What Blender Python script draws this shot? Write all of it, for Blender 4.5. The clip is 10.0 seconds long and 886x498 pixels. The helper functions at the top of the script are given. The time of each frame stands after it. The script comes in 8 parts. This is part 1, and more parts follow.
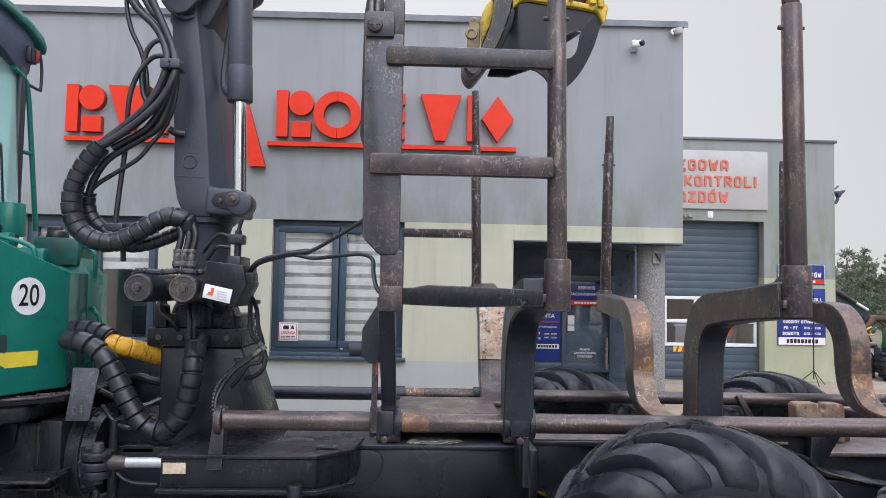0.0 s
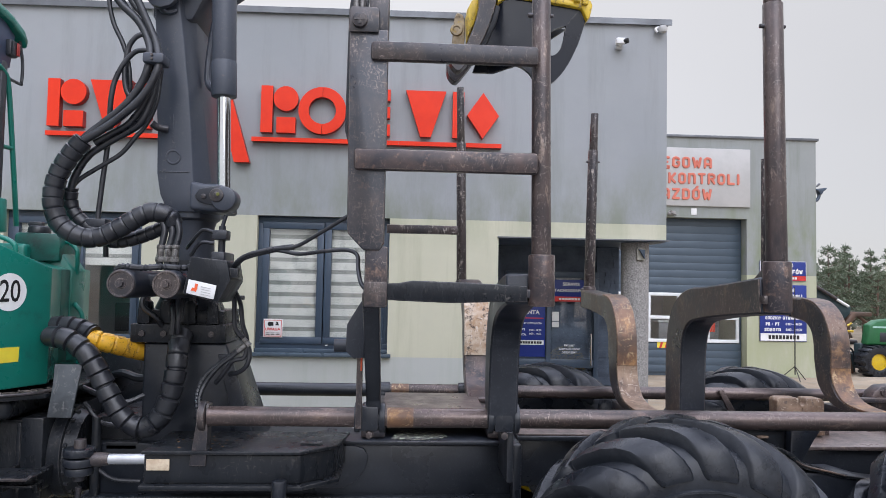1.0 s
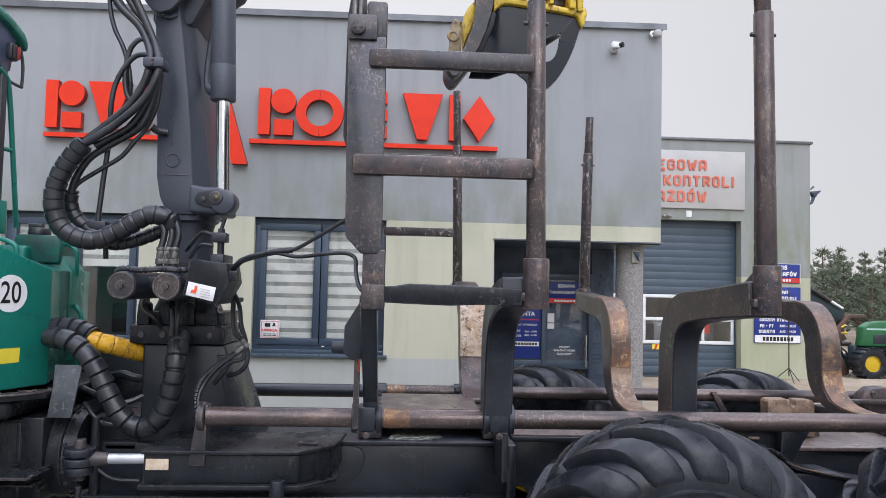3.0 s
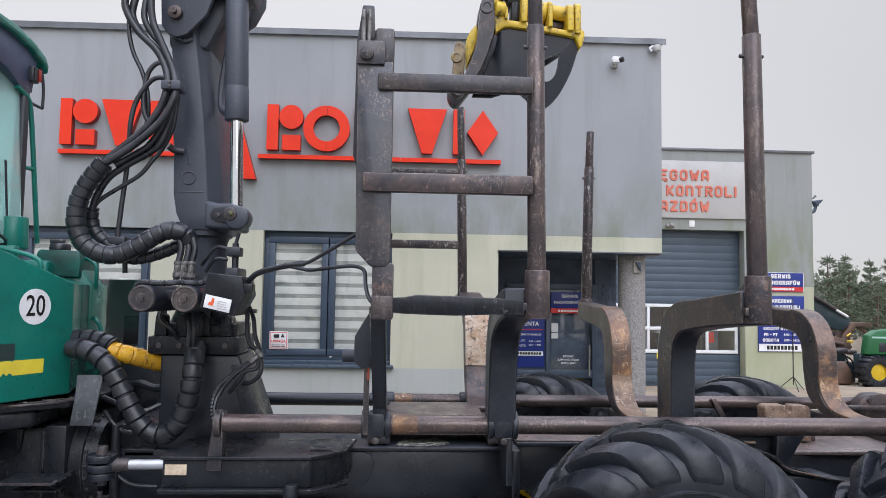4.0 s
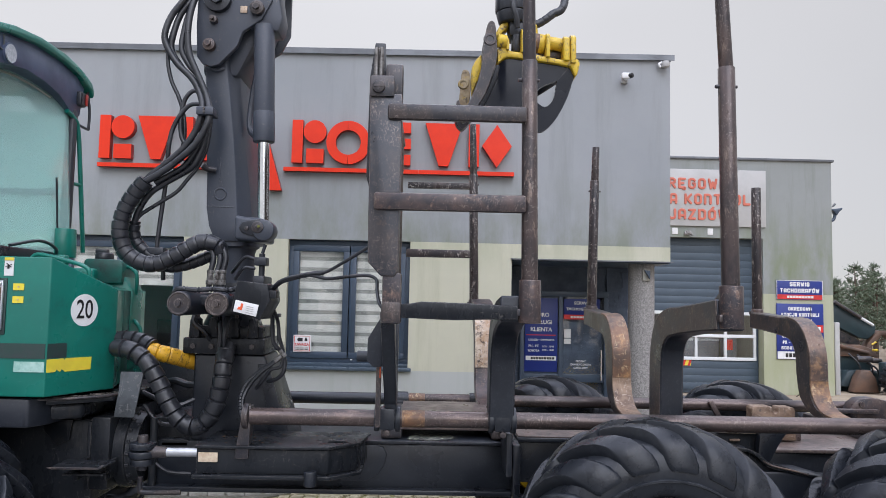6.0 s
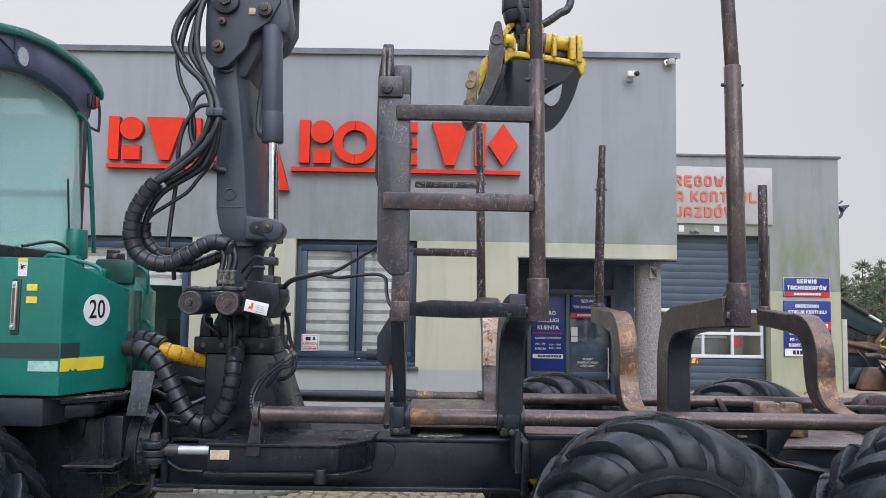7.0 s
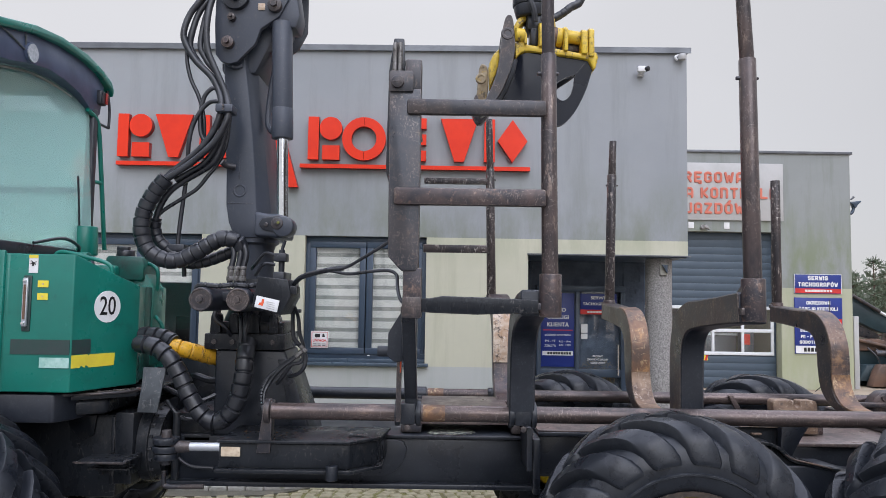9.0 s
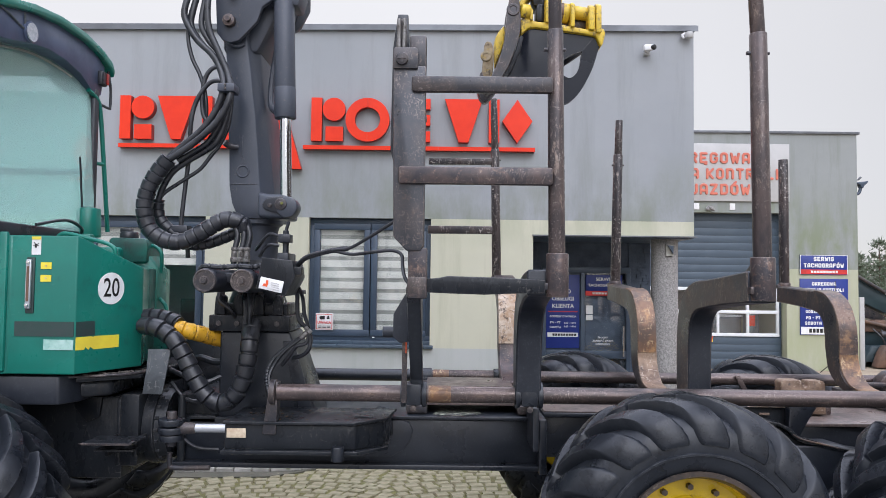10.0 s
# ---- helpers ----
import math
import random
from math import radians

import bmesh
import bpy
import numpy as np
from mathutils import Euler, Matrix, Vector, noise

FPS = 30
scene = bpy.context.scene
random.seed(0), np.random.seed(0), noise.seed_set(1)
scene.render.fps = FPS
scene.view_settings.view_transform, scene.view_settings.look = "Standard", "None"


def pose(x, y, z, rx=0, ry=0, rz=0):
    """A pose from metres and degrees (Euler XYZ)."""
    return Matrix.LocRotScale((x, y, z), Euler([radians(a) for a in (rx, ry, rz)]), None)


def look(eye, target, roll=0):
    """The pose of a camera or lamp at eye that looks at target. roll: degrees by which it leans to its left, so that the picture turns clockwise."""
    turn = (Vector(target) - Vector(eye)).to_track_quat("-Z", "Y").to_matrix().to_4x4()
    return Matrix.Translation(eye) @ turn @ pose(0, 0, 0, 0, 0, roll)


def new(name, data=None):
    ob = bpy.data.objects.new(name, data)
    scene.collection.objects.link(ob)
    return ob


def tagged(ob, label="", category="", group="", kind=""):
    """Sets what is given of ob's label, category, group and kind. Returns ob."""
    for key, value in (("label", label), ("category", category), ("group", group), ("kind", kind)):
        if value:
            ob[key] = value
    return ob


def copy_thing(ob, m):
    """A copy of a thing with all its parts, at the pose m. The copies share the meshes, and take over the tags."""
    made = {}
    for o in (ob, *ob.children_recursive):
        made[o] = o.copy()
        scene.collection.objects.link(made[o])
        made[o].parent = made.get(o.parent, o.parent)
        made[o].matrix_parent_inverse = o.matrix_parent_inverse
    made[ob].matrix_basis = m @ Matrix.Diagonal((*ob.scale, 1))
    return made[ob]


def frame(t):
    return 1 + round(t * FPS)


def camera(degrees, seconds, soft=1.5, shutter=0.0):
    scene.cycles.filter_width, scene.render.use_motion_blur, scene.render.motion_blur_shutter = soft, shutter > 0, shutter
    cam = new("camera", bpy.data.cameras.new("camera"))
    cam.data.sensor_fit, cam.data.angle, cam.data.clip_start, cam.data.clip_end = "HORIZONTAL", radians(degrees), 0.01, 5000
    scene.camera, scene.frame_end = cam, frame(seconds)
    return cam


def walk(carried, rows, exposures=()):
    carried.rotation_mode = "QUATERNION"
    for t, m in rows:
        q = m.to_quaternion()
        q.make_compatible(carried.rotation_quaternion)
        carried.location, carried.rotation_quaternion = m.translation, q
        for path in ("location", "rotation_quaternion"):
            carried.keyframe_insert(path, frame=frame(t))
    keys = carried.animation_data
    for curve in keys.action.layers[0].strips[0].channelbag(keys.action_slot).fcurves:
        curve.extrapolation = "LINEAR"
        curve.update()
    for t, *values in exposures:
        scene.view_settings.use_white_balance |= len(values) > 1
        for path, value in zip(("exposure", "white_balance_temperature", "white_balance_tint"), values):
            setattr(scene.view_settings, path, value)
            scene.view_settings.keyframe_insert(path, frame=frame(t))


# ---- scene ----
cam = camera(62.7, 10.0, 0.8)
PATH = [
    (0, (0.058, 0.717, 1.801), (0.131, 2.712, 1.909), 1.1),
    (0.5, (0.065, 0.714, 1.799), (0.151, 2.709, 1.903), 1.1),
    (1, (0.061, 0.71, 1.797), (0.174, 2.705, 1.897), 1.1),
    (1.5, (0.065, 0.708, 1.799), (0.185, 2.702, 1.897), 1.1),
    (2, (0.067, 0.707, 1.797), (0.193, 2.701, 1.894), 1.2),
    (2.5, (0.064, 0.701, 1.802), (0.191, 2.694, 1.899), 1.3),
    (4, (0.046, 0.525, 1.805), (0.156, 2.518, 1.937), 0.9),
    (4.5, (0.102, 0.445, 1.801), (0.197, 2.437, 1.945), 1.0),
    (5, (0.179, 0.343, 1.807), (0.258, 2.336, 1.955), 1.1),
    (5.5, (0.18, 0.255, 1.8), (0.239, 2.248, 1.956), 1.3),
    (6, (0.121, 0.186, 1.809), (0.163, 2.18, 1.956), 1.2),
    (7.5, (0.107, 0.157, 1.805), (0.128, 2.152, 1.948), 0.9),
    (8, (0.104, 0.169, 1.805), (0.118, 2.164, 1.946), 0.9),
    (8.5, (0.098, 0.174, 1.803), (0.109, 2.169, 1.941), 0.9),
    (9, (0.093, 0.182, 1.801), (0.098, 2.177, 1.937), 0.9),
    (9.5, (0.09, 0.196, 1.799), (0.087, 2.192, 1.929), 0.8),
    (10, (0.086, 0.217, 1.789), (0.081, 2.215, 1.878), 0.7),
]
walk(cam, [(t, look(eye, target, roll)) for t, eye, target, roll in PATH], [(0.0, 0.17, 5930, 14.0), (2.7, 0.18, 5930, 14.0), (4.0, 0.13, 5930, 14.0), (4.7, 0.03, 5930, 14.0), (5.6, 0.05, 5930, 14.0), (6.2, 0.09, 5930, 14.0), (8.5, 0.06, 5930, 14.0), (9.5, 0.12, 5930, 14.0), (10.0, 0.27, 5930, 14.0)])

# ---- world and light: a bright overcast day ----
world = bpy.data.worlds.new("overcast_sky")
scene.world = world
world.use_nodes = True
wn, wl = world.node_tree.nodes, world.node_tree.links
wn.clear()
w_out = wn.new("ShaderNodeOutputWorld")
w_bg = wn.new("ShaderNodeBackground")
w_sky = wn.new("ShaderNodeTexSky")
w_sky.sky_type, w_sky.sun_disc = "NISHITA", False
w_sky.sun_elevation, w_sky.sun_rotation = radians(38), radians(200)
w_dim = wn.new("ShaderNodeVectorMath")
w_dim.operation = "SCALE"
w_dim.inputs["Scale"].default_value = 0.10
w_mix = wn.new("ShaderNodeMix")
w_mix.data_type = "RGBA"
w_mix.inputs["Factor"].default_value = 0.93
w_tc = wn.new("ShaderNodeTexCoord")
w_noise = wn.new("ShaderNodeTexNoise")
w_noise.inputs["Scale"].default_value = 1.6
w_noise.inputs["Detail"].default_value = 4
w_ramp = wn.new("ShaderNodeValToRGB")
w_ramp.color_ramp.elements[0].position, w_ramp.color_ramp.elements[0].color = 0.3, (0.690, 0.661, 0.606, 1)
w_ramp.color_ramp.elements[1].position, w_ramp.color_ramp.elements[1].color = 0.7, (0.754, 0.723, 0.664, 1)
# an overcast sky is about three times as bright overhead as at the horizon
w_sep = wn.new("ShaderNodeSeparateXYZ")
w_up = wn.new("ShaderNodeMapRange")
w_up.interpolation_type = "SMOOTHSTEP"
for key, value in (("From Min", 0.36), ("From Max", 1.0), ("To Min", 0.0), ("To Max", 1.0)):
    w_up.inputs[key].default_value = value
w_lift = wn.new("ShaderNodeVectorMath")
w_lift.operation = "MULTIPLY"
w_zen = wn.new("ShaderNodeMix")
w_zen.data_type = "RGBA"
w_zen.inputs[6].default_value, w_zen.inputs[7].default_value = (1, 1, 1, 1), (3.60, 3.80, 4.50, 1)
wl.new(w_tc.outputs["Generated"], w_noise.inputs["Vector"])
wl.new(w_tc.outputs["Generated"], w_sep.inputs["Vector"])
wl.new(w_sep.outputs["Z"], w_up.inputs["Value"])
wl.new(w_noise.outputs["Fac"], w_ramp.inputs["Fac"])
wl.new(w_sky.outputs["Color"], w_dim.inputs[0])
wl.new(w_dim.outputs["Vector"], w_mix.inputs[6])
wl.new(w_ramp.outputs["Color"], w_mix.inputs[7])
wl.new(w_mix.outputs[2], w_lift.inputs[0])
wl.new(w_up.outputs["Result"], w_zen.inputs["Factor"])
wl.new(w_zen.outputs[2], w_lift.inputs[1])
# the sky is brighter towards -x and dims towards +x
w_side = wn.new("ShaderNodeMapRange")
for key, value in (("From Min", 0.0), ("From Max", 0.62), ("To Min", 1.06), ("To Max", 0.88)):
    w_side.inputs[key].default_value = value
w_even = wn.new("ShaderNodeVectorMath")
w_even.operation = "SCALE"
wl.new(w_sep.outputs["X"], w_side.inputs["Value"])
wl.new(w_lift.outputs["Vector"], w_even.inputs[0])
wl.new(w_side.outputs["Result"], w_even.inputs["Scale"])
wl.new(w_even.outputs["Vector"], w_bg.inputs["Color"])
w_bg.inputs["Strength"].default_value = 1.0
wl.new(w_bg.outputs["Background"], w_out.inputs["Surface"])

sun = new("sun", bpy.data.lights.new("sun", "SUN"))
sun.data.energy, sun.data.angle, sun.data.color = 1.3, radians(50), (1.0, 0.985, 0.97)
sun.matrix_world = look((4, -12, 12), (0, 4, 0))

# ---- materials ----
def material(name, base, base2=None, rough=0.6, metal=0.0, scale=6.0, mix=(0.4, 0.6), bump=0.0, bump_scale=60.0,
             stretch=(1, 1, 1), wear=None, wear_scale=14.0, wear_at=(0.6, 0.68), rough_var=0.12, coat=0.0, detail=8.0, spec=0.5, specks=None, specks_scale=300.0, specks_at=(0.60, 0.66), edge=None, edge_amount=0.8):
    """A node material: two base tones by large noise, an optional wear colour in patches, uneven gloss and a fine relief."""
    mat = bpy.data.materials.new(name)
    mat.use_nodes = True
    n, l = mat.node_tree.nodes, mat.node_tree.links
    b = n["Principled BSDF"]
    tc = n.new("ShaderNodeTexCoord")
    mp = n.new("ShaderNodeMapping")
    mp.inputs["Scale"].default_value = stretch
    l.new(tc.outputs["Object"], mp.inputs["Vector"])

    def noise_node(sc, det=detail, rgh=0.6):
        t = n.new("ShaderNodeTexNoise")
        t.inputs["Scale"].default_value, t.inputs["Detail"].default_value, t.inputs["Roughness"].default_value = sc, det, rgh
        l.new(mp.outputs["Vector"], t.inputs["Vector"])
        return t

    def step(src, lo, hi):
        r = n.new("ShaderNodeMapRange")
        r.inputs["From Min"].default_value, r.inputs["From Max"].default_value = lo, hi
        l.new(src, r.inputs["Value"])
        return r.outputs["Result"]

    def blend(fac, a, c):
        m = n.new("ShaderNodeMix")
        m.data_type = "RGBA"
        l.new(fac, m.inputs["Factor"])
        for sock, v in ((m.inputs[6], a), (m.inputs[7], c)):
            if isinstance(v, tuple):
                sock.default_value = (*v, 1)
            else:
                l.new(v, sock)
        return m.outputs[2]

    base2 = base2 or tuple(c * 0.75 for c in base)
    big = noise_node(scale)
    col = blend(step(big.outputs["Fac"], *mix), base, base2)
    fine = noise_node(bump_scale, 6.0)
    if wear:
        wn_ = noise_node(wear_scale, 10.0, 0.72)
        wf = step(wn_.outputs["Fac"], *wear_at)
        col = blend(wf, col, wear)
    if specks:                                   # fine scratches that run several ways, thicker in some places
        pn_ = noise_node(7.0, 6.0, 0.7)
        patch = step(pn_.outputs["Fac"], 0.40, 0.66)
        wv = n.new("ShaderNodeVectorMath")
        wv.operation = "MULTIPLY_ADD"
        l.new(noise_node(16.0, 3.0, 0.6).outputs["Color"], wv.inputs[0])
        wv.inputs[1].default_value = (0.05, 0.05, 0.05)
        l.new(tc.outputs["Object"], wv.inputs[2])
        warped = wv.outputs["Vector"]
        for turn, squash in (((0.5, 0.9, 0.3), (1, 1, 0.22)), ((1.0, -0.5, 0.8), (0.25, 1, 1)), ((0.25, 0.45, 0.9), (1, 0.6, 0.30))):
            ms = n.new("ShaderNodeMapping")
            ms.inputs["Rotation"].default_value, ms.inputs["Scale"].default_value = turn, squash
            l.new(warped, ms.inputs["Vector"])
            sn = n.new("ShaderNodeTexNoise")
            sn.inputs["Scale"].default_value, sn.inputs["Detail"].default_value, sn.inputs["Roughness"].default_value = specks_scale, 4.0, 0.6
            l.new(ms.outputs["Vector"], sn.inputs["Vector"])
            mu = n.new("ShaderNodeMath")
            mu.operation = "MULTIPLY"
            l.new(step(sn.outputs["Fac"], *specks_at), mu.inputs[0])
            l.new(patch, mu.inputs[1])
            col = blend(mu.outputs["Value"], col, specks)
    if edge:                                     # paler edges: paint rubbed off, and on the tyres painted highlights
        bv = n.new("ShaderNodeBevel")
        bv.samples = 4
        bv.inputs["Radius"].default_value = 0.007
        ge = n.new("ShaderNodeNewGeometry")
        dt = n.new("ShaderNodeVectorMath")
        dt.operation = "DOT_PRODUCT"
        l.new(bv.outputs["Normal"], dt.inputs[0])
        l.new(ge.outputs["Normal"], dt.inputs[1])
        en = noise_node(26.0, 8.0, 0.75)
        mu = n.new("ShaderNodeMath")
        mu.operation = "MULTIPLY"
        l.new(step(dt.outputs["Value"], 0.985, 0.90), mu.inputs[0])
        r_ = n.new("ShaderNodeMapRange")
        r_.inputs["From Min"].default_value, r_.inputs["From Max"].default_value, r_.inputs["To Max"].default_value = 0.40, 0.62, edge_amount
        l.new(en.outputs["Fac"], r_.inputs["Value"])
        l.new(r_.outputs["Result"], mu.inputs[1])
        col = blend(mu.outputs["Value"], col, edge)
    l.new(col, b.inputs["Base Color"])
    b.inputs["Specular IOR Level"].default_value = spec
    r = n.new("ShaderNodeMapRange")
    r.inputs["From Min"].default_value, r.inputs["From Max"].default_value = 0.3, 0.7
    r.inputs["To Min"].default_value, r.inputs["To Max"].default_value = max(0.03, rough - rough_var), min(1, rough + rough_var)
    l.new(big.outputs["Fac"], r.inputs["Value"])
    l.new(r.outputs["Result"], b.inputs["Roughness"])
    b.inputs["Metallic"].default_value = metal
    b.inputs["Coat Weight"].default_value = coat
    if bump:
        bp = n.new("ShaderNodeBump")
        bp.inputs["Strength"].default_value, bp.inputs["Distance"].default_value = min(1.0, bump * 2), 0.004 * bump
        l.new(fine.outputs["Fac"], bp.inputs["Height"])
        l.new(bp.outputs["Normal"], b.inputs["Normal"])
    return mat


def glass_material(name, tint=(0.9, 0.95, 0.95), rough=0.02, ior=1.4):
    mat = bpy.data.materials.new(name)
    mat.use_nodes = True
    b = mat.node_tree.nodes["Principled BSDF"]
    b.inputs["Base Color"].default_value = (*tint, 1)
    b.inputs["Transmission Weight"].default_value = 1.0
    b.inputs["Roughness"].default_value = rough
    b.inputs["IOR"].default_value = ior
    return mat


M_BLACK = material("black_machine_paint", (0.0110, 0.0138, 0.0195), (0.0180, 0.0215, 0.0285), 0.34, 0.0, 4, bump=0.14, bump_scale=110, wear=(0.030, 0.034, 0.042), wear_scale=15, wear_at=(0.55, 0.72), spec=0.5, specks=(0.050, 0.053, 0.06), specks_scale=140, specks_at=(0.60, 0.70), edge=(0.12, 0.115, 0.12), edge_amount=0.7)
M_BLACK2 = material("black_crane_paint", (0.0135, 0.0165, 0.0235), (0.0215, 0.0255, 0.0340), 0.38, 0.0, 3.5, bump=0.12, bump_scale=110, wear=(0.046, 0.050, 0.060), wear_scale=18, wear_at=(0.56, 0.74), spec=0.5, specks=(0.065, 0.07, 0.08), specks_scale=140, specks_at=(0.61, 0.71), edge=(0.15, 0.15, 0.155), edge_amount=0.6)
# lighter, bluer copy of the crane black: brighter light is in its colour
M_MAST = material("lightened_black_mast_paint", (0.038, 0.046, 0.063), (0.053, 0.061, 0.080), 0.42, 0.0, 3.0, bump=0.12, bump_scale=110, stretch=(1, 1, 0.6), wear=(0.072, 0.076, 0.086), wear_scale=13, wear_at=(0.58, 0.74), spec=0.5, specks=(0.11, 0.105, 0.105), specks_scale=120, specks_at=(0.62, 0.71), edge=(0.16, 0.155, 0.16), edge_amount=0.5)
M_STEEL = material("worn_brown_steel", (0.092, 0.067, 0.062), (0.038, 0.035, 0.041), 0.36, 0.3, 9, mix=(0.40, 0.60), bump=0.22, bump_scale=90, wear=(0.20, 0.13, 0.095), wear_scale=17, wear_at=(0.56, 0.68), specks=(0.27, 0.22, 0.185), specks_scale=130, specks_at=(0.60, 0.70), edge=(0.34, 0.28, 0.23))
M_STAKEFAR = material("white_chipped_stake_steel", (0.060, 0.047, 0.045), (0.030, 0.027, 0.030), 0.34, 0.3, 9, mix=(0.42, 0.58), bump=0.22, bump_scale=90, stretch=(1, 1, 0.35), wear=(0.36, 0.31, 0.27), wear_scale=24, wear_at=(0.59, 0.66), specks=(0.55, 0.51, 0.46), specks_scale=80, specks_at=(0.60, 0.68), edge=(0.45, 0.40, 0.35))
M_STAKE = material("streaked_brown_stake_steel", (0.100, 0.075, 0.069), (0.044, 0.038, 0.041), 0.34, 0.3, 9, mix=(0.42, 0.58), bump=0.22, bump_scale=90, stretch=(1, 1, 0.35), wear=(0.26, 0.20, 0.165), wear_scale=26, wear_at=(0.57, 0.67), specks=(0.30, 0.26, 0.23), specks_scale=130, specks_at=(0.60, 0.70), edge=(0.35, 0.30, 0.26))
M_STEEL2 = material("dark_scuffed_steel", (0.032, 0.032, 0.038), (0.058, 0.047, 0.044), 0.36, 0.2, 7, mix=(0.42, 0.60), bump=0.2, bump_scale=90, wear=(0.115, 0.088, 0.075), wear_scale=18, wear_at=(0.56, 0.68), specks=(0.24, 0.20, 0.18), specks_scale=130, specks_at=(0.60, 0.70), edge=(0.26, 0.22, 0.20))
M_PLATE = material("scratched_plate_steel", (0.046, 0.049, 0.058), (0.074, 0.068, 0.070), 0.38, 0.3, 5, mix=(0.42, 0.60), bump=0.2, bump_scale=90, wear=(0.12, 0.092, 0.078), wear_scale=11, wear_at=(0.58, 0.70), specks=(0.24, 0.20, 0.175), specks_scale=130, specks_at=(0.58, 0.69), edge=(0.30, 0.25, 0.22))
M_RUSTARM = material("rubbed_rusty_steel", (0.185, 0.100, 0.056), (0.092, 0.060, 0.045), 0.42, 0.2, 8, mix=(0.42, 0.60), bump=0.3, bump_scale=70, wear=(0.36, 0.20, 0.085), wear_scale=11, wear_at=(0.53, 0.66), specks=(0.50, 0.36, 0.20), specks_scale=45, specks_at=(0.60, 0.68), edge=(0.30, 0.22, 0.16))
M_DECK = material("wet_brown_deck_steel", (0.150, 0.116, 0.102), (0.088, 0.070, 0.064), 0.36, 0.1, 10, bump=0.3, bump_scale=70, wear=(0.05, 0.042, 0.04), wear_scale=16, wear_at=(0.56, 0.68), specks=(0.26, 0.20, 0.16), specks_scale=60)
M_RAIL = material("polished_brown_rail_steel", (0.118, 0.088, 0.080), (0.056, 0.046, 0.045), 0.32, 0.45, 9, mix=(0.40, 0.60), bump=0.2, bump_scale=80, stretch=(0.3, 1, 1), wear=(0.24, 0.17, 0.135), wear_scale=20, wear_at=(0.56, 0.72), specks=(0.24, 0.195, 0.17), specks_scale=130)
M_ARMSIDE = material("rubbed_black_steel", (0.030, 0.029, 0.033), (0.070, 0.054, 0.048), 0.36, 0.2, 5, mix=(0.44, 0.58), bump=0.25, bump_scale=80, wear=(0.20, 0.135, 0.085), wear_scale=11, wear_at=(0.57, 0.70), specks=(0.26, 0.21, 0.17), specks_scale=110, edge=(0.24, 0.19, 0.15))
M_STEELRUST = material("brown_rubbed_steel", (0.150, 0.096, 0.070), (0.056, 0.045, 0.044), 0.36, 0.3, 8, mix=(0.42, 0.60), bump=0.22, bump_scale=90, wear=(0.26, 0.155, 0.085), wear_scale=13, wear_at=(0.55, 0.68), specks=(0.30, 0.24, 0.19), specks_scale=110, edge=(0.34, 0.26, 0.19))
M_ZINC = material("zinc_plated_fitting", (0.26, 0.255, 0.25), (0.13, 0.12, 0.11), 0.46, 0.5, 30, wear=(0.05, 0.045, 0.04), wear_scale=40, wear_at=(0.52, 0.62))
M_BARE = material("scraped_bare_steel", (0.50, 0.41, 0.32), (0.34, 0.22, 0.13), 0.45, 0.25, 14, bump=0.3, bump_scale=80, wear=(0.075, 0.052, 0.04), wear_scale=24, wear_at=(0.53, 0.62), specks=(0.62, 0.56, 0.48), specks_scale=60, edge=(0.5, 0.43, 0.35))
# the pale lug edges are highlights put into the rubber's colour
M_RUBBER = material("tyre_rubber", (0.0085, 0.0105, 0.0145), (0.0145, 0.0172, 0.0225), 0.31, 0.0, 6, bump=0.34, bump_scale=55, wear=(0.030, 0.033, 0.039), wear_scale=9, wear_at=(0.54, 0.72), spec=0.36, rough_var=0.2, specks=(0.004, 0.004, 0.005), specks_scale=60, specks_at=(0.62, 0.69), edge=(0.10, 0.103, 0.108), edge_amount=0.8)
M_HOSE = material("black_hose_rubber", (0.014, 0.0155, 0.020), (0.027, 0.029, 0.034), 0.35, 0.0, 12, bump=0.25, wear=(0.05, 0.048, 0.046), wear_scale=28, wear_at=(0.60, 0.74), spec=0.55)
M_CHROME = material("chromed_rod", (0.75, 0.76, 0.78), (0.66, 0.67, 0.69), 0.12, 1.0, 8, rough_var=0.05)
M_ALU = material("bright_painted_rod", (0.55, 0.57, 0.60), (0.45, 0.46, 0.48), 0.35, 0.6, 8)
M_GREEN = material("green_machine_paint", (0.013, 0.182, 0.136), (0.011, 0.150, 0.114), 0.30, 0.0, 3, bump=0.05, wear=(0.014, 0.072, 0.056), wear_scale=6, wear_at=(0.58, 0.80), rough_var=0.08, specks=(0.05, 0.20, 0.16), specks_scale=60, specks_at=(0.66, 0.74))
# grimy on the filler box; on the body's rear face it paints shade
M_GREEN_WORN_SHADE = material("grimy_shaded_green_paint", (0.010, 0.120, 0.092), (0.008, 0.070, 0.056), 0.34, 0, 5, bump=0.1, wear=(0.012, 0.020, 0.020), wear_scale=9, wear_at=(0.50, 0.68))
# white lifted in colour to make up for weak light on the disc
M_LIFTEDWHITE = material("brightened_white_sheet", (0.86, 0.86, 0.85), (0.80, 0.80, 0.79), 0.35, 0, 12)
M_GREEN_DARK = material("dark_roof_lining", (0.068, 0.092, 0.160), (0.054, 0.074, 0.128), 0.42, 0, 4)
M_YELLOW = material("yellow_grapple_paint", (0.70, 0.49, 0.03), (0.58, 0.40, 0.03), 0.40, 0.0, 9, bump=0.5, wear=(0.11, 0.075, 0.045), wear_scale=20, wear_at=(0.56, 0.64), specks=(0.05, 0.04, 0.035), specks_scale=60, edge=(0.14, 0.11, 0.08))
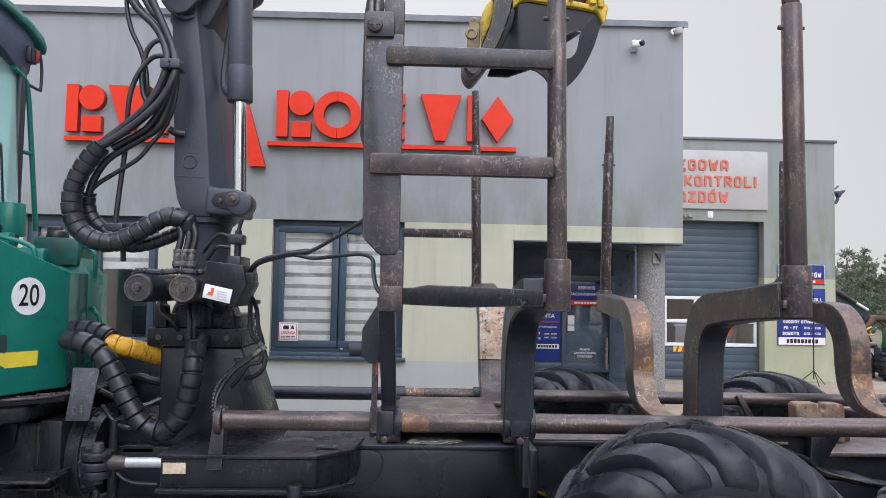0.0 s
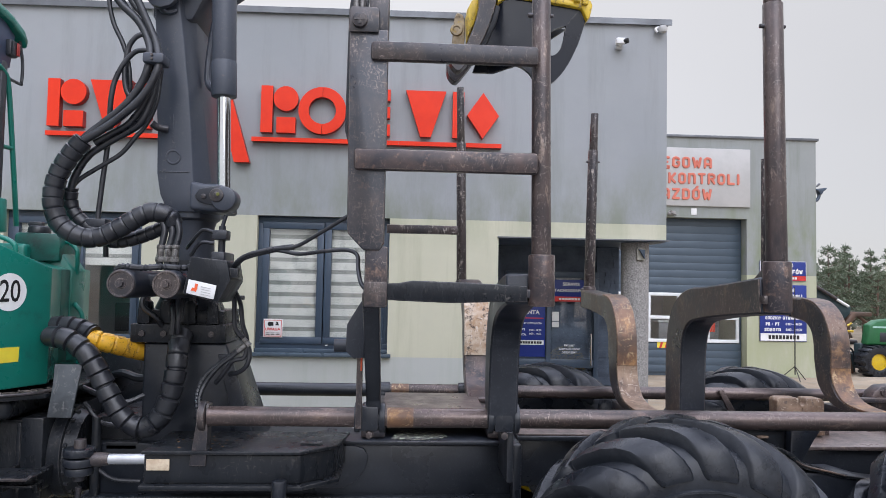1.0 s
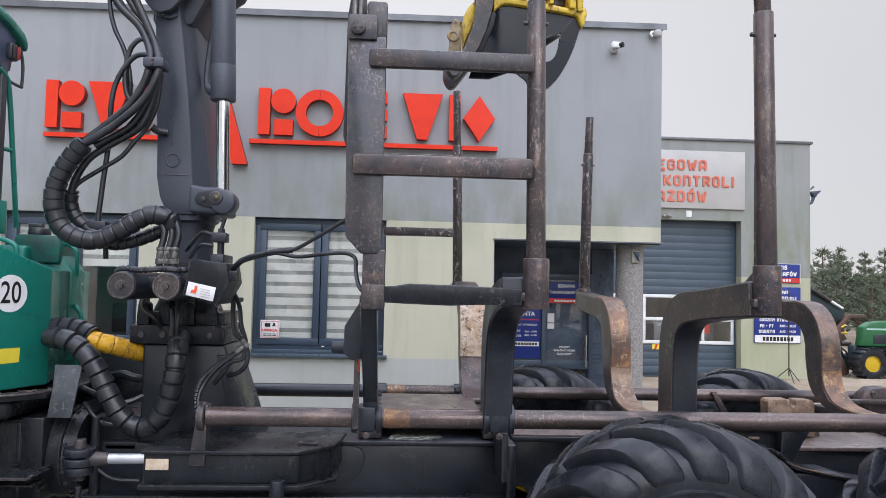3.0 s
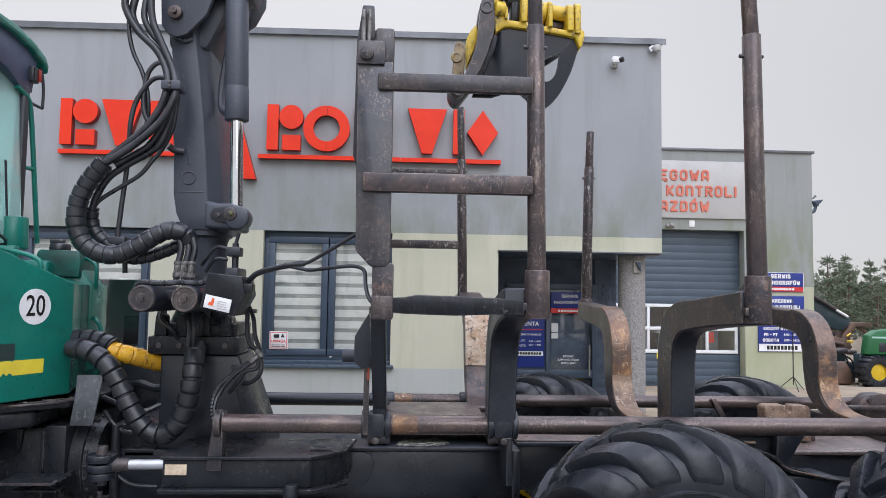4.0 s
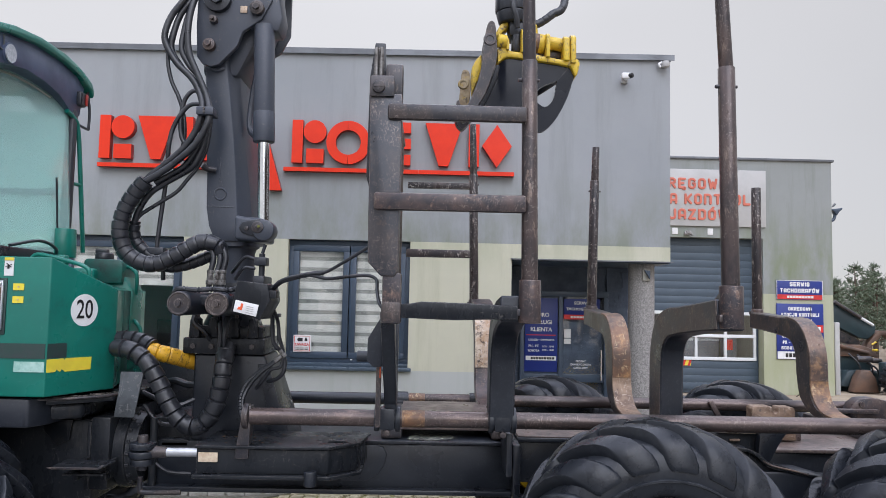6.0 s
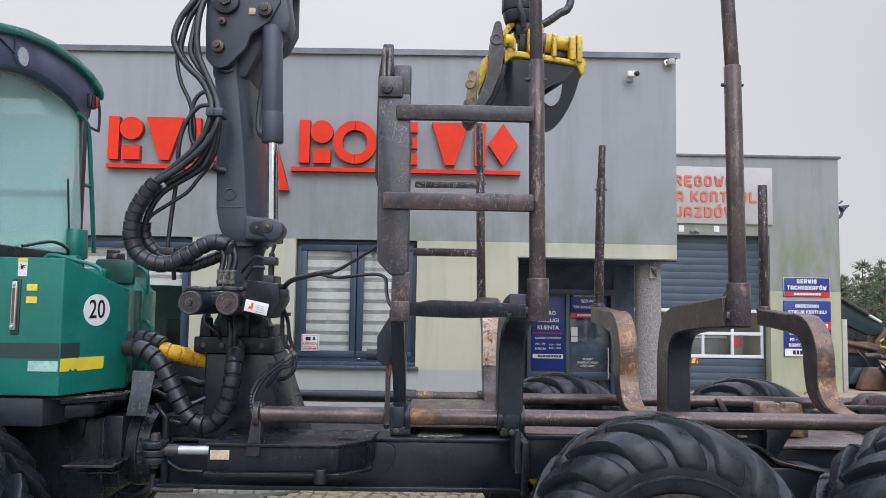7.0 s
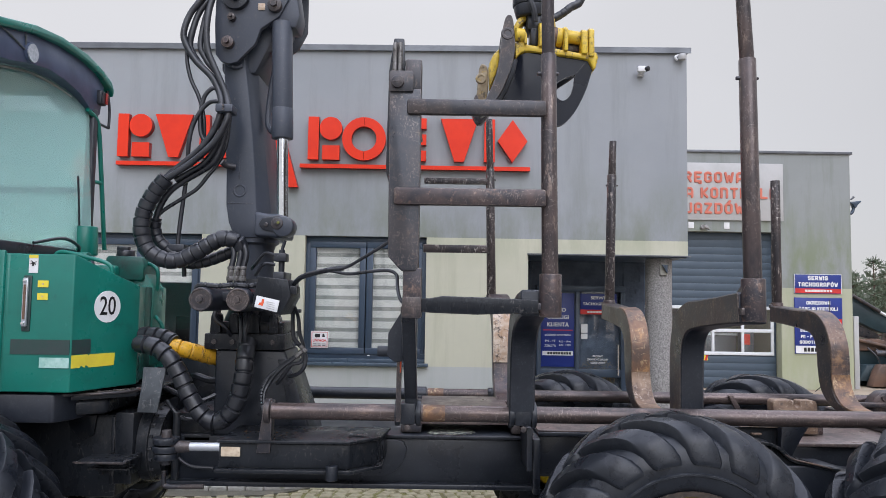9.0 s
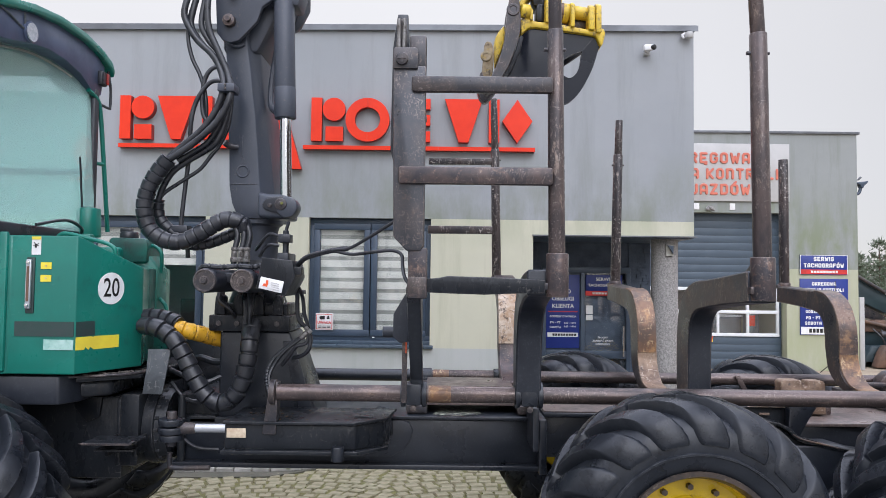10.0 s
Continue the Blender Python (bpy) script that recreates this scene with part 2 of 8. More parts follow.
M_RIM = material("yellow_rim_paint", (0.62, 0.43, 0.012), (0.50, 0.34, 0.012), 0.3, 0.0, 6, bump=0.3, wear=(0.16, 0.10, 0.04), wear_scale=18, wear_at=(0.62, 0.7))
M_RIMEDGE = material("rusty_rim_edge", (0.10, 0.075, 0.058), (0.05, 0.042, 0.038), 0.5, 0.3, 14, bump=0.6, wear=(0.22, 0.18, 0.14), wear_scale=40, wear_at=(0.58, 0.68))
M_YHOSE = material("yellow_hose_wrap", (0.74, 0.41, 0.02), (0.60, 0.32, 0.02), 0.45, 0, 10, bump=0.3, wear=(0.16, 0.09, 0.025), wear_scale=22, wear_at=(0.57, 0.70), specks=(0.08, 0.05, 0.02), specks_scale=60)
M_WHITE = material("white_sticker", (0.78, 0.78, 0.78), (0.70, 0.70, 0.69), 0.45, 0, 12)
M_INK = material("black_print", (0.012, 0.012, 0.013), None, 0.5)
M_REDINK = material("red_print", (0.62, 0.03, 0.025), None, 0.5)
M_ORANGEINK = material("orange_red_print", (0.75, 0.11, 0.03), None, 0.5)
M_YSTRIPE = material("yellow_stripe", (0.80, 0.66, 0.05), (0.72, 0.58, 0.05), 0.4, 0, 10, wear=(0.35, 0.32, 0.1), wear_scale=30, wear_at=(0.66, 0.76))
M_OLDSTICKER = material("dirty_paper_label", (0.62, 0.52, 0.38), (0.50, 0.38, 0.26), 0.6, 0, 40, wear=(0.3, 0.2, 0.12), wear_scale=60, wear_at=(0.6, 0.7))
M_GREYBAND = material("grey_decal_band", (0.030, 0.045, 0.045), (0.022, 0.050, 0.044), 0.5, 0, 20, wear=(0.02, 0.09, 0.06), wear_scale=30, wear_at=(0.62, 0.72))
M_FADED = material("faded_white_decal", (0.42, 0.60, 0.54), (0.28, 0.48, 0.42), 0.5, 0, 25, wear=(0.02, 0.16, 0.11), wear_scale=40, wear_at=(0.58, 0.7))
M_WOODPLANK = material("weathered_grooved_plank", (0.10, 0.075, 0.055), (0.045, 0.036, 0.03), 0.75, 0, 9, bump=1.0, bump_scale=40, stretch=(6, 6, 1), wear=(0.40, 0.31, 0.22), wear_scale=40, wear_at=(0.66, 0.74))
M_CABGLASS = glass_material("green_tinted_glass", (0.62, 0.83, 0.78), 0.05)
# the opaque share's pale colour stands in for reflected sky and haze
M_CABGLASS.node_tree.nodes["Principled BSDF"].inputs["Transmission Weight"].default_value = 0.72
M_CABGLASS.node_tree.nodes["Principled BSDF"].inputs["Base Color"].default_value = (0.66, 0.90, 0.85, 1)
M_CABGLASS.node_tree.nodes["Principled BSDF"].inputs["IOR"].default_value = 1.45
M_GLASS = glass_material("window_glass", (0.93, 0.96, 0.96), ior=1.62)
M_LENS = material("lamp_lens", (0.72, 0.74, 0.78), (0.55, 0.58, 0.62), 0.15, 0.5, 60)
M_GUTTER0 = material("dried_mud", (0.16, 0.135, 0.115), (0.08, 0.07, 0.06), 0.9, 0, 40, bump=1.5, bump_scale=60)
M_FOOT = material("rubbed_tan_steel", (0.245, 0.165, 0.110), (0.140, 0.090, 0.060), 0.45, 0.25, 12, bump=0.3, bump_scale=80, wear=(0.075, 0.052, 0.042), wear_scale=20, wear_at=(0.55, 0.64), specks=(0.48, 0.40, 0.32), specks_scale=60, edge=(0.42, 0.33, 0.25))
M_FLAKE = material("flaking_pale_paint", (0.030, 0.032, 0.034), (0.060, 0.058, 0.050), 0.6, 0, 30, bump=0.6, stretch=(1, 1, 2.5), wear=(0.30, 0.33, 0.24), wear_scale=34, wear_at=(0.52, 0.57), specks=(0.40, 0.38, 0.30), specks_scale=60)
M_GRIME = material("oily_black_paint", (0.0115, 0.0135, 0.0170), (0.0180, 0.0205, 0.0245), 0.30, 0.0, 5, bump=0.5, bump_scale=45, stretch=(1, 1, 0.5), wear=(0.030, 0.029, 0.028), wear_scale=13, wear_at=(0.57, 0.70), spec=0.22, specks=(0.10, 0.095, 0.09), specks_scale=70, specks_at=(0.62, 0.70), edge=(0.16, 0.15, 0.145), edge_amount=0.8, rough_var=0.2)
M_RUBFLAP = material("grey_scuffed_rubber", (0.085, 0.095, 0.105), (0.05, 0.056, 0.062), 0.55, 0, 9, bump=0.2, specks=(0.2, 0.2, 0.2), specks_scale=60)
M_FARRUST = material("rusty_boom_paint", (0.15, 0.085, 0.055), (0.09, 0.06, 0.045), 0.6, 0.1, 2, wear=(0.09, 0.06, 0.05), wear_scale=5, wear_at=(0.55, 0.65))
M_JAW = material("oily_black_jaw_paint", (0.0075, 0.0095, 0.0155), (0.0125, 0.0150, 0.0220), 0.26, 0.0, 3, bump=0.12, bump_scale=25, wear=(0.030, 0.032, 0.038), wear_scale=7, wear_at=(0.58, 0.74), spec=0.28, rough_var=0.2, edge=(0.14, 0.135, 0.13))
M_CLAW = material("worn_yellow_claw_steel", (0.36, 0.30, 0.20), (0.20, 0.15, 0.09), 0.5, 0.2, 14, bump=0.3, wear=(0.40, 0.28, 0.06), wear_scale=20, wear_at=(0.55, 0.64), specks=(0.05, 0.04, 0.03), specks_scale=60)
M_GUTTER = material("dark_wet_dirt", (0.085, 0.082, 0.062), (0.13, 0.12, 0.09), 0.7, 0, 7, bump=1.2, bump_scale=60, wear=(0.06, 0.065, 0.03), wear_scale=14)
M_GRASS = material("moss_green", (0.14, 0.145, 0.035), (0.17, 0.15, 0.05), 0.9, 0, 8)
M_LEAF = material("dry_leaf", (0.22, 0.11, 0.04), (0.14, 0.075, 0.03), 0.8, 0, 20)
# needle green paled for the haze of distance
M_NEEDLE = material("pine_needles", (0.112, 0.146, 0.092), (0.142, 0.170, 0.110), 0.8, 0, 0.8)
M_BARK = material("pine_bark", (0.16, 0.10, 0.07), (0.09, 0.07, 0.06), 0.9, 0, 5, bump=1.0, bump_scale=20)
# paler again than the pines: distance haze is put into this colour
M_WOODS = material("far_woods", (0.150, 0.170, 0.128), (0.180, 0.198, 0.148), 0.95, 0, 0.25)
M_FARGREEN = material("bright_green_paint", (0.016, 0.125, 0.040), (0.012, 0.095, 0.032), 0.4, 0, 2)
M_TEAL = material("dark_teal_paint", (0.030, 0.052, 0.060), (0.022, 0.038, 0.045), 0.45, 0, 1.5)


def plaster(name, base, base2, streak, streak_amount, algae=None, algae_z=(0, 1)):
    """Painted render with vertical rain streaks, blotches and fine grain; algae grows in a band of its own heights."""
    mat = bpy.data.materials.new(name)
    mat.use_nodes = True
    n, l = mat.node_tree.nodes, mat.node_tree.links
    b = n["Principled BSDF"]
    tc = n.new("ShaderNodeTexCoord")

    def tex(sc, stretch, det=8):
        mp = n.new("ShaderNodeMapping")
        mp.inputs["Scale"].default_value = stretch
        l.new(tc.outputs["Object"], mp.inputs["Vector"])
        t = n.new("ShaderNodeTexNoise")
        t.inputs["Scale"].default_value, t.inputs["Detail"].default_value = sc, det
        t.inputs["Roughness"].default_value = 0.65
        l.new(mp.outputs["Vector"], t.inputs["Vector"])
        return t.outputs["Fac"]

    def ramp(src, lo, hi, top=1.0):
        r = n.new("ShaderNodeMapRange")
        for k, v in (("From Min", lo), ("From Max", hi), ("To Max", top)):
            r.inputs[k].default_value = v
        l.new(src, r.inputs["Value"])
        return r.outputs["Result"]

    def blend(fac, a, c):
        m = n.new("ShaderNodeMix")
        m.data_type = "RGBA"
        l.new(fac, m.inputs["Factor"])
        if isinstance(a, tuple):
            m.inputs[6].default_value = (*a, 1)
        else:
            l.new(a, m.inputs[6])
        m.inputs[7].default_value = (*c, 1)
        return m.outputs[2]

    col = blend(ramp(tex(0.7, (1, 1, 1)), 0.35, 0.65), base, base2)
    col = blend(ramp(tex(1.6, (3.2, 3.2, 0.32)), 0.50, 0.74, streak_amount), col, streak)
    if algae:
        sep = n.new("ShaderNodeSeparateXYZ")
        l.new(tc.outputs["Object"], sep.inputs["Vector"])
        lo = ramp(sep.outputs["Z"], *algae_z)
        mul = n.new("ShaderNodeMath")
        mul.operation = "MULTIPLY"
        l.new(lo, mul.inputs[0])
        l.new(ramp(tex(1.3, (2.2, 2.2, 0.9)), 0.38, 0.62), mul.inputs[1])
        col = blend(mul.outputs["Value"], col, algae)
    l.new(col, b.inputs["Base Color"])
    b.inputs["Roughness"].default_value = 0.85
    bp = n.new("ShaderNodeBump")
    bp.inputs["Strength"].default_value, bp.inputs["Distance"].default_value = 0.5, 0.003
    l.new(tex(190, (1, 1, 1), 3), bp.inputs["Height"])
    l.new(bp.outputs["Normal"], b.inputs["Normal"])
    return mat


M_WALLGREY = plaster("grey_render", (0.336, 0.348, 0.360), (0.301, 0.316, 0.330), (0.235, 0.250, 0.240), 0.65, (0.215, 0.235, 0.185), (3.2, 2.35))
M_WALLCREAM = plaster("cream_render", (0.575, 0.56, 0.435), (0.515, 0.505, 0.395), (0.41, 0.41, 0.29), 0.75, (0.42, 0.43, 0.31), (2.1, 2.5))
M_PLINTH = plaster("pale_grey_plinth", (0.47, 0.48, 0.46), (0.43, 0.45, 0.43), (0.36, 0.39, 0.34), 0.6)
M_GARGREY = plaster("grey_garage_render", (0.29, 0.305, 0.30), (0.255, 0.272, 0.265), (0.20, 0.22, 0.19), 0.7, (0.20, 0.23, 0.145), (4.2, 2.6))
M_GARCREAM = plaster("algae_cream_render", (0.44, 0.445, 0.335), (0.385, 0.395, 0.28), (0.33, 0.35, 0.22), 0.8, (0.36, 0.38, 0.24), (2.4, 0.3))
M_CAP = material("grey_metal_coping", (0.16, 0.17, 0.185), None, 0.4, 0.4, 3)
M_FRAME = material("anthracite_window_frame", (0.050, 0.073, 0.108), (0.044, 0.064, 0.096), 0.38, 0, 4, rough_var=0.05)
M_SILL = material("blue_grey_sill", (0.085, 0.115, 0.150), None, 0.35, 0.2, 4)
M_DOORPANEL = material("anthracite_door_panel", (0.066, 0.092, 0.122), (0.058, 0.082, 0.110), 0.42, 0.1, 2, bump=0.25, bump_scale=120)
M_WHITEFRAME = material("white_frame", (0.72, 0.74, 0.75), (0.66, 0.68, 0.69), 0.45, 0, 5)
M_BLIND = material("cream_blind_fabric", (0.63, 0.615, 0.57), (0.57, 0.555, 0.51), 0.9, 0, 9)
M_BLIND2 = material("sheer_blind_fabric", (0.30, 0.30, 0.27), (0.25, 0.25, 0.23), 0.9, 0, 9)
M_ROOM = material("dim_room_paint", (0.50, 0.50, 0.49), (0.42, 0.42, 0.42), 0.8, 0, 2)
M_SHADEDROOM = material("shaded_room_paint", (0.15, 0.155, 0.165), (0.11, 0.115, 0.125), 0.8, 0, 2)
M_RED = material("red_letter_acrylic", (0.78, 0.040, 0.010), (0.72, 0.034, 0.009), 0.40, 0, 5, rough_var=0.05, spec=0.28)
M_REDSIDE = material("dark_red_letter_edge", (0.36, 0.018, 0.010), None, 0.4)
M_BLUE = material("blue_sign_vinyl", (0.012, 0.030, 0.215), (0.010, 0.026, 0.19), 0.38, 0, 5, rough_var=0.05)
M_SIGNWHITE = material("pale_sign_board", (0.455, 0.450, 0.440), (0.405, 0.402, 0.392), 0.5, 0, 2)
M_SIGNRED = material("red_board_letters", (0.60, 0.165, 0.105), (0.53, 0.14, 0.09), 0.5, 0, 3)
M_SLATE = material("dark_slate_cladding", (0.078, 0.104, 0.150), (0.050, 0.066, 0.098), 0.55, 0, 5, bump=1.0, bump_scale=30)
M_PEBBLE = material("pebbledash", (0.36, 0.345, 0.33), (0.20, 0.19, 0.185), 0.85, 0, 70, bump=2.0, bump_scale=90, wear=(0.52, 0.50, 0.48), wear_scale=85, wear_at=(0.58, 0.64))
M_SETT = material("granite_sett", (0.34, 0.305, 0.200), (0.25, 0.225, 0.135), 0.7, 0, 9, bump=1.0, bump_scale=70, wear=(0.22, 0.22, 0.12), wear_scale=10, wear_at=(0.58, 0.75))
M_MOSS = material("mossy_joint_soil", (0.17, 0.165, 0.05), (0.13, 0.11, 0.055), 0.95, 0, 6, bump=1.5, bump_scale=80)
M_KERB = material("pale_concrete_kerb", (0.44, 0.42, 0.38), (0.32, 0.31, 0.27), 0.8, 0, 6, bump=0.8, wear=(0.16, 0.17, 0.10), wear_scale=8, wear_at=(0.56, 0.7))
# grey of the added unseen slab that tones down bounced light
M_BOUNCEGROUND = material("bounce_ground_grey", (0.19, 0.19, 0.185), (0.14, 0.142, 0.14), 0.7, 0, 1.5, bump=1.0, bump_scale=40, wear=(0.10, 0.105, 0.08), wear_scale=5, wear_at=(0.55, 0.7))
M_GRAVEL = material("sandy_yard_gravel", (0.34, 0.270, 0.190), (0.25, 0.195, 0.132), 0.95, 0, 1.2, bump=2.0, bump_scale=30, wear=(0.24, 0.215, 0.17), wear_scale=3.5, wear_at=(0.5, 0.66))


# ---- mesh helpers ----
def add(bm, piece):
    """Moves a finished bmesh into another one."""
    me = bpy.data.meshes.new("tmp")
    piece.to_mesh(me)
    piece.free()
    bm.from_mesh(me)
    bpy.data.meshes.remove(me)
    return bm


def soften(bm, width, segments=2, angle=30):
    edges = [e for e in bm.edges if len(e.link_faces) == 2 and e.calc_face_angle(0) > radians(angle)]
    if width > 0 and edges:
        bmesh.ops.bevel(bm, geom=edges, offset=width, segments=segments, profile=0.5, affect="EDGES", clamp_overlap=True)
    return bm


def box(x0, x1, y0, y1, z0, z1, bevel=0.0, seg=2):
    bm = bmesh.new()
    bmesh.ops.create_cube(bm, size=1.0)
    for v in bm.verts:
        v.co = Vector(((x0, x1)[v.co.x > 0], (y0, y1)[v.co.y > 0], (z0, z1)[v.co.z > 0]))
    return soften(bm, bevel, seg)


def prism(outline, axis, a, b, bevel=0.0, seg=2):
    """A closed outline extruded from a to b along an axis. The outline's two numbers are the other axes in the order x, y, z."""
    bm = bmesh.new()

    def at(p, s):
        return {"x": (s, p[0], p[1]), "y": (p[0], s, p[1]), "z": (p[0], p[1], s)}[axis]

    lo = [bm.verts.new(at(p, a)) for p in outline]
    hi = [bm.verts.new(at(p, b)) for p in outline]
    k = len(outline)
    bm.faces.new(lo[::-1])
    bm.faces.new(hi)
    for i in range(k):
        bm.faces.new((lo[i], lo[(i + 1) % k], hi[(i + 1) % k], hi[i]))
    bmesh.ops.recalc_face_normals(bm, faces=bm.faces)
    return soften(bm, bevel, seg)


def rod(p, q, r, r2=None, seg=16, bevel=0.0):
    """A round bar from p to q."""
    p, q = Vector(p), Vector(q)
    bm = bmesh.new()
    bmesh.ops.create_cone(bm, cap_ends=True, segments=seg, radius1=r, radius2=r if r2 is None else r2, depth=(q - p).length)
    m = Matrix.Translation((p + q) / 2) @ (q - p).to_track_quat("Z", "Y").to_matrix().to_4x4()
    bmesh.ops.transform(bm, matrix=m, verts=bm.verts)
    return soften(bm, bevel, 2, 50)


def smooth_line(pts, steps=8):
    """Catmull-Rom points through a few guide points."""
    pts = [Vector(p) for p in pts]
    ext = [2 * pts[0] - pts[1], *pts, 2 * pts[-1] - pts[-2]]
    out = []
    for i in range(1, len(ext) - 2):
        a, b, c, d = ext[i - 1:i + 3]
        for k in range(steps):
            t = k / steps
            out.append(0.5 * (2 * b + (c - a) * t + (2 * a - 5 * b + 4 * c - d) * t * t + (3 * b - a - 3 * c + d) * t ** 3))
    return out + [pts[-1]]


def tube(pts, r, seg=10, steps=8, radius_at=None, smooth=True):
    """A hose or bent bar along guide points; radius_at(distance) may vary its radius."""
    line = smooth_line(pts, steps) if smooth else [Vector(p) for p in pts]
    bm = bmesh.new()
    rings, dist = [], 0.0
    up = Vector((0.31, 0.2, 0.93))
    for i, p in enumerate(line):
        d = (line[min(i + 1, len(line) - 1)] - line[max(i - 1, 0)]).normalized()
        side = (up - d * up.dot(d)).normalized()
        up = side
        other = d.cross(side)
        if i:
            dist += (p - line[i - 1]).length
        rr = radius_at(dist) if radius_at else r
        rings.append([bm.verts.new(p + rr * (math.cos(2 * math.pi * k / seg) * side + math.sin(2 * math.pi * k / seg) * other)) for k in range(seg)])
    for a, b in zip(rings, rings[1:]):
        for k in range(seg):
            bm.faces.new((a[k], a[(k + 1) % seg], b[(k + 1) % seg], b[k]))
    bm.faces.new(rings[0][::-1])
    bm.faces.new(rings[-1])
    bmesh.ops.recalc_face_normals(bm, faces=bm.faces)
    return bm


def band_bar(center, thick, axis_lo, axis_hi, bevel=0.008):
    """A flat-sided bent arm in a plane of constant x: centre line in (y, z) with a thickness at each point, from x = axis_lo to axis_hi."""
    line = smooth_line([(0, *c) for c in center], 6)
    n = len(line)
    left, right = [], []
    for i, p in enumerate(line):
        d = (line[min(i + 1, n - 1)] - line[max(i - 1, 0)]).normalized()
        nrm = Vector((0, -d.z, d.y))
        f = i / (n - 1) * (len(thick) - 1)
        k = min(int(f), len(thick) - 2)
        h = (thick[k] + (thick[k + 1] - thick[k]) * (f - k)) / 2
        left.append((p + nrm * h).yz)
        right.append((p - nrm * h).yz)
    return prism([tuple(v) for v in left + right[::-1]], "x", axis_lo, axis_hi, bevel, 1)


def lathe(profile, center, axis="y", seg=48):
    """A ring of revolution: profile points (radius, place along the axis)."""
    bm = bmesh.new()
    rings = []
    for r, s in profile:
        ring = []
        for k in range(seg):
            a = 2 * math.pi * k / seg
            u, v = r * math.cos(a), r * math.sin(a)
            co = {"y": (u, s, v), "z": (u, v, s), "x": (s, u, v)}[axis]
            ring.append(bm.verts.new(Vector(co) + Vector(center)))
        rings.append(ring)
    for a, b in zip(rings, rings[1:]):
        for k in range(seg):
            bm.faces.new((a[k], a[(k + 1) % seg], b[(k + 1) % seg], b[k]))
    bmesh.ops.recalc_face_normals(bm, faces=bm.faces)
    return bm


def finish(name, bm, mat, smooth=40):
    me = bpy.data.meshes.new(name)
    bm.to_mesh(me)
    bm.free()
    me.materials.append(mat)
    if smooth:
        me.polygons.foreach_set("use_smooth", [True] * len(me.polygons))
        me.set_sharp_from_angle(angle=radians(smooth))
    return me


def part(name, bm, mat, parent, label="", smooth=40):
    """One mesh object under a thing or a part; its points are in the world's metres."""
    ob = new(name, finish(name, bm, mat, smooth))
    ob.parent = parent
    ob.matrix_parent_inverse = Matrix() if parent.parent else parent.matrix_basis.inverted()
    return tagged(ob, label)


def thing(name, place, label, category, group="", kind=""):
    ob = new(name)
    ob.empty_display_size = 0.2
    ob.location = place
    return tagged(ob, label, category, group, kind)


def solid(name, bm, mat, label="", category="", kind="", group="", smooth=40):
    """A thing or a piece of the setting that is one mesh."""
    return tagged(new(name, finish(name, bm, mat, smooth)), label, category, group, kind)


def many(*pieces):
    bm = bmesh.new()
    for p in pieces:
        add(bm, p)
    return bm


def letters(text, size, place, depth=0.004, align="CENTER", facing=0.0, width=1.0, bold=0.0):
    """Flat lettering in Blender's own font that faces the street, as a bmesh."""
    cu = bpy.data.curves.new("lettering", "FONT")
    cu.body, cu.size, cu.align_x, cu.align_y, cu.extrude, cu.offset = text, size, align, "CENTER", depth, bold
    cu.resolution_u = 3
    ob = new("lettering", cu)
    dg = bpy.context.evaluated_depsgraph_get()
    me = bpy.data.meshes.new_from_object(ob.evaluated_get(dg))
    bm = bmesh.new()
    bm.from_mesh(me)
    bpy.data.objects.remove(ob)
    bpy.data.meshes.remove(me)
    bpy.data.curves.remove(cu)
    m = Matrix.Translation(place) @ Matrix.Rotation(radians(facing), 4, "Z") @ Matrix.Rotation(radians(90), 4, "X") @ Matrix.Diagonal((width, 1, 1, 1))
    bmesh.ops.transform(bm, matrix=m, verts=bm.verts)
    return bm


# strokes of a square-cut sign alphabet on a 4 by 6 grid: across, up; "a" lies one below the line
STROKES = {"A": "00 05 16 36 45 40|02 42", "C": "45 36 16 05 01 10 30 41", "D": "00 06 36 45 41 30 00", "E": "46 06 00 40|03 33", "Ę": "46 06 00 40|03 33|30 3a 4a",
           "F": "46 06 00|03 33", "G": "45 36 16 05 01 10 30 41 43 33", "H": "00 06|46 40|03 43", "I": "00 06", "J": "46 41 30 10 01", "K": "00 06|03 13 46|13 40", "L": "06 00 40",
           "N": "00 06 36 45 40", "O": "10 30 41 45 36 16 05 01 10", "Ó": "10 30 41 45 36 16 05 01 10|27 38", "P": "00 06 36 45 44 33 03", "R": "00 06 36 45 44 33 03|23 40",
           "S": "45 36 16 05 04 13 33 42 41 30 10 01", "T": "06 46|26 20", "W": "06 10 24 30 46", "Y": "06 23 46|23 20", "Z": "06 46 00 40", "-": "13 33", "B": "00 06 36 45 44 33 03|33 42 41 30 00"}


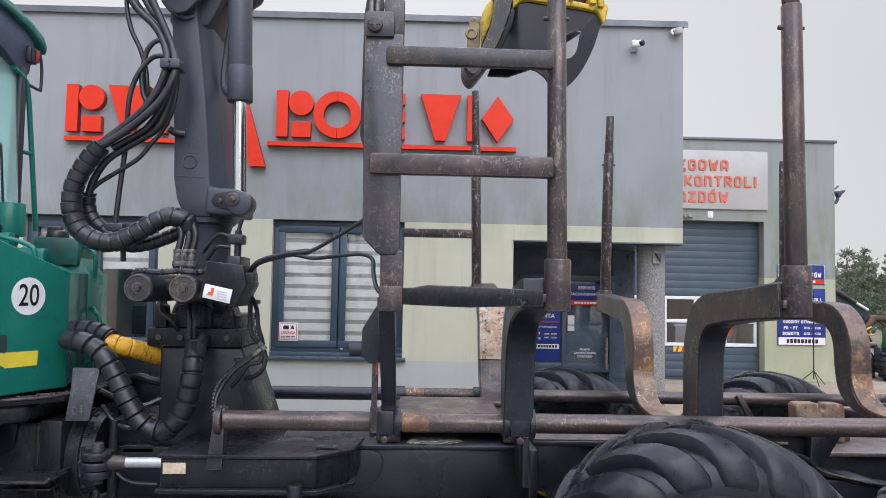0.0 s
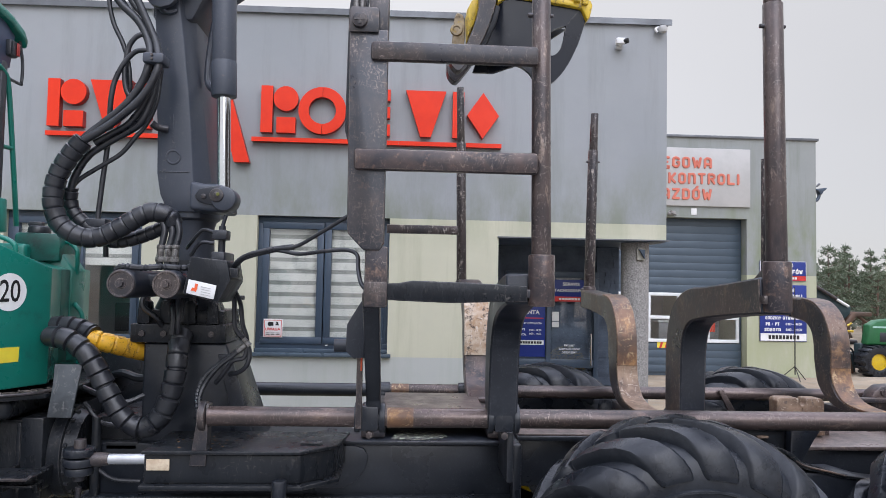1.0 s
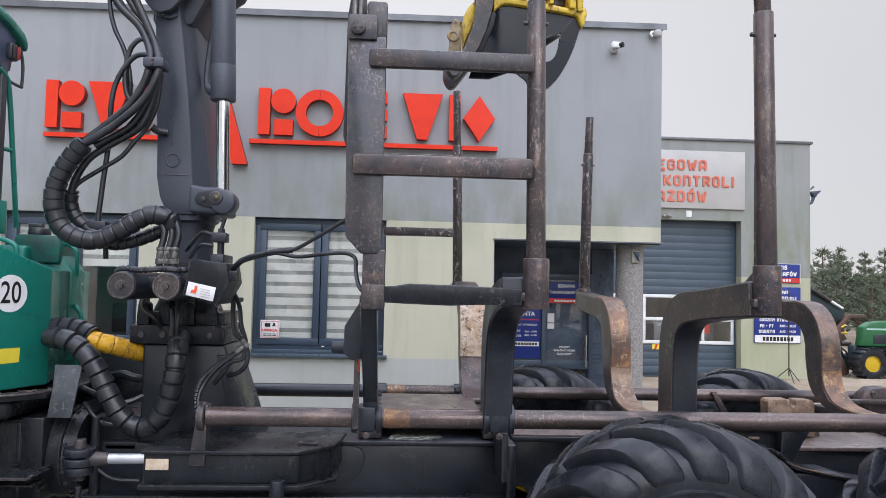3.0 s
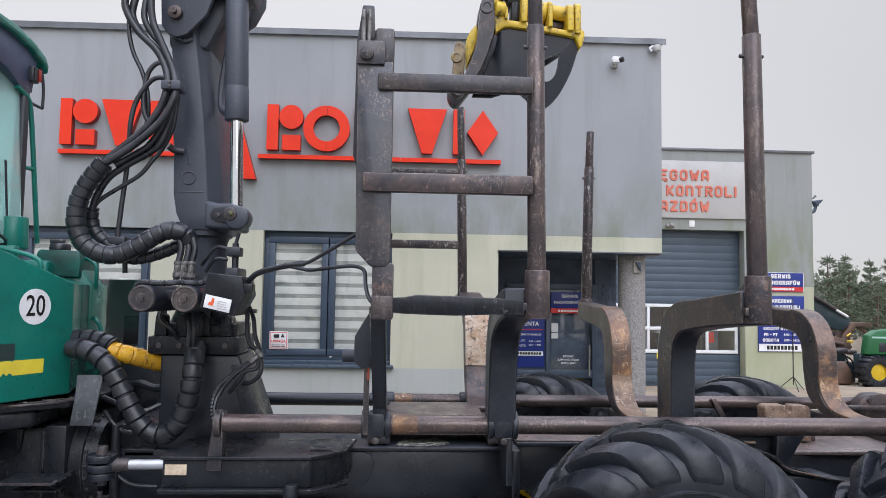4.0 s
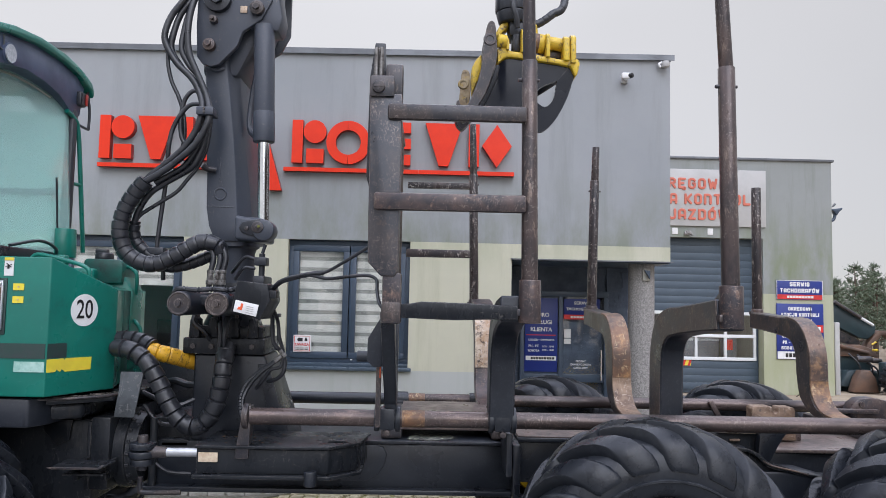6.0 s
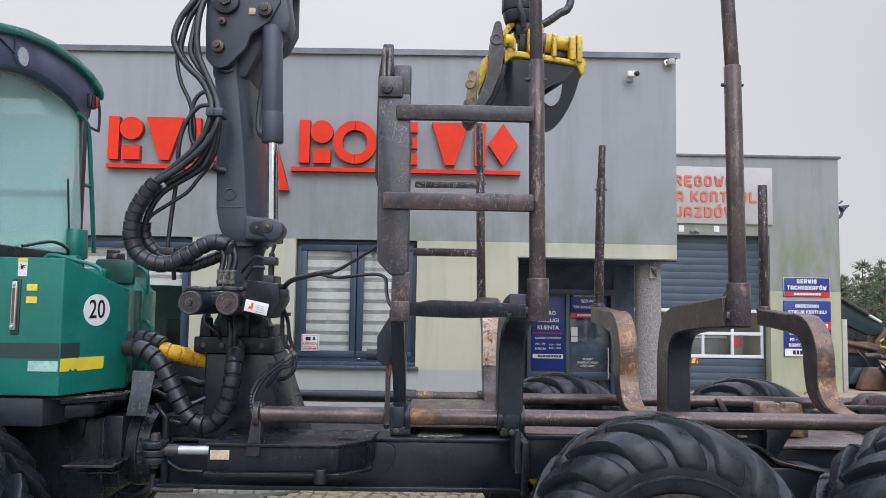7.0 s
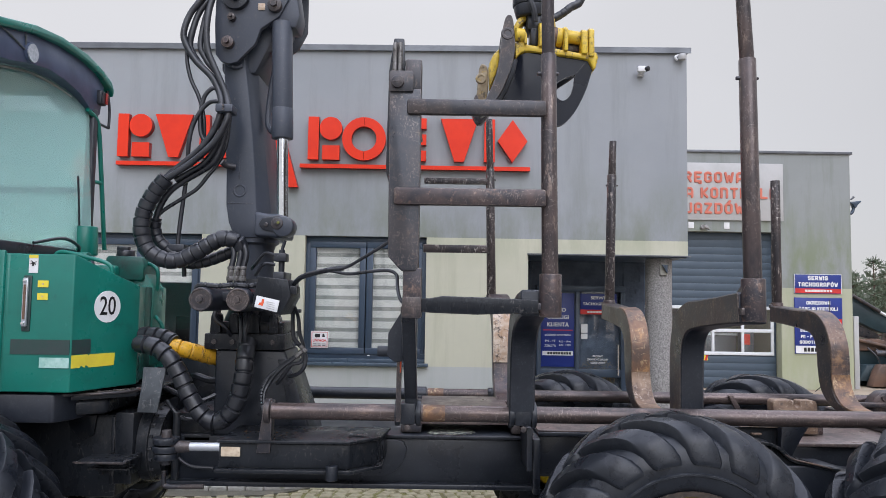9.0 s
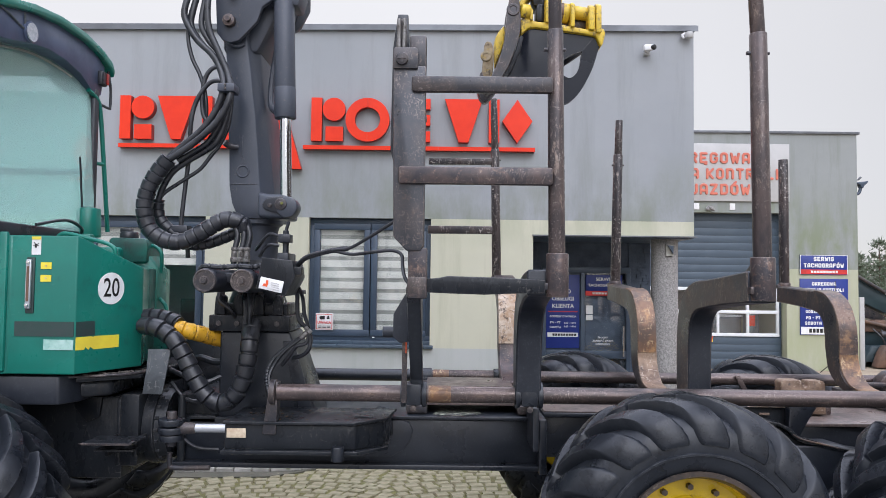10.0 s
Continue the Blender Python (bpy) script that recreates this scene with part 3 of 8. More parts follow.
def square_letters(parent, mat, text, high, wide, place, depth, weight=0.20, bevel=0.0):
    """Square-cut letters with round stroke ends that face the street, fitted to a height and a width, each a part of the sign."""
    cell = {"I": 0.0, " ": 0.6, "W": 5.2}
    total = sum(cell.get(c, 4.0) for c in text) + 3.2 * (len(text) - 1)
    w = weight * high
    ux, uz = (wide - w) / total, (high - w) / 6
    x, z0 = place[0] - (wide - w) / 2, place[2] - high / 2 + w / 2
    k = 0
    for c in text:
        room, ends, bm = cell.get(c, 4.0), set(), bmesh.new()
        for run in STROKES[c].split("|") if c != " " else ():
            pts = [(x + int(p[0]) * ux * room / 4, z0 + (-1 if p[1] == "a" else int(p[1])) * uz) for p in run.split()]
            for (xa, za), (xb, zb) in zip(pts, pts[1:]):
                d = Vector((xb - xa, 0, zb - za)).normalized() * (w / 2)
                front = place[1] - depth - 0.0004 * (k % 3)
                k += 1
                add(bm, prism([(xa - d.z, za + d.x), (xb - d.z, zb + d.x), (xb + d.z, zb - d.x), (xa + d.z, za - d.x)], "y", front, place[1], bevel, 1))
            for xa, za in dict.fromkeys(p for p in pts if p not in ends):
                ends.add((xa, za))
                add(bm, rod((xa, place[1], za), (xa, place[1] - depth - 0.0013, za), w / 2, w / 2 - bevel, 12))
        if c != " ":
            part("letter", bm, mat, parent, smooth=0)
        x += (room + 3.2) * ux


# ---- ground ----
def ground_height(x, y):
    """Level yard that falls away gently past the garage."""
    t = min(1.0, max(0.0, (y - 15.2) / 9.0))
    return -0.012 - 1.08 * t * t * (3 - 2 * t)


def build_ground():
    xs = [-400, -120, -40, -16, -8, *[-6 + 1.5 * i for i in range(18)], 24, 32, 45, 70, 140, 400]
    ys = [-400, -100, -30, -10, -4, 0, 3, 5, 6, 7.6, 9, 11, 13, 14.5, 15.2, *[16 + i for i in range(10)], 28, 34, 45, 70, 140, 400]
    bm = bmesh.new()
    grid = [[bm.verts.new((x, y, ground_height(x, y))) for x in xs] for y in ys]
    for a, b in zip(grid, grid[1:]):
        for k in range(len(xs) - 1):
            bm.faces.new((a[k], a[k + 1], b[k + 1], b[k]))
    solid("ground", bm, M_GRAVEL, "pale sandy gravel yard around the buildings", "yard", "structure")


build_ground()

# ---- office building ----
WY = 7.74
office = thing("office_building", (-1.0, WY, 0), "grey and cream rendered office building with a recessed entrance", "building", kind="structure")
part("wall_upper", box(-9.0, 2.666, WY, 13.0, 2.435, 4.455), M_WALLGREY, office, "grey rendered upper wall with rain streaks")
part("coping", many(box(-9.03, 2.70, WY - 0.03, 13.03, 4.455, 4.495, 0.004), box(-9.035, 2.705, WY - 0.036, WY - 0.031, 4.43, 4.49)), M_CAP, office, "thin grey metal coping")
for ob in office.children:                  # the roof line falls a little to one side
    if ob.type == "MESH" and max(v.co.z for v in ob.data.vertices) > 4.3:
        for v in ob.data.vertices:
            if v.co.z > 4.3:
                v.co.z -= 0.0075 * (2.7 - v.co.x)
WINDOWS = [(-5.95, -4.68), (-3.67, -2.40), (-1.325, -0.06)]
edges = [-9.0, *[e for w in WINDOWS for e in w], 1.0]
for a, b in zip(edges[::2], edges[1::2]):
    part("wall_cream", box(a, b, WY, WY + 0.34, 1.10, 2.435), M_WALLCREAM, office, "cream rendered wall stained green")
part("wall_cream", box(1.0, 2.666, WY, WY + 0.34, 2.285, 2.435), M_WALLCREAM, office, "cream rendered strip over the entrance")
part("plinth", box(-9.0, 1.0, WY, WY + 0.34, -0.1, 1.10), M_PLINTH, office, "pale grey painted plinth")
part("drip_edge", box(0.99, 2.69, WY - 0.025, WY + 0.02, 2.272, 2.284), M_CAP, office, "grey metal drip edge")
part("soffit", box(1.0, 2.666, WY + 0.021, 13.0, 2.262, 2.284), M_FRAME, office, "dark soffit over the entrance")
part("end_wall", box(-9.0, -8.7, WY + 0.34, 13.0, -0.1, 2.435), M_WALLCREAM, office)
part("rear_wall", box(-9.0, 2.50, 12.7, 13.0, -0.1, 2.26), M_WALLCREAM, office)
part("recess_wall", box(1.0, 2.50, 8.76, 9.0, -0.1, 2.262), M_SLATE, office, "dark slate-clad wall behind the entrance")
part("recess_side", box(0.80, 1.0, WY + 0.34, 8.90, -0.1, 2.262), M_SLATE, office)
part("inner_side", box(2.30, 2.50, 9.0, 12.7, -0.1, 2.262), M_WALLCREAM, office)
part("entrance_step", box(1.0, 2.75, WY - 0.1, 8.76, -0.1, 0.12, 0.01), M_KERB, office, "pale concrete entrance step")
# slate courses on the entrance wall
rs = random.Random(3)
zc = 0.12
while zc < 2.22:
    hgt = rs.uniform(0.03, 0.06)
    for x0, x1 in ((1.005, 1.215), (2.245, 2.495)):
        xa = x0
        while xa < x1 - 0.02:
            xb = min(x1, xa + rs.uniform(0.07, 0.2))
            d = rs.uniform(0.005, 0.022)
            part("slate_strip", box(xa, xb - 0.002, 8.76 - d, 8.762, zc, min(2.255, zc + hgt - 0.003)), M_SLATE, office, smooth=0)
            xa = xb
    zc += hgt


def office_window(x0, x1, blind, blind_to=0.0):
    """A two-leaf window with anthracite frames, set back into the wall, a sill and a day-and-night blind behind."""
    z0, z1 = 1.165, 2.435
    y = WY + 0.07
    win = part("window", many(box(x0, x1, y, y + 0.07, z1 - 0.07, z1 - 0.001, 0.004), box(x0, x1, y, y + 0.07, z0, z0 + 0.055, 0.004),
                              box(x0 + 0.001, x0 + 0.06, y, y + 0.07, z0 + 0.055, z1 - 0.07, 0.004), box(x1 - 0.06, x1 - 0.001, y, y + 0.07, z0 + 0.055, z1 - 0.07, 0.004)),
               M_FRAME, office, "anthracite two-leaf window with striped blinds")
    part("window_sill", box(x0 - 0.035, x1 + 0.035, WY - 0.045, y + 0.02, 1.095, 1.130, 0.006), M_SILL, win, "blue-grey metal sill")
    part("sill_upstand", box(x0, x1, WY + 0.03, y + 0.04, 1.130, 1.166, 0.004), M_SILL, win)
    xm = (x0 + x1) / 2 + 0.005
    for a, b in ((x0 + 0.045, xm - 0.004), (xm + 0.004, x1 - 0.045)):
        w = 0.065
        zz0, zz1 = z0 + 0.045, z1 - 0.055
        part("sash", many(box(a, b, y - 0.016, y + 0.05, zz1 - w, zz1, 0.006), box(a, b, y - 0.016, y + 0.05, zz0, zz0 + w, 0.006),
                          box(a, a + w, y - 0.0155, y + 0.05, zz0 + w, zz1 - w, 0.006), box(b - w, b, y - 0.0155, y + 0.05, zz0 + w, zz1 - w, 0.006)),
             M_FRAME, win)
        pane = part("pane", box(a + w - 0.01, b - w + 0.01, y + 0.012, y + 0.018, zz0 + w - 0.01, zz1 - w + 0.01), M_GLASS, win, smooth=0)
        pane.visible_shadow = False
        if blind:
            z = zz1 - w + 0.02
            k = 0
            while z > max(zz0 + w - 0.02, blind_to):
                h = 0.072 if k % 2 == 0 else 0.040
                part("blind_strip", box(a + w - 0.004, b - w + 0.004, y + 0.052 + 0.002 * (k % 2), y + 0.056 + 0.002 * (k % 2), z - h, z - 0.001), M_BLIND if k % 2 == 0 else M_BLIND2, win, smooth=0)
                z -= h
                k += 1
    part("handle", box(xm + 0.03, xm + 0.055, y - 0.03, y - 0.015, z0 + 0.03, z0 + 0.04, 0.003), M_WHITE, win, "small white drain cap")
    # room behind
    part("room", many(box(x0 - 0.3, x1 + 0.3, 9.6, 9.65, 0.5, 2.43), box(x0 - 0.32, x0 - 0.3, WY + 0.35, 9.65, 0.5, 2.43), box(x1 + 0.3, x1 + 0.32, WY + 0.35, 9.65, 0.5, 2.43),
                      box(x0 - 0.3, x1 + 0.3, WY + 0.35, 9.65, 0.48, 0.5)), M_ROOM, win)
    return win


for k, (a, b) in enumerate(WINDOWS):
    office_window(a, b, True, 1.99 if a < -2 else 0.0)
bt = thing("bottle", (-3.02, 8.02, 1.18), "green glass bottle standing on the inner window sill", "bottle")
part("inner_sill", box(-3.75, -2.32, 7.90, 8.22, 1.12, 1.178, 0.006), M_WHITEFRAME, office)
part("glass", lathe([(0.0, 1.18), (0.034, 1.18), (0.036, 1.19), (0.036, 1.33), (0.014, 1.39), (0.013, 1.44), (0.0, 1.44)], (-3.02, 8.02, 0), "z", 20), M_ROOM, bt)
part("cap", lathe([(0.015, 1.435), (0.016, 1.455), (0.0, 1.458)], (-3.02, 8.02, 0), "z", 14), M_RED, bt)
for xa, tl in ((-2.90, 0.0), (-2.72, 0.008)):
    solid("paper_sheet", box(xa, xa + 0.21, 7.93, 8.10, 1.179 + tl, 1.187 + tl), M_WHITE, "white paper sheets lying on the inner window sill", "paper")
solid("desk_monitor", many(box(-2.95, -2.55, 8.6, 8.64, 1.25, 1.55, 0.01), box(-2.78, -2.72, 8.62, 8.66, 1.0, 1.25), box(-2.9, -2.6, 8.55, 8.75, 0.98, 1.0)), M_INK, "black computer monitor on a desk behind the window", "monitor")
solid("office_desk", many(box(-3.6, -2.3, 8.4, 9.1, 0.94, 0.98, 0.004), box(-3.55, -3.5, 8.45, 9.05, 0.5, 0.94), box(-2.4, -2.35, 8.45, 9.05, 0.5, 0.94)), M_WOODPLANK, "brown wooden office desk behind the window", "desk")

# entrance door unit
door_unit = part("door_frame", many(box(1.215, 2.245, 8.66, 8.74, 1.905, 1.975, 0.004), box(1.215, 1.265, 8.66, 8.74, 0.12, 1.905, 0.004), box(1.665, 1.715, 8.66, 8.74, 0.12, 1.905, 0.004),
                                    box(2.195, 2.245, 8.66, 8.74, 0.12, 1.905, 0.004), box(1.265, 1.665, 8.665, 8.74, 0.92, 1.01, 0.004), box(1.715, 2.195, 8.665, 8.74, 0.92, 1.01, 0.004)),
                 M_FRAME, office, "anthracite entrance door with side panel")
part("side_panel", box(1.264, 1.666, 8.69, 8.71, 0.12, 1.906), M_FRAME, door_unit)
pn = part("door_pane", box(1.714, 2.196, 8.69, 8.70, 0.12, 1.906), M_GLASS, door_unit, smooth=0)
pn.visible_shadow = False
part("door_handle", many(rod((2.15, 8.62, 0.95), (2.15, 8.62, 1.30), 0.012), rod((2.15, 8.62, 1.0), (2.15, 8.67, 1.0), 0.008), rod((2.15, 8.62, 1.25), (2.15, 8.67, 1.25), 0.008)), M_CHROME, door_unit)
# lobby walls coloured dark: the unlit room's shade is in the paint
part("lobby", many(box(1.1, 2.28, 11.0, 11.05, 0, 2.25), box(1.08, 1.1, 9.0, 11.05, 0, 2.25), box(2.27, 2.29, 9.0, 11.05, 0, 2.25), box(1.1, 2.28, 9.0, 11.05, 0.10, 0.12)), M_SHADEDROOM, door_unit)
# solids added behind the pane in place of its cream and brown reflections
part("lobby_pier", box(1.98, 2.12, 9.55, 9.70, 0.12, 2.25), M_WALLCREAM, door_unit)
part("lobby_bench", box(1.4, 1.95, 10.2, 10.6, 0.12, 0.75, 0.02), M_WOODPLANK, door_unit)
column = part("column", lathe([(0.138, 0.10), (0.138, 2.263)], (2.435, 8.0, 0), "z", 40), M_PEBBLE, office, "round pebbledash column carrying the overhang")
part("wall_lamp", box(2.405, 2.485, 7.835, 7.86, 2.085, 2.205, 0.004), M_KERB, column, "small weathered lamp bracket")
part("lamp_bracket", many(prism([(2.415, 2.195), (2.475, 2.10), (2.478, 2.19)], "y", 7.81, 7.834, 0.003), rod((2.44, 7.78, 2.17), (2.45, 7.834, 2.17), 0.016)), M_FRAME, column)


def sign_text(name, parent, rows, mat):
    for text, size, x, y, z, bold, *wide in rows:
        part(name, letters(text, size, (x, y, z), 0.001, bold=bold, width=wide[0] if wide else 1.0), mat, parent, smooth=0)


def bars(parent, mat, x0, x1, y, z, h, cuts):
    """Lettering that is not spelled out: plain bars."""
    w = (x1 - x0) / cuts
    for k in range(cuts):
        part("text_bar", box(x0 + k * w + 0.12 * w, x0 + (k + 1) * w - 0.12 * w, y - 0.002, y, z - h / 2, z + h / 2), mat, parent, smooth=0)


# blue office sign beside the entrance door
sg = thing("office_sign", (1.46, 8.68, 1.03), "blue office hours sign with white lettering on the entrance panel", "sign")
part("board", box(1.27, 1.655, 8.672, 8.688, 1.035, 1.885, 0.002), M_BLUE, sg)
Y = 8.670
sign_text("lettering", sg, [("BIURO", 0.064, 1.463, Y, 1.690, 0.0015), ("OBSŁUGI", 0.064, 1.463, Y, 1.605, 0.0015), ("KLIENTA", 0.064, 1.463, Y, 1.520, 0.0015),
                            ("GODZINY OTWARCIA", 0.030, 1.463, Y, 1.400, 0.0006), ("PN - PT", 0.036, 1.375, Y, 1.330, 0.0006), ("SOBOTA", 0.034, 1.375, Y, 1.275, 0.0006),
                            ("8:00 - 18:00", 0.028, 1.545, Y, 1.325, 0.0003), ("8:00 - 14:00", 0.028, 1.545, Y, 1.285, 0.0003)], M_WHITE)
part("red_line", box(1.29, 1.635, 8.6695, 8.6715, 1.452, 1.462), M_REDINK, sg, smooth=0)
part("white_field", box(1.285, 1.64, 8.6695, 8.6715, 1.165, 1.215), M_WHITE, sg, smooth=0)
bars(sg, M_INK, 1.34, 1.62, 8.669, 1.19, 0.026, 9)

sg = thing("door_sign", (1.95, 8.68, 1.68), "small blue and red sign on the glass door", "sign")
part("board", box(1.725, 2.15, 8.672, 8.686, 1.685, 1.885, 0.002), M_BLUE, sg)
part("red_strip", box(1.725, 2.15, 8.670, 8.6735, 1.645, 1.70), M_REDINK, sg, smooth=0)
sign_text("lettering", sg, [("SERWIS", 0.050, 1.94, Y, 1.835, 0.001, 1.15), ("TACHOGRAFÓW", 0.044, 1.94, Y, 1.765, 0.001, 1.08)], M_WHITE)
bars(sg, M_WHITE, 1.80, 2.08, 8.669, 1.672, 0.022, 8)
dl = thing("door_notice", (1.92, 8.68, 1.04), "white lettering stuck on the glass door", "notice")
sign_text("lettering", dl, [("PROSIMY", 0.029, 1.93, 8.684, 1.160, 0.0008), ("ZAMYKAĆ DRZWI", 0.029, 1.93, 8.684, 1.122, 0.0008), ("DZIĘKUJEMY", 0.029, 1.93, 8.684, 1.084, 0.0008)], M_WHITE)
st = thing("door_sticker", (1.76, 8.68, 1.38), "two small white stickers on the door glass", "sticker")
part("sheet", box(1.735, 1.81, 8.680, 8.688, 1.43, 1.53), M_WHITE, st, smooth=0)
part("sheet", box(1.735, 1.81, 8.680, 8.688, 1.36, 1.42), M_WHITE, st, smooth=0)

# warning sign on the window
uw = thing("window_sign", (-1.155, WY + 0.05, 1.27), "white and red camera warning sign on the window", "sign")
part("board", box(-1.245, -1.065, WY + 0.040, WY + 0.052, 1.27, 1.445, 0.003), M_WHITE, uw)
part("border", many(box(-1.237, -1.073, WY + 0.037, WY + 0.0395, 1.431, 1.436), box(-1.237, -1.073, WY + 0.037, WY + 0.0395, 1.279, 1.284),
                    box(-1.237, -1.232, WY + 0.037, WY + 0.0395, 1.284, 1.431), box(-1.078, -1.073, WY + 0.037, WY + 0.0395, 1.284, 1.431)), M_REDINK, uw, smooth=0)
part("lettering", letters("UWAGA", 0.0368, (-1.155, WY + 0.038, 1.347), 0.001, bold=0.001), M_REDINK, uw, smooth=0)
part("pictogram", many(rod((-1.185, WY + 0.036, 1.398), (-1.185, WY + 0.04, 1.398), 0.020), box(-1.185, -1.15, WY + 0.0375, WY + 0.0395, 1.380, 1.416), box(-1.13, -1.10, WY + 0.0375, WY + 0.0395, 1.385, 1.40), rod((-1.115, WY + 0.037, 1.408), (-1.115, WY + 0.04, 1.408), 0.010)), M_INK, uw, smooth=0)
bars(uw, M_INK, -1.225, -1.085, WY + 0.039, 1.312, 0.006, 3)
bars(uw, M_INK, -1.225, -1.085, WY + 0.039, 1.298, 0.006, 3)

# ---- red wall emblem: plain shapes in the colour and rhythm of the big lettering ----
LZ0, LZ1, LY0, LY1 = 3.225, 3.675, WY - 0.075, WY


def emblem_piece(*outlines):
    t = thing("wall_emblem", (sum(p[0] for p in outlines[0]) / len(outlines[0]), WY, 3.2), "glossy red raised shape fixed to the grey wall", "emblem", "red shapes on the wall")
    for o in outlines:
        part("face", prism(o, "y", LY0, LY0 + 0.012), M_RED, t, smooth=0)
        part("side", prism([(x * 1.0, z) for x, z in o], "y", LY0 + 0.0125, LY1), M_REDSIDE, t, smooth=0)


def rect(x0, x1, z0, z1):
    return [(x0, z0), (x1, z0), (x1, z1), (x0, z1)]


def disc(cx, cz, rx, rz, k=24, a0=0.0, a1=2 * math.pi):
    return [(cx + rx * math.cos(a0 + (a1 - a0) * i / k), cz + rz * math.sin(a0 + (a1 - a0) * i / k)) for i in range(k if a1 - a0 > 6.2 else k + 1)]


def emblem_word():
    T = LZ1 - LZ0
    for x in (-3.293, -1.312):                                   # upright bar and a disc
        emblem_piece(rect(x, x + 0.11, LZ0, LZ1), disc(x + 0.235, LZ1 - 0.12, 0.118, 0.12), rect(x + 0.15, x + 0.33, LZ0, LZ0 + 0.15))
    for x in (-2.925, 0.05):                                     # wedge pointing down
        emblem_piece([(x + 0.02, LZ1), (x + 0.165, LZ0), (x + 0.265, LZ0), (x + 0.41, LZ1)])
    x = -2.44                                                    # three uprights
    emblem_piece(rect(x, x + 0.10, LZ0, LZ1), rect(x + 0.195, x + 0.295, LZ0, LZ1), rect(x + 0.39, x + 0.49, LZ0, LZ1))
    emblem_piece([(-1.76, LZ1 + 0.05), (-1.64, LZ1 + 0.05), (-1.405, 2.93), (-1.55, 2.93)])
    cx, cz, rr, ri = -0.73, (LZ0 + LZ1) / 2, 0.228, 0.130        # closed ring in two halves
    for a0 in (90, 270):
        emblem_piece(disc(cx, cz, rr, rr, 16, radians(a0), radians(a0 + 179)) + disc(cx, cz, ri, ri, 16, radians(a0), radians(a0 + 179))[::-1])
    x = -0.455                                                   # three level bars
    emblem_piece(rect(x, x + 0.375, LZ1 - 0.11, LZ1), rect(x, x + 0.375, LZ0 + 0.17, LZ0 + 0.28), rect(x, x + 0.375, LZ0, LZ0 + 0.11))
    x = 0.525                                                    # upright and a lozenge
    emblem_piece(rect(x, x + 0.11, LZ0, LZ1), [(x + 0.14, (LZ0 + LZ1) / 2), (x + 0.295, LZ0), (x + 0.45, (LZ0 + LZ1) / 2), (x + 0.295, LZ1)])
    for x0, x1 in ((-3.30, -1.62), (-1.392, 0.004), (0.006, 1.004)):
        emblem_piece(rect(x0, x1, 3.137, 3.178))


emblem_word()


def cctv(x, z, dome=False):
    t = thing("security_camera", (x, WY, z), "small white security camera on the grey wall", "camera")
    if dome:
        part("bracket", box(x - 0.03, x + 0.03, WY - 0.06, WY, z + 0.02, z + 0.05, 0.006), M_INK, t)
        part("arm", tube([(x - 0.03, WY - 0.03, z + 0.03), (x - 0.065, WY - 0.04, z + 0.005), (x - 0.05, WY - 0.05, z - 0.03)], 0.012, 8), M_WHITE, t)
        part("body", lathe([(0.0, -0.04), (0.035, -0.03), (0.045, 0.0), (0.035, 0.03), (0.0, 0.035)], (x, WY - 0.06, z), "z", 20), M_SIGNWHITE, t)
        return
    part("base", box(x - 0.03, x + 0.03, WY - 0.05, WY, z - 0.055, z - 0.015, 0.006), M_SIGNWHITE, t)
    part("arm", rod((x, WY - 0.03, z - 0.03), (x + 0.005, WY - 0.07, z), 0.014), M_WHITE, t)
    part("body", prism([(x - 0.048, z - 0.025), (x - 0.052, z + 0.026), (x - 0.040, z + 0.036), (x + 0.042, z + 0.034), (x + 0.050, z + 0.024), (x + 0.036, z - 0.022)], "y", WY - 0.12, WY - 0.06, 0.008), M_WHITE, t)
    part("lens", rod((x + 0.034, WY - 0.10, z + 0.004), (x + 0.060, WY - 0.128, z + 0.006), 0.028, 0.026, 20, 0.004), M_INK, t, "black lens hood")


cctv(2.17, 4.225)
cctv(2.60, 4.38, True)

# ---- garage building ----
GY = 16.0
garage = thing("garage_building", (6.0, GY, 0), "grey and green-stained rendered garage with a sectional door", "building", kind="structure")
part("wall_upper", box(2.7, 9.05, GY, GY + 8, 3.36, 5.10), M_GARGREY, garage)
part("wall_upper", box(7.50, 9.05, GY, GY + 8, 2.15, 3.36), M_GARGREY, garage)
part("wall_lower", box(7.50, 9.05, GY, GY + 8, 0.62, 2.15), M_GARCREAM, garage, "cream render stained green with algae")
part("plinth", box(7.50, 9.05, GY, GY + 8, -0.4, 0.62), M_GARCREAM, garage)
part("wall_side", box(2.7, 3.9, GY, GY + 8, -0.4, 3.36), M_GARGREY, garage)
part("coping", box(2.66, 9.10, GY - 0.04, GY + 8.04, 5.10, 5.155, 0.004), M_CAP, garage)
gd = part("garage_door", many(box(3.9, 7.5, GY + 0.27, GY + 0.30, -0.05, 0.72), box(3.9, 7.5, GY + 0.27, GY + 0.30, 1.68, 3.36), box(3.9, 3.98, GY + 0.27, GY + 0.30, 0.72, 1.68), box(7.42, 7.5, GY + 0.27, GY + 0.30, 0.72, 1.68)), M_DOORPANEL, garage, "anthracite sectional door with a white-framed window band")
zs = [0.02, 0.175, 0.33, 0.485, 0.64]
while zs[-1] < 3.3:
    zs.append(1.745 if zs[-1] == 0.64 else zs[-1] + 0.161)
for a, c in zip(zs, zs[1:]):
    if a == 0.64:
        continue
    part("panel", box(3.92, 7.48, GY + 0.235, GY + 0.27, a + 0.001, min(3.355, c - 0.001), 0.0015), M_DOORPANEL, gd)
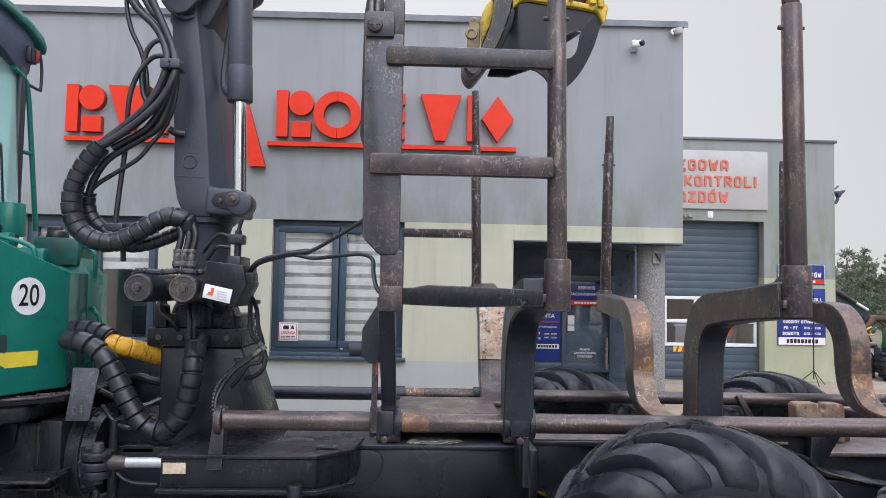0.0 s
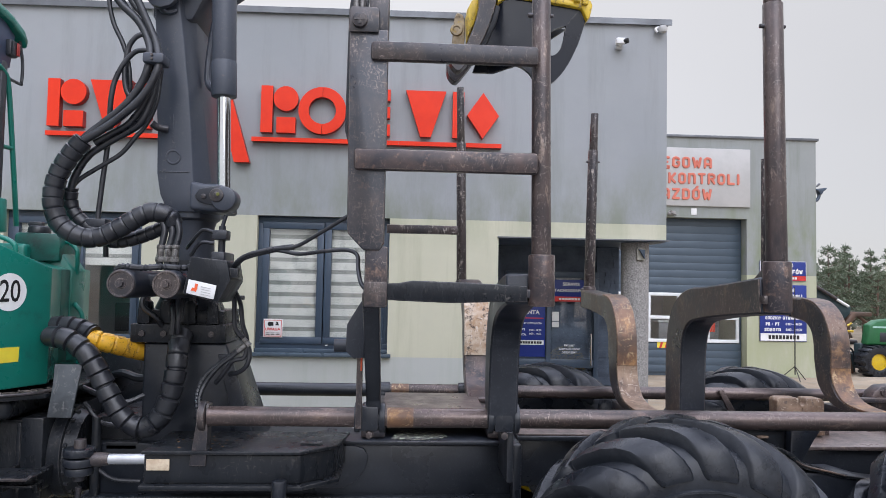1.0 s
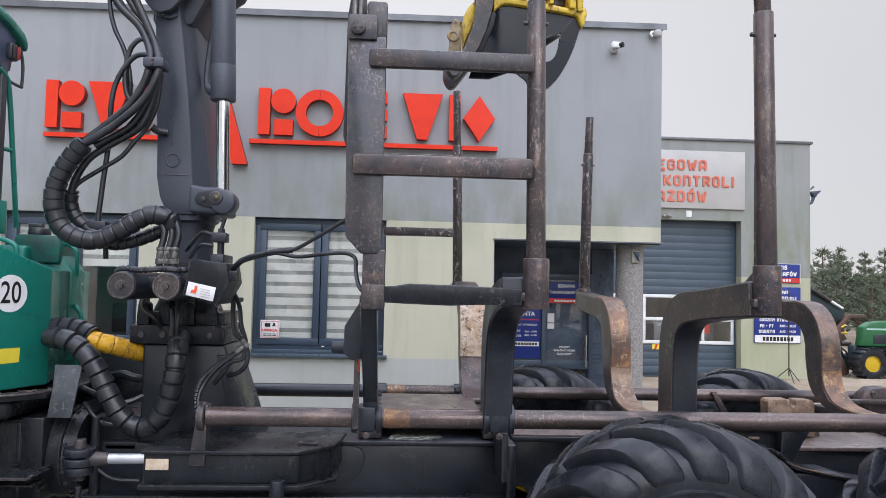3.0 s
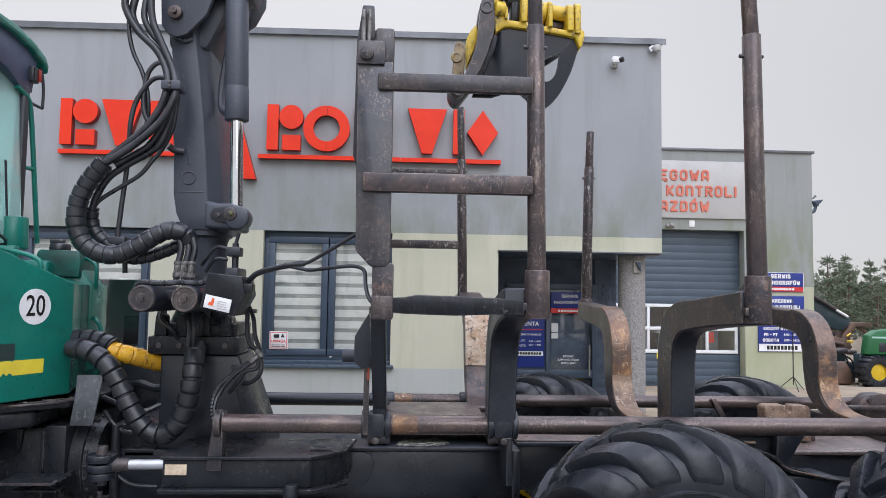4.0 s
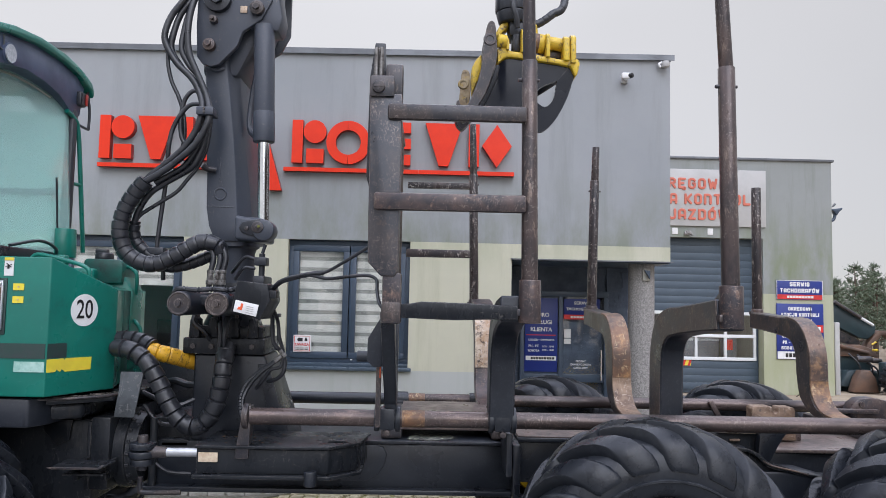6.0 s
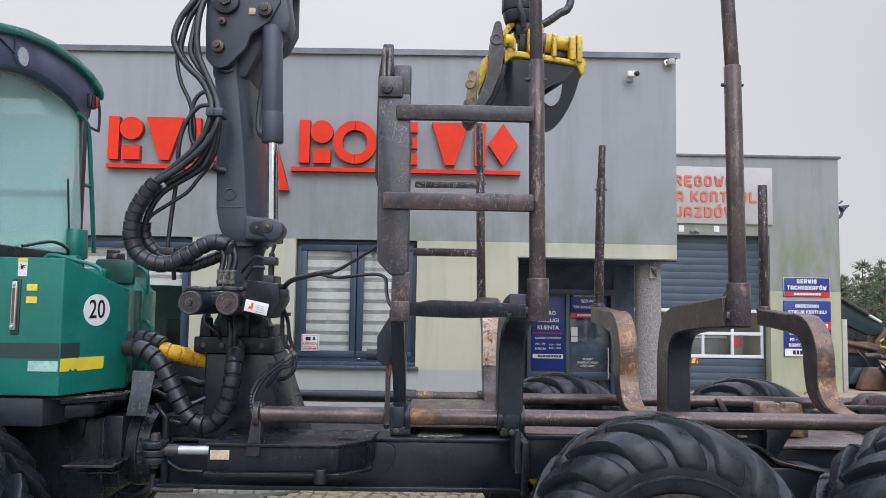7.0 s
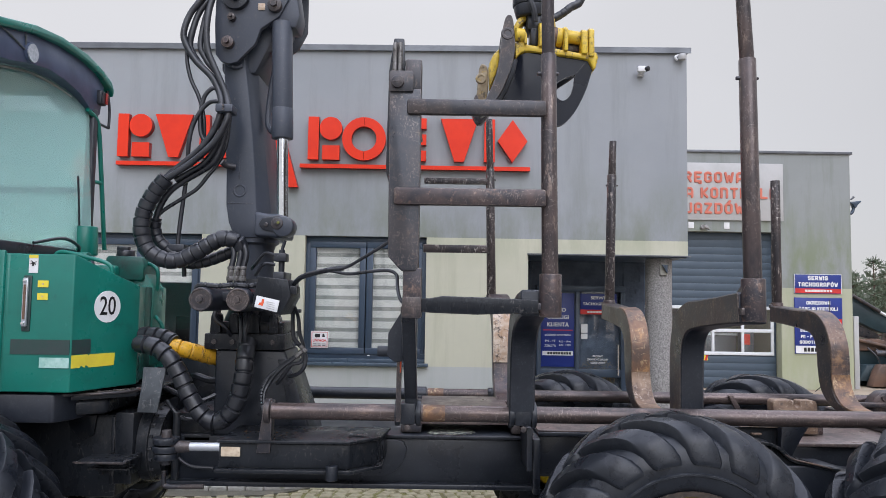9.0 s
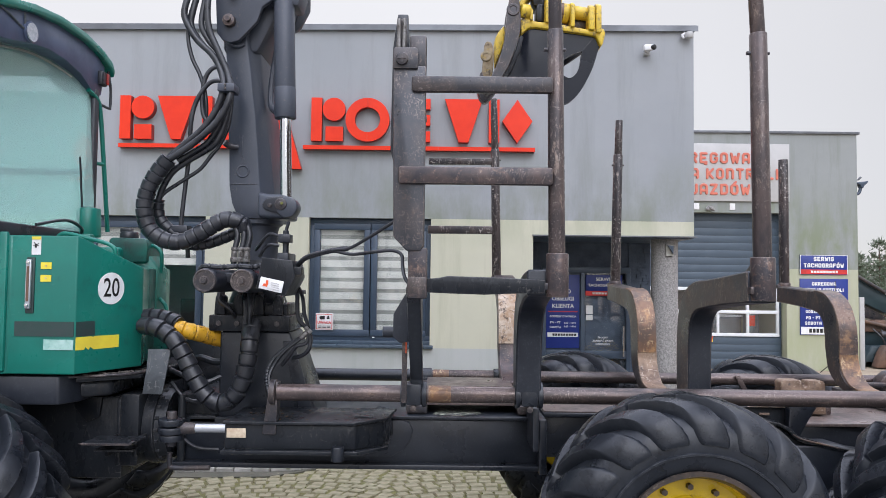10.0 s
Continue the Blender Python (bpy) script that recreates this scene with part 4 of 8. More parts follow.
for z in (0.70, 1.20, 1.70):
    part("window_rail", box(3.95, 7.43, GY + 0.21, GY + 0.27, z - 0.035, z + 0.035, 0.004), M_WHITEFRAME, gd)
xs = [7.40 - 0.655 * i for i in range(6)]
for x in xs:
    part("window_post", box(x - 0.03, x + 0.03, GY + 0.212, GY + 0.268, 0.735, 1.665, 0.004), M_WHITEFRAME, gd)
for a, b in zip(xs[1:], xs):
    for z0, z1 in ((0.735, 1.165), (1.235, 1.665)):
        p = part("pane", box(a + 0.03, b - 0.03, GY + 0.235, GY + 0.24, z0, z1), M_GLASS, gd, smooth=0)
        p.visible_shadow = False
part("workshop", many(box(3.9, 7.5, GY + 5.0, GY + 5.1, -0.05, 3.36), box(3.9, 7.5, GY + 0.3, GY + 5.0, -0.06, -0.02)), M_ROOM, garage, "pale workshop wall and floor behind the door")
rack = thing("tool_cabinet", (6.4, GY + 1.4, -0.02), "grey tool cabinet with a white top in the workshop", "cabinet")
part("body", box(6.0, 7.0, GY + 1.2, GY + 1.7, -0.02, 1.05, 0.02), M_CAP, rack)
part("top", box(5.97, 7.03, GY + 1.17, GY + 1.73, 1.05, 1.10, 0.008), M_WHITEFRAME, rack)
lift = thing("fuel_cabinet", (7.12, GY + 0.9, -0.02), "red and white machine casing in the workshop", "cabinet")
part("casing", box(7.00, 7.27, GY + 0.85, GY + 1.15, -0.02, 1.16, 0.02), M_CAP, lift)
part("red_panel", box(7.03, 7.17, GY + 0.84, GY + 0.848, 0.86, 1.10, 0.003), M_RED, lift, "red front panel")
solid("storage_box", box(4.4, 5.1, GY + 1.0, GY + 1.5, -0.02, 1.0, 0.02), M_WHITEFRAME, "white storage box in the workshop", "box")
hz = thing("hazard_sticker", (5.86, GY + 0.22, 0.55), "yellow and red hazard sticker on the garage door", "sticker")
part("strip", box(5.62, 5.98, GY + 0.228, GY + 0.234, 0.54, 0.66), M_YSTRIPE, hz, smooth=0)
for k in range(3):
    x = 5.66 + 0.12 * k
    part("slash", prism([(x, 0.54), (x + 0.05, 0.54), (x + 0.09, 0.66), (x + 0.04, 0.66)], "y", GY + 0.2245, GY + 0.2275), M_REDINK, hz, smooth=0)

sb = thing("garage_sign", (6.0, GY, 3.6), "large pale sign board with raised red lettering above the garage door", "sign")
part("board", box(4.35, 7.56, GY - 0.05, GY - 0.002, 3.605, 4.865, 0.006), M_SIGNWHITE, sb)
for text, z, wide in (("OKRĘGOWA", 4.545, 1.76), ("STACJA KONTROLI", 4.200, 2.98), ("POJAZDÓW", 3.860, 1.76)):
    square_letters(sb, M_SIGNRED, text, 0.245, wide, (5.82, GY - 0.052, z), 0.022, 0.22, 0.006)
for x in (5.55, 6.33):
    w = thing("wall_plate", (x, GY, 3.42), "small white square plate on the garage lintel", "plate")
    part("sheet", box(x - 0.06, x + 0.06, GY - 0.012, GY - 0.001, 3.42, 3.56, 0.003), M_WHITE, w)
gl = thing("door_lamp", (5.82, GY, 3.40), "weathered lamp above the garage door", "lamp")
part("body", many(box(5.74, 5.83, GY - 0.10, GY - 0.001, 3.40, 3.455, 0.02), prism([(5.79, 3.43), (5.86, 3.41), (5.92, 3.385), (5.90, 3.44), (5.85, 3.49), (5.80, 3.48)], "y", GY - 0.13, GY - 0.03, 0.012), rod((5.75, GY - 0.06, 3.45), (5.80, GY - 0.06, 3.50), 0.016, None, 8)), M_PEBBLE, gl)

sg = thing("service_sign", (8.29, GY, 2.02), "blue and red tachograph service sign with white lettering", "sign")
part("board", box(7.78, 8.805, GY - 0.03, GY - 0.002, 2.035, 2.46, 0.003), M_BLUE, sg)
part("border", many(box(7.78, 8.805, GY - 0.033, GY - 0.0305, 2.448, 2.458), box(7.78, 7.79, GY - 0.033, GY - 0.0305, 2.04, 2.448), box(8.795, 8.805, GY - 0.033, GY - 0.0305, 2.04, 2.448)), M_WHITE, sg, smooth=0)
for text, high, wide, z in (("SERWIS", 0.095, 0.44, 2.372), ("TACHOGRAFÓW", 0.095, 0.87, 2.232)):
    square_letters(sg, M_WHITE, text, high, wide, (8.29, GY - 0.031, z), 0.003, 0.24)
part("red_strip", box(7.795, 8.79, GY - 0.034, GY - 0.031, 2.045, 2.145), M_REDINK, sg, smooth=0)
bars(sg, M_WHITE, 8.0, 8.60, GY - 0.035, 2.095, 0.05, 9)
sg = thing("station_sign", (8.29, GY, 0.73), "tall blue inspection station sign with opening hours", "sign")
part("board", box(7.775, 8.81, GY - 0.03, GY - 0.002, 0.735, 1.945, 0.003), M_BLUE, sg)
for text, high, wide, x, z in (("OKRĘGOWA", 0.078, 0.52, 8.29, 1.835), ("STACJA KONTROLI", 0.078, 0.84, 8.29, 1.705), ("POJAZDÓW", 0.078, 0.52, 8.29, 1.575), ("GODZINY OTWARCIA", 0.066, 0.80, 8.29, 1.235), ("PN - PT", 0.072, 0.30, 8.05, 1.105), ("SOBOTA", 0.072, 0.36, 8.05, 0.985)):
    square_letters(sg, M_WHITE, text, high, wide, (x, GY - 0.031, z), 0.003, 0.24)
sign_text("lettering", sg, [("8:00 - 18:00", 0.075, 8.52, GY - 0.033, 1.105, 0.001), ("8:00 - 14:00", 0.075, 8.52, GY - 0.033, 0.985, 0.001)], M_WHITE)
part("red_strip", box(7.79, 8.80, GY - 0.034, GY - 0.031, 1.33, 1.49), M_REDINK, sg, smooth=0)
bars(sg, M_WHITE, 8.2, 8.75, GY - 0.035, 1.41, 0.08, 6)
part("white_field", box(7.785, 8.80, GY - 0.034, GY - 0.031, 0.745, 0.905), M_WHITE, sg, smooth=0)
bars(sg, M_INK, 7.95, 8.65, GY - 0.035, 0.825, 0.085, 9)
dp = thing("roof_spout", (9.06, GY + 0.3, 4.0), "dark rain spout and lamp on the garage corner", "spout")
part("pipe", tube([(9.045, GY + 0.03, 3.80), (9.09, GY + 0.03, 3.815), (9.125, GY + 0.03, 3.87), (9.15, GY + 0.03, 3.97), (9.16, GY + 0.03, 4.03)], 0.034, 10), M_FRAME, dp)
part("head", prism([(9.05, 4.055), (9.28, 4.085), (9.27, 4.05), (9.20, 3.99), (9.17, 3.93), (9.13, 3.93), (9.10, 4.00), (9.05, 4.02)], "y", GY - 0.04, GY + 0.10, 0.012), M_FRAME, dp)
part("bracket", prism([(9.05, 4.10), (9.13, 4.19), (9.16, 4.16), (9.09, 4.10)], "y", GY + 0.0, GY + 0.04, 0.006), M_CAP, dp)

# ---- tyres ----
def wheel(parent, cx, cy, cz, outer, R=0.655, W=0.60, name="wheel", turn=0.0):
    """A forestry wheel: rounded tyre with slanted lugs, and a dished rim. outer: -1 when its outside faces the street side."""
    s = outer
    hub = part(name, lathe([(0.0, cy + s * 0.10), (0.14, cy + s * 0.10), (0.16, cy + s * 0.08), (0.19, cy + s * 0.07)], (cx, 0, cz), "y", 32), M_RIM, parent, "large forestry wheel with a yellow rim")
    h = W / 2
    prof = [(0.325, -h + 0.06), (0.345, -h + 0.03), (0.40, -h + 0.005), (0.47, -h), (0.54, -h + 0.018), (0.577, -h + 0.055), (0.596, -h + 0.115), (0.612, 0.0),
            (0.596, h - 0.115), (0.577, h - 0.055), (0.54, h - 0.018), (0.47, h), (0.40, h - 0.005), (0.345, h - 0.03), (0.325, h - 0.06)]
    k = R / 0.665
    tyre = part("tyre", lathe([(r * k, cy + y) for r, y in prof], (cx, 0, cz), "y", 120), M_RUBBER, hub, "worn black tractor-tread tyre")
    part("bead_ring", many(lathe([(0.428 * k, cy + s * (h - 0.006)), (0.432 * k, cy + s * (h + 0.006)), (0.440 * k, cy + s * (h + 0.006)), (0.446 * k, cy + s * (h - 0.004))], (cx, 0, cz), "y", 64)), M_RUBBER, tyre)
    n = 18
    path = ((0.612, 0.004, 0, 0.043, 0.044, 0.02), (0.612, 0.05, 0, 0.045, 0.046, 0.105), (0.610, 0.11, 4, 0.045, 0.050, 0.200), (0.603, 0.165, 14, 0.044, 0.057, 0.280), (0.591, 0.210, 30, 0.042, 0.064, 0.342),
            (0.572, 0.246, 48, 0.037, 0.070, 0.388), (0.548, 0.268, 64, 0.030, 0.074, 0.420), (0.520, 0.284, 78, 0.020, 0.076, 0.444), (0.500, 0.292, 86, 0.018, 0.074, 0.456), (0.484, 0.296, 88, 0.015, 0.071, 0.465), (0.477, 0.297, 88, 0.010, 0.067, 0.469), (0.473, 0.292, 88, -0.004, 0.062, 0.471))
    for side in (-1, 1):
        bm = bmesh.new()
        secs = []
        for rc, yc, tilt, high, wd, ang in path:
            ring = []
            for da, up in ((1.42, -0.35), (1.06, 0.66), (0.88, 0.93), (0.0, 1.0), (-0.82, 0.94), (-1.0, 0.66), (-1.30, -0.35)):
                o = max(high * up, -0.022) if up > 0 else -0.022
                rr = (rc + o * math.cos(radians(tilt))) * k
                y = side * (yc + o * math.sin(radians(tilt))) * W / 0.6
                a = ang + da * wd / 0.62
                ring.append(bm.verts.new((rr * math.sin(a), y, rr * math.cos(a))))
            secs.append(ring)
        for a, b in zip(secs, secs[1:]):
            for q in range(6):
                bm.faces.new((a[q], a[q + 1], b[q + 1], b[q]))
        bm.faces.new(secs[0])
        bm.faces.new(secs[-1][::-1])
        bmesh.ops.recalc_face_normals(bm, faces=bm.faces)
        lug_mesh = finish("lug", bm, M_RUBBER, 38)
        for i in range(n):
            lug = new("lug", lug_mesh)
            lug.parent = tyre
            lug.matrix_basis = Matrix.Translation((cx, cy, cz)) @ Matrix.Rotation(2 * math.pi * (i + turn + (0.5 if side > 0 else 0)) / n, 4, "Y")
    rp = [(0.345, s * (h - 0.03)), (0.362, s * (h - 0.018)), (0.360, s * (h - 0.008)), (0.340, s * (h - 0.012)), (0.325, s * (h - 0.05)), (0.322, s * (h - 0.06))]
    part("rim_edge", lathe([(r * k, cy + y) for r, y in rp], (cx, 0, cz), "y", 64), M_RIMEDGE, hub, "rusty rim flange")
    part("rim", lathe([(r * k, cy + s * y) for r, y in [(0.323, h - 0.055), (0.312, h - 0.12), (0.30, h - 0.16), (0.22, h - 0.17), (0.20, h - 0.14), (0.12, h - 0.13), (0.10, h - 0.09), (0.0, h - 0.09)]], (cx, 0, cz), "y", 48), M_RIM, hub, "dished yellow rim")
    for i in range(10):
        a = 2 * math.pi * i / 10
        x, z = cx + 0.165 * math.cos(a), cz + 0.165 * math.sin(a)
        part("wheel_nut", rod((x, cy + s * (h - 0.14), z), (x, cy + s * (h - 0.10), z), 0.016, None, 6), M_STEEL2, hub)
    for i in range(14):
        a = 2 * math.pi * (i + 0.5) / 14
        x, z = cx + 0.262 * k * math.cos(a), cz + 0.262 * k * math.sin(a)
        part("rim_bolt", rod((x, cy + s * (h - 0.17), z), (x, cy + s * (h - 0.135), z), 0.014, None, 6), M_RIMEDGE, hub)
    return hub


CY = 4.62          # the machine's centre line
forwarder = thing("forwarder", (0.6, CY, 0), "green and black forestry forwarder parked on the paving", "forestry machine")
for x, y, s, r in ((1.165, CY - 1.09, -1, 0.655), (2.51, CY - 1.09, -1, 0.655), (1.085, CY + 1.15, 1, 0.640), (2.52, CY + 1.15, 1, 0.637), (-2.28, CY - 1.09, -1, 0.66), (-2.50, CY + 1.09, 1, 0.655)):
    wheel(forwarder, x, y, r - 0.003, s, r, 0.5, turn=0.45 if x > 2.0 else 0.0)

# load frame
part("main_beam", many(box(-1.35, 0.62, 4.22, 5.02, 0.80, 1.035, 0.012), box(-1.38, 0.63, 4.17, 5.07, 0.775, 0.802, 0.006)), M_BLACK, forwarder, "black painted main beam")
part("end_plate", box(0.60, 0.64, 4.12, 5.12, 0.77, 1.06, 0.006), M_BLACK, forwarder)
part("rear_beam", many(box(0.64, 1.92, 4.30, 4.94, 0.82, 1.05, 0.012), box(0.64, 1.92, 4.25, 4.99, 1.05, 1.075, 0.006), box(1.92, 4.4, 4.21, 4.96, 0.80, 1.026, 0.012)), M_BLACK, forwarder, "dark rear frame")
part("rear_deck", box(0.645, 1.9, 4.26, 4.98, 1.0755, 1.083, 0.002), M_DECK, forwarder, "wet brown deck sheet")
part("deck_plate", box(-0.45, 0.63, 4.20, 5.05, 1.037, 1.056, 0.006), M_BLACK, forwarder, "worn deck plate with leaves and dirt")
part("flaking_patch", prism([(0.03, 4.24), (0.14, 4.225), (0.25, 4.24), (0.30, 4.30), (0.27, 4.44), (0.16, 4.48), (0.06, 4.42)], "z", 1.0562, 1.060, 0.001), M_FLAKE, forwarder, "flaking pale paint on the deck plate")
part("bogie_beam", prism([(0.95, 0.45), (2.75, 0.45), (2.85, 0.60), (2.75, 0.80), (2.1, 0.98), (1.6, 0.98), (0.95, 0.80), (0.85, 0.60)], "y", 3.96, 4.14, 0.02), M_BLACK, forwarder)
part("bogie_beam", prism([(0.95, 0.45), (2.75, 0.45), (2.85, 0.60), (2.75, 0.80), (2.1, 0.98), (1.6, 0.98), (0.95, 0.80), (0.85, 0.60)], "y", 5.10, 5.28, 0.02), M_BLACK, forwarder)
part("axle", rod((1.85, 3.9, 0.70), (1.85, 5.34, 0.70), 0.13, None, 24), M_BLACK, forwarder)
for x in (1.17, 2.52):
    part("half_shaft", rod((x, CY - 1.2, 0.665), (x, CY + 1.2, 0.665), 0.12, None, 24), M_BLACK, forwarder)
part("front_axle", rod((-2.28, CY - 1.2, 0.665), (-2.45, CY + 1.2, 0.665), 0.14, None, 24), M_BLACK, forwarder)


def rail(y, z, x0, x1):
    r = part("rail", rod((x0, y, z), (x1, y, z), 0.041, None, 24), M_RAIL, forwarder, "polished brown steel slide rail")
    part("worn_sleeve", rod((0.015, y, z), (0.125, y, z), 0.0422, None, 24), M_RUSTARM, r)
    if x0 < -0.9:
        part("painted_sleeve", rod((x0, y, z), (-0.13, y, z), 0.0418, None, 24), M_BLACK, r)
        return r
    part("end_cap", many(rod((-0.765, y, z), (-0.735, y, z), 0.062, None, 20, 0.006), prism([(-0.80, 1.03), (-0.73, 1.03), (-0.725, z + 0.05), (-0.765, z + 0.05)], "y", y - 0.02, y + 0.05, 0.006)), M_STEEL2, r)
    return r


RZ = 1.234
rail(3.83, RZ, -0.73, 4.6)
rail(5.41, 1.122, -1.15, 4.6)
part("frame_lug", box(0.545, 0.575, 3.95, 4.25, 0.93, 1.15, 0.006), M_BLACK, forwarder)
part("brace", prism([(0.638, 1.174), (0.665, 1.178), (0.758, 0.965), (0.710, 0.968)], "y", 5.345, 5.37, 0.004), M_RAIL, forwarder, "pale worn steel brace")
part("brace", prism([(2.128, 1.150), (2.160, 1.158), (2.262, 0.985), (2.212, 0.985)], "y", 5.345, 5.37, 0.004), M_RAIL, forwarder, "pale worn steel brace")
part("rail_bracket", prism([(1.885, 1.20), (2.035, 1.20), (2.022, 1.155), (1.985, 1.100), (1.925, 0.990), (1.895, 0.975), (1.875, 1.02)], "y", 4.02, 4.075, 0.006), M_BLACK, forwarder, "black rail bracket")
web = part("side_web", prism([(1.45, 1.148), (1.90, 1.150), (1.90, 0.96), (1.45, 0.96)], "y", 4.085, 4.12, 0.005), M_GRIME, forwarder)
part("bare_lip", prism([(1.685, 1.1515), (1.70, 1.159), (1.80, 1.157), (1.885, 1.159), (1.88, 1.1505)], "y", 4.06, 4.12, 0.002), M_BARE, web, "scraped bright plate edge")
part("rust_step", box(1.745, 1.80, 4.068, 4.084, 1.108, 1.120, 0.003), M_FOOT, web)
wing = part("wing_plate", many(prism([(1.66, 1.106), (1.735, 1.100), (1.800, 1.090), (1.848, 1.068), (1.892, 1.028), (1.930, 1.008), (2.00, 0.992), (2.10, 0.970), (2.30, 0.945), (2.30, 0.934), (2.09, 0.957), (1.99, 0.978), (1.92, 0.992), (1.880, 1.012), (1.838, 1.052), (1.795, 1.074), (1.73, 1.084), (1.66, 1.090)], "y", 3.95, 4.065, 0.003),
                               prism([(1.66, 1.088), (1.79, 1.075), (1.84, 1.05), (1.88, 1.01), (1.92, 0.99), (2.09, 0.956), (2.30, 0.934), (2.30, 0.80), (1.66, 0.80)], "y", 3.985, 4.0, 0.003)), M_GRIME, forwarder, "bent black cover plate with a bright edge")
part("bare_edge", tube([(1.865, 3.953, 1.034), (1.90, 3.950, 1.014), (1.94, 3.949, 1.002), (2.02, 3.949, 0.986), (2.10, 3.950, 0.967)], 0.0045, 8), M_STEELRUST, wing, "rubbed bright edge")
part("rear_deck", box(2.03, 4.4, 4.178, 4.98, 1.030, 1.050, 0.005), M_DECK, forwarder, "wet brown rear deck")
part("deck_block", box(2.20, 2.32, 4.44, 4.53, 1.0505, 1.13, 0.006), M_STEEL, forwarder)
blk = part("stop_block", prism([(2.012, 1.06), (2.006, 1.236), (2.014, 1.248), (2.028, 1.252), (2.118, 1.252), (2.126, 1.243), (2.128, 1.222), (2.137, 1.212), (2.149, 1.212), (2.158, 1.222), (2.160, 1.240), (2.166, 1.250), (2.238, 1.250), (2.252, 1.244), (2.258, 1.230), (2.262, 1.06)], "y", 4.385, 4.47, 0.004), M_FOOT, forwarder, "scraped steel stop block with a notch")
part("weld_seam", box(2.140, 2.146, 4.382, 4.386, 1.07, 1.205), M_RUSTARM, blk)
part("rail_clamp", many(prism([(3.07, 1.10), (3.10, 1.165), (3.15, 1.205), (3.24, 1.212), (3.36, 1.19), (3.36, 1.04), (3.10, 1.03)], "y", 5.24, 5.345, 0.012), box(2.92, 3.26, 5.20, 5.238, 1.105, 1.135, 0.006), rod((3.16, 5.225, 1.165), (3.16, 5.24, 1.165), 0.02, None, 6)), M_STEEL, forwarder, "dark brown clamp on the slide rail")


def bunk_arms(parent, xc, z_base, face, foot, near_base=4.15, far_base=5.14):
    """A pair of bent arms that rise from the frame and reach out to the stakes, in a plane across the machine."""
    w = 0.062
    bend = ((0.0, 0.0), (0.002, 0.20), (0.015, 0.35), (0.065, 0.465), (0.180, 0.535), (0.38, 0.558), (0.60, 0.576))
    near_line = [(near_base - a, z_base + b * 0.98) for a, b in bend] + [(3.30, 1.782)]
    near = part("arm", band_bar(near_line, [0.185, 0.188, 0.19, 0.185, 0.155, 0.135, 0.13, 0.135], xc - w, xc + w), M_BLACK2, parent, "bent dark steel bunk arm")
    part("worn_side", band_bar(near_line, [0.172, 0.175, 0.178, 0.172, 0.142, 0.122, 0.118, 0.122], xc - w - 0.002, xc - w + 0.004, 0.001), M_ARMSIDE, near, "side partly worn to brown steel")
    part("weld_web", prism([(3.335, 1.80), (3.335, 1.905), (3.36, 1.885), (3.43, 1.845), (3.52, 1.825)], "x", xc - 0.02, xc + 0.02, 0.003), M_ARMSIDE, near)
    far_line = [(far_base - 0.50, z_base - 0.09), (far_base - 0.33, z_base - 0.088), (far_base - 0.14, z_base - 0.058), (far_base - 0.02, z_base + 0.045)] + [(far_base + a, z_base + b * 0.885) for a, b in bend[1:]] + [(5.95, 1.722)]
    far = part("arm", band_bar(far_line, [0.025, 0.03, 0.075, 0.15, 0.185, 0.185, 0.18, 0.15, 0.13, 0.125, 0.125], xc - w, xc + w), M_ARMSIDE, parent, "bent steel bunk arm rubbed rusty inside")
    part("rubbed_face", band_bar([(far_base - 0.090, z_base + 0.135), (far_base - 0.087, z_base + 0.25), (far_base - 0.070, z_base + 0.345), (far_base - 0.010, z_base + 0.456), (far_base + 0.10, z_base + 0.530), (far_base + 0.24, z_base + 0.552)], [0.018] * 6, xc - w + 0.001, xc + w - 0.001, 0.003), face, far, "inner face worn to brown and orange rust")
    part("rubbed_foot", band_bar([(far_base - 0.50, z_base - 0.074), (far_base - 0.34, z_base - 0.070), (far_base - 0.215, z_base - 0.048), (far_base - 0.135, z_base + 0.012), (far_base - 0.098, z_base + 0.085), (far_base - 0.088, z_base + 0.15)], [0.014] * 6, xc - w - 0.001, xc + w + 0.001, 0.003), foot, far, "scraped bare foot of the arm")
    return near, far


def stake(parent, x, y, z0, joint, top, lean=0.0, r=0.0385, mat=None, tip_lean=None):
    """A post in a socket, with a thinner extension and a cross pin at the joint."""
    mat = mat or M_STAKE
    s = part("stake", rod((x, y, z0 + 0.02), (x - lean * (joint - z0), y, joint), r, r * 0.94, 20, 0.004), mat, parent, "round worn brown steel stake")
    part("socket", rod((x, y, z0), (x, y, z0 + (0.185 if y < CY else 0.075)), r + (0.012 if y < CY else 0.008), None, 20, 0.006), M_STEEL, s)
    xj = x - lean * (joint - z0)
    if top > joint:
        part("extension", rod((xj, y, joint - 0.03), (xj - (lean * 1.6 if tip_lean is None else tip_lean) * (top - joint), y, top), r * 0.80, r * 0.72, 18, 0.004), mat, s)
        part("cross_pin", rod((xj - r - 0.012, y, joint - 0.085), (xj + r + 0.010, y, joint - 0.085), 0.009, 0.007, 10, 0.003), M_STEEL2, s)
    part("lug", box(x - r - 0.02, x - r + 0.005, y - 0.02, y + 0.02, z0 + 0.03, z0 + 0.06, 0.004), M_STEEL2, s)
    return s


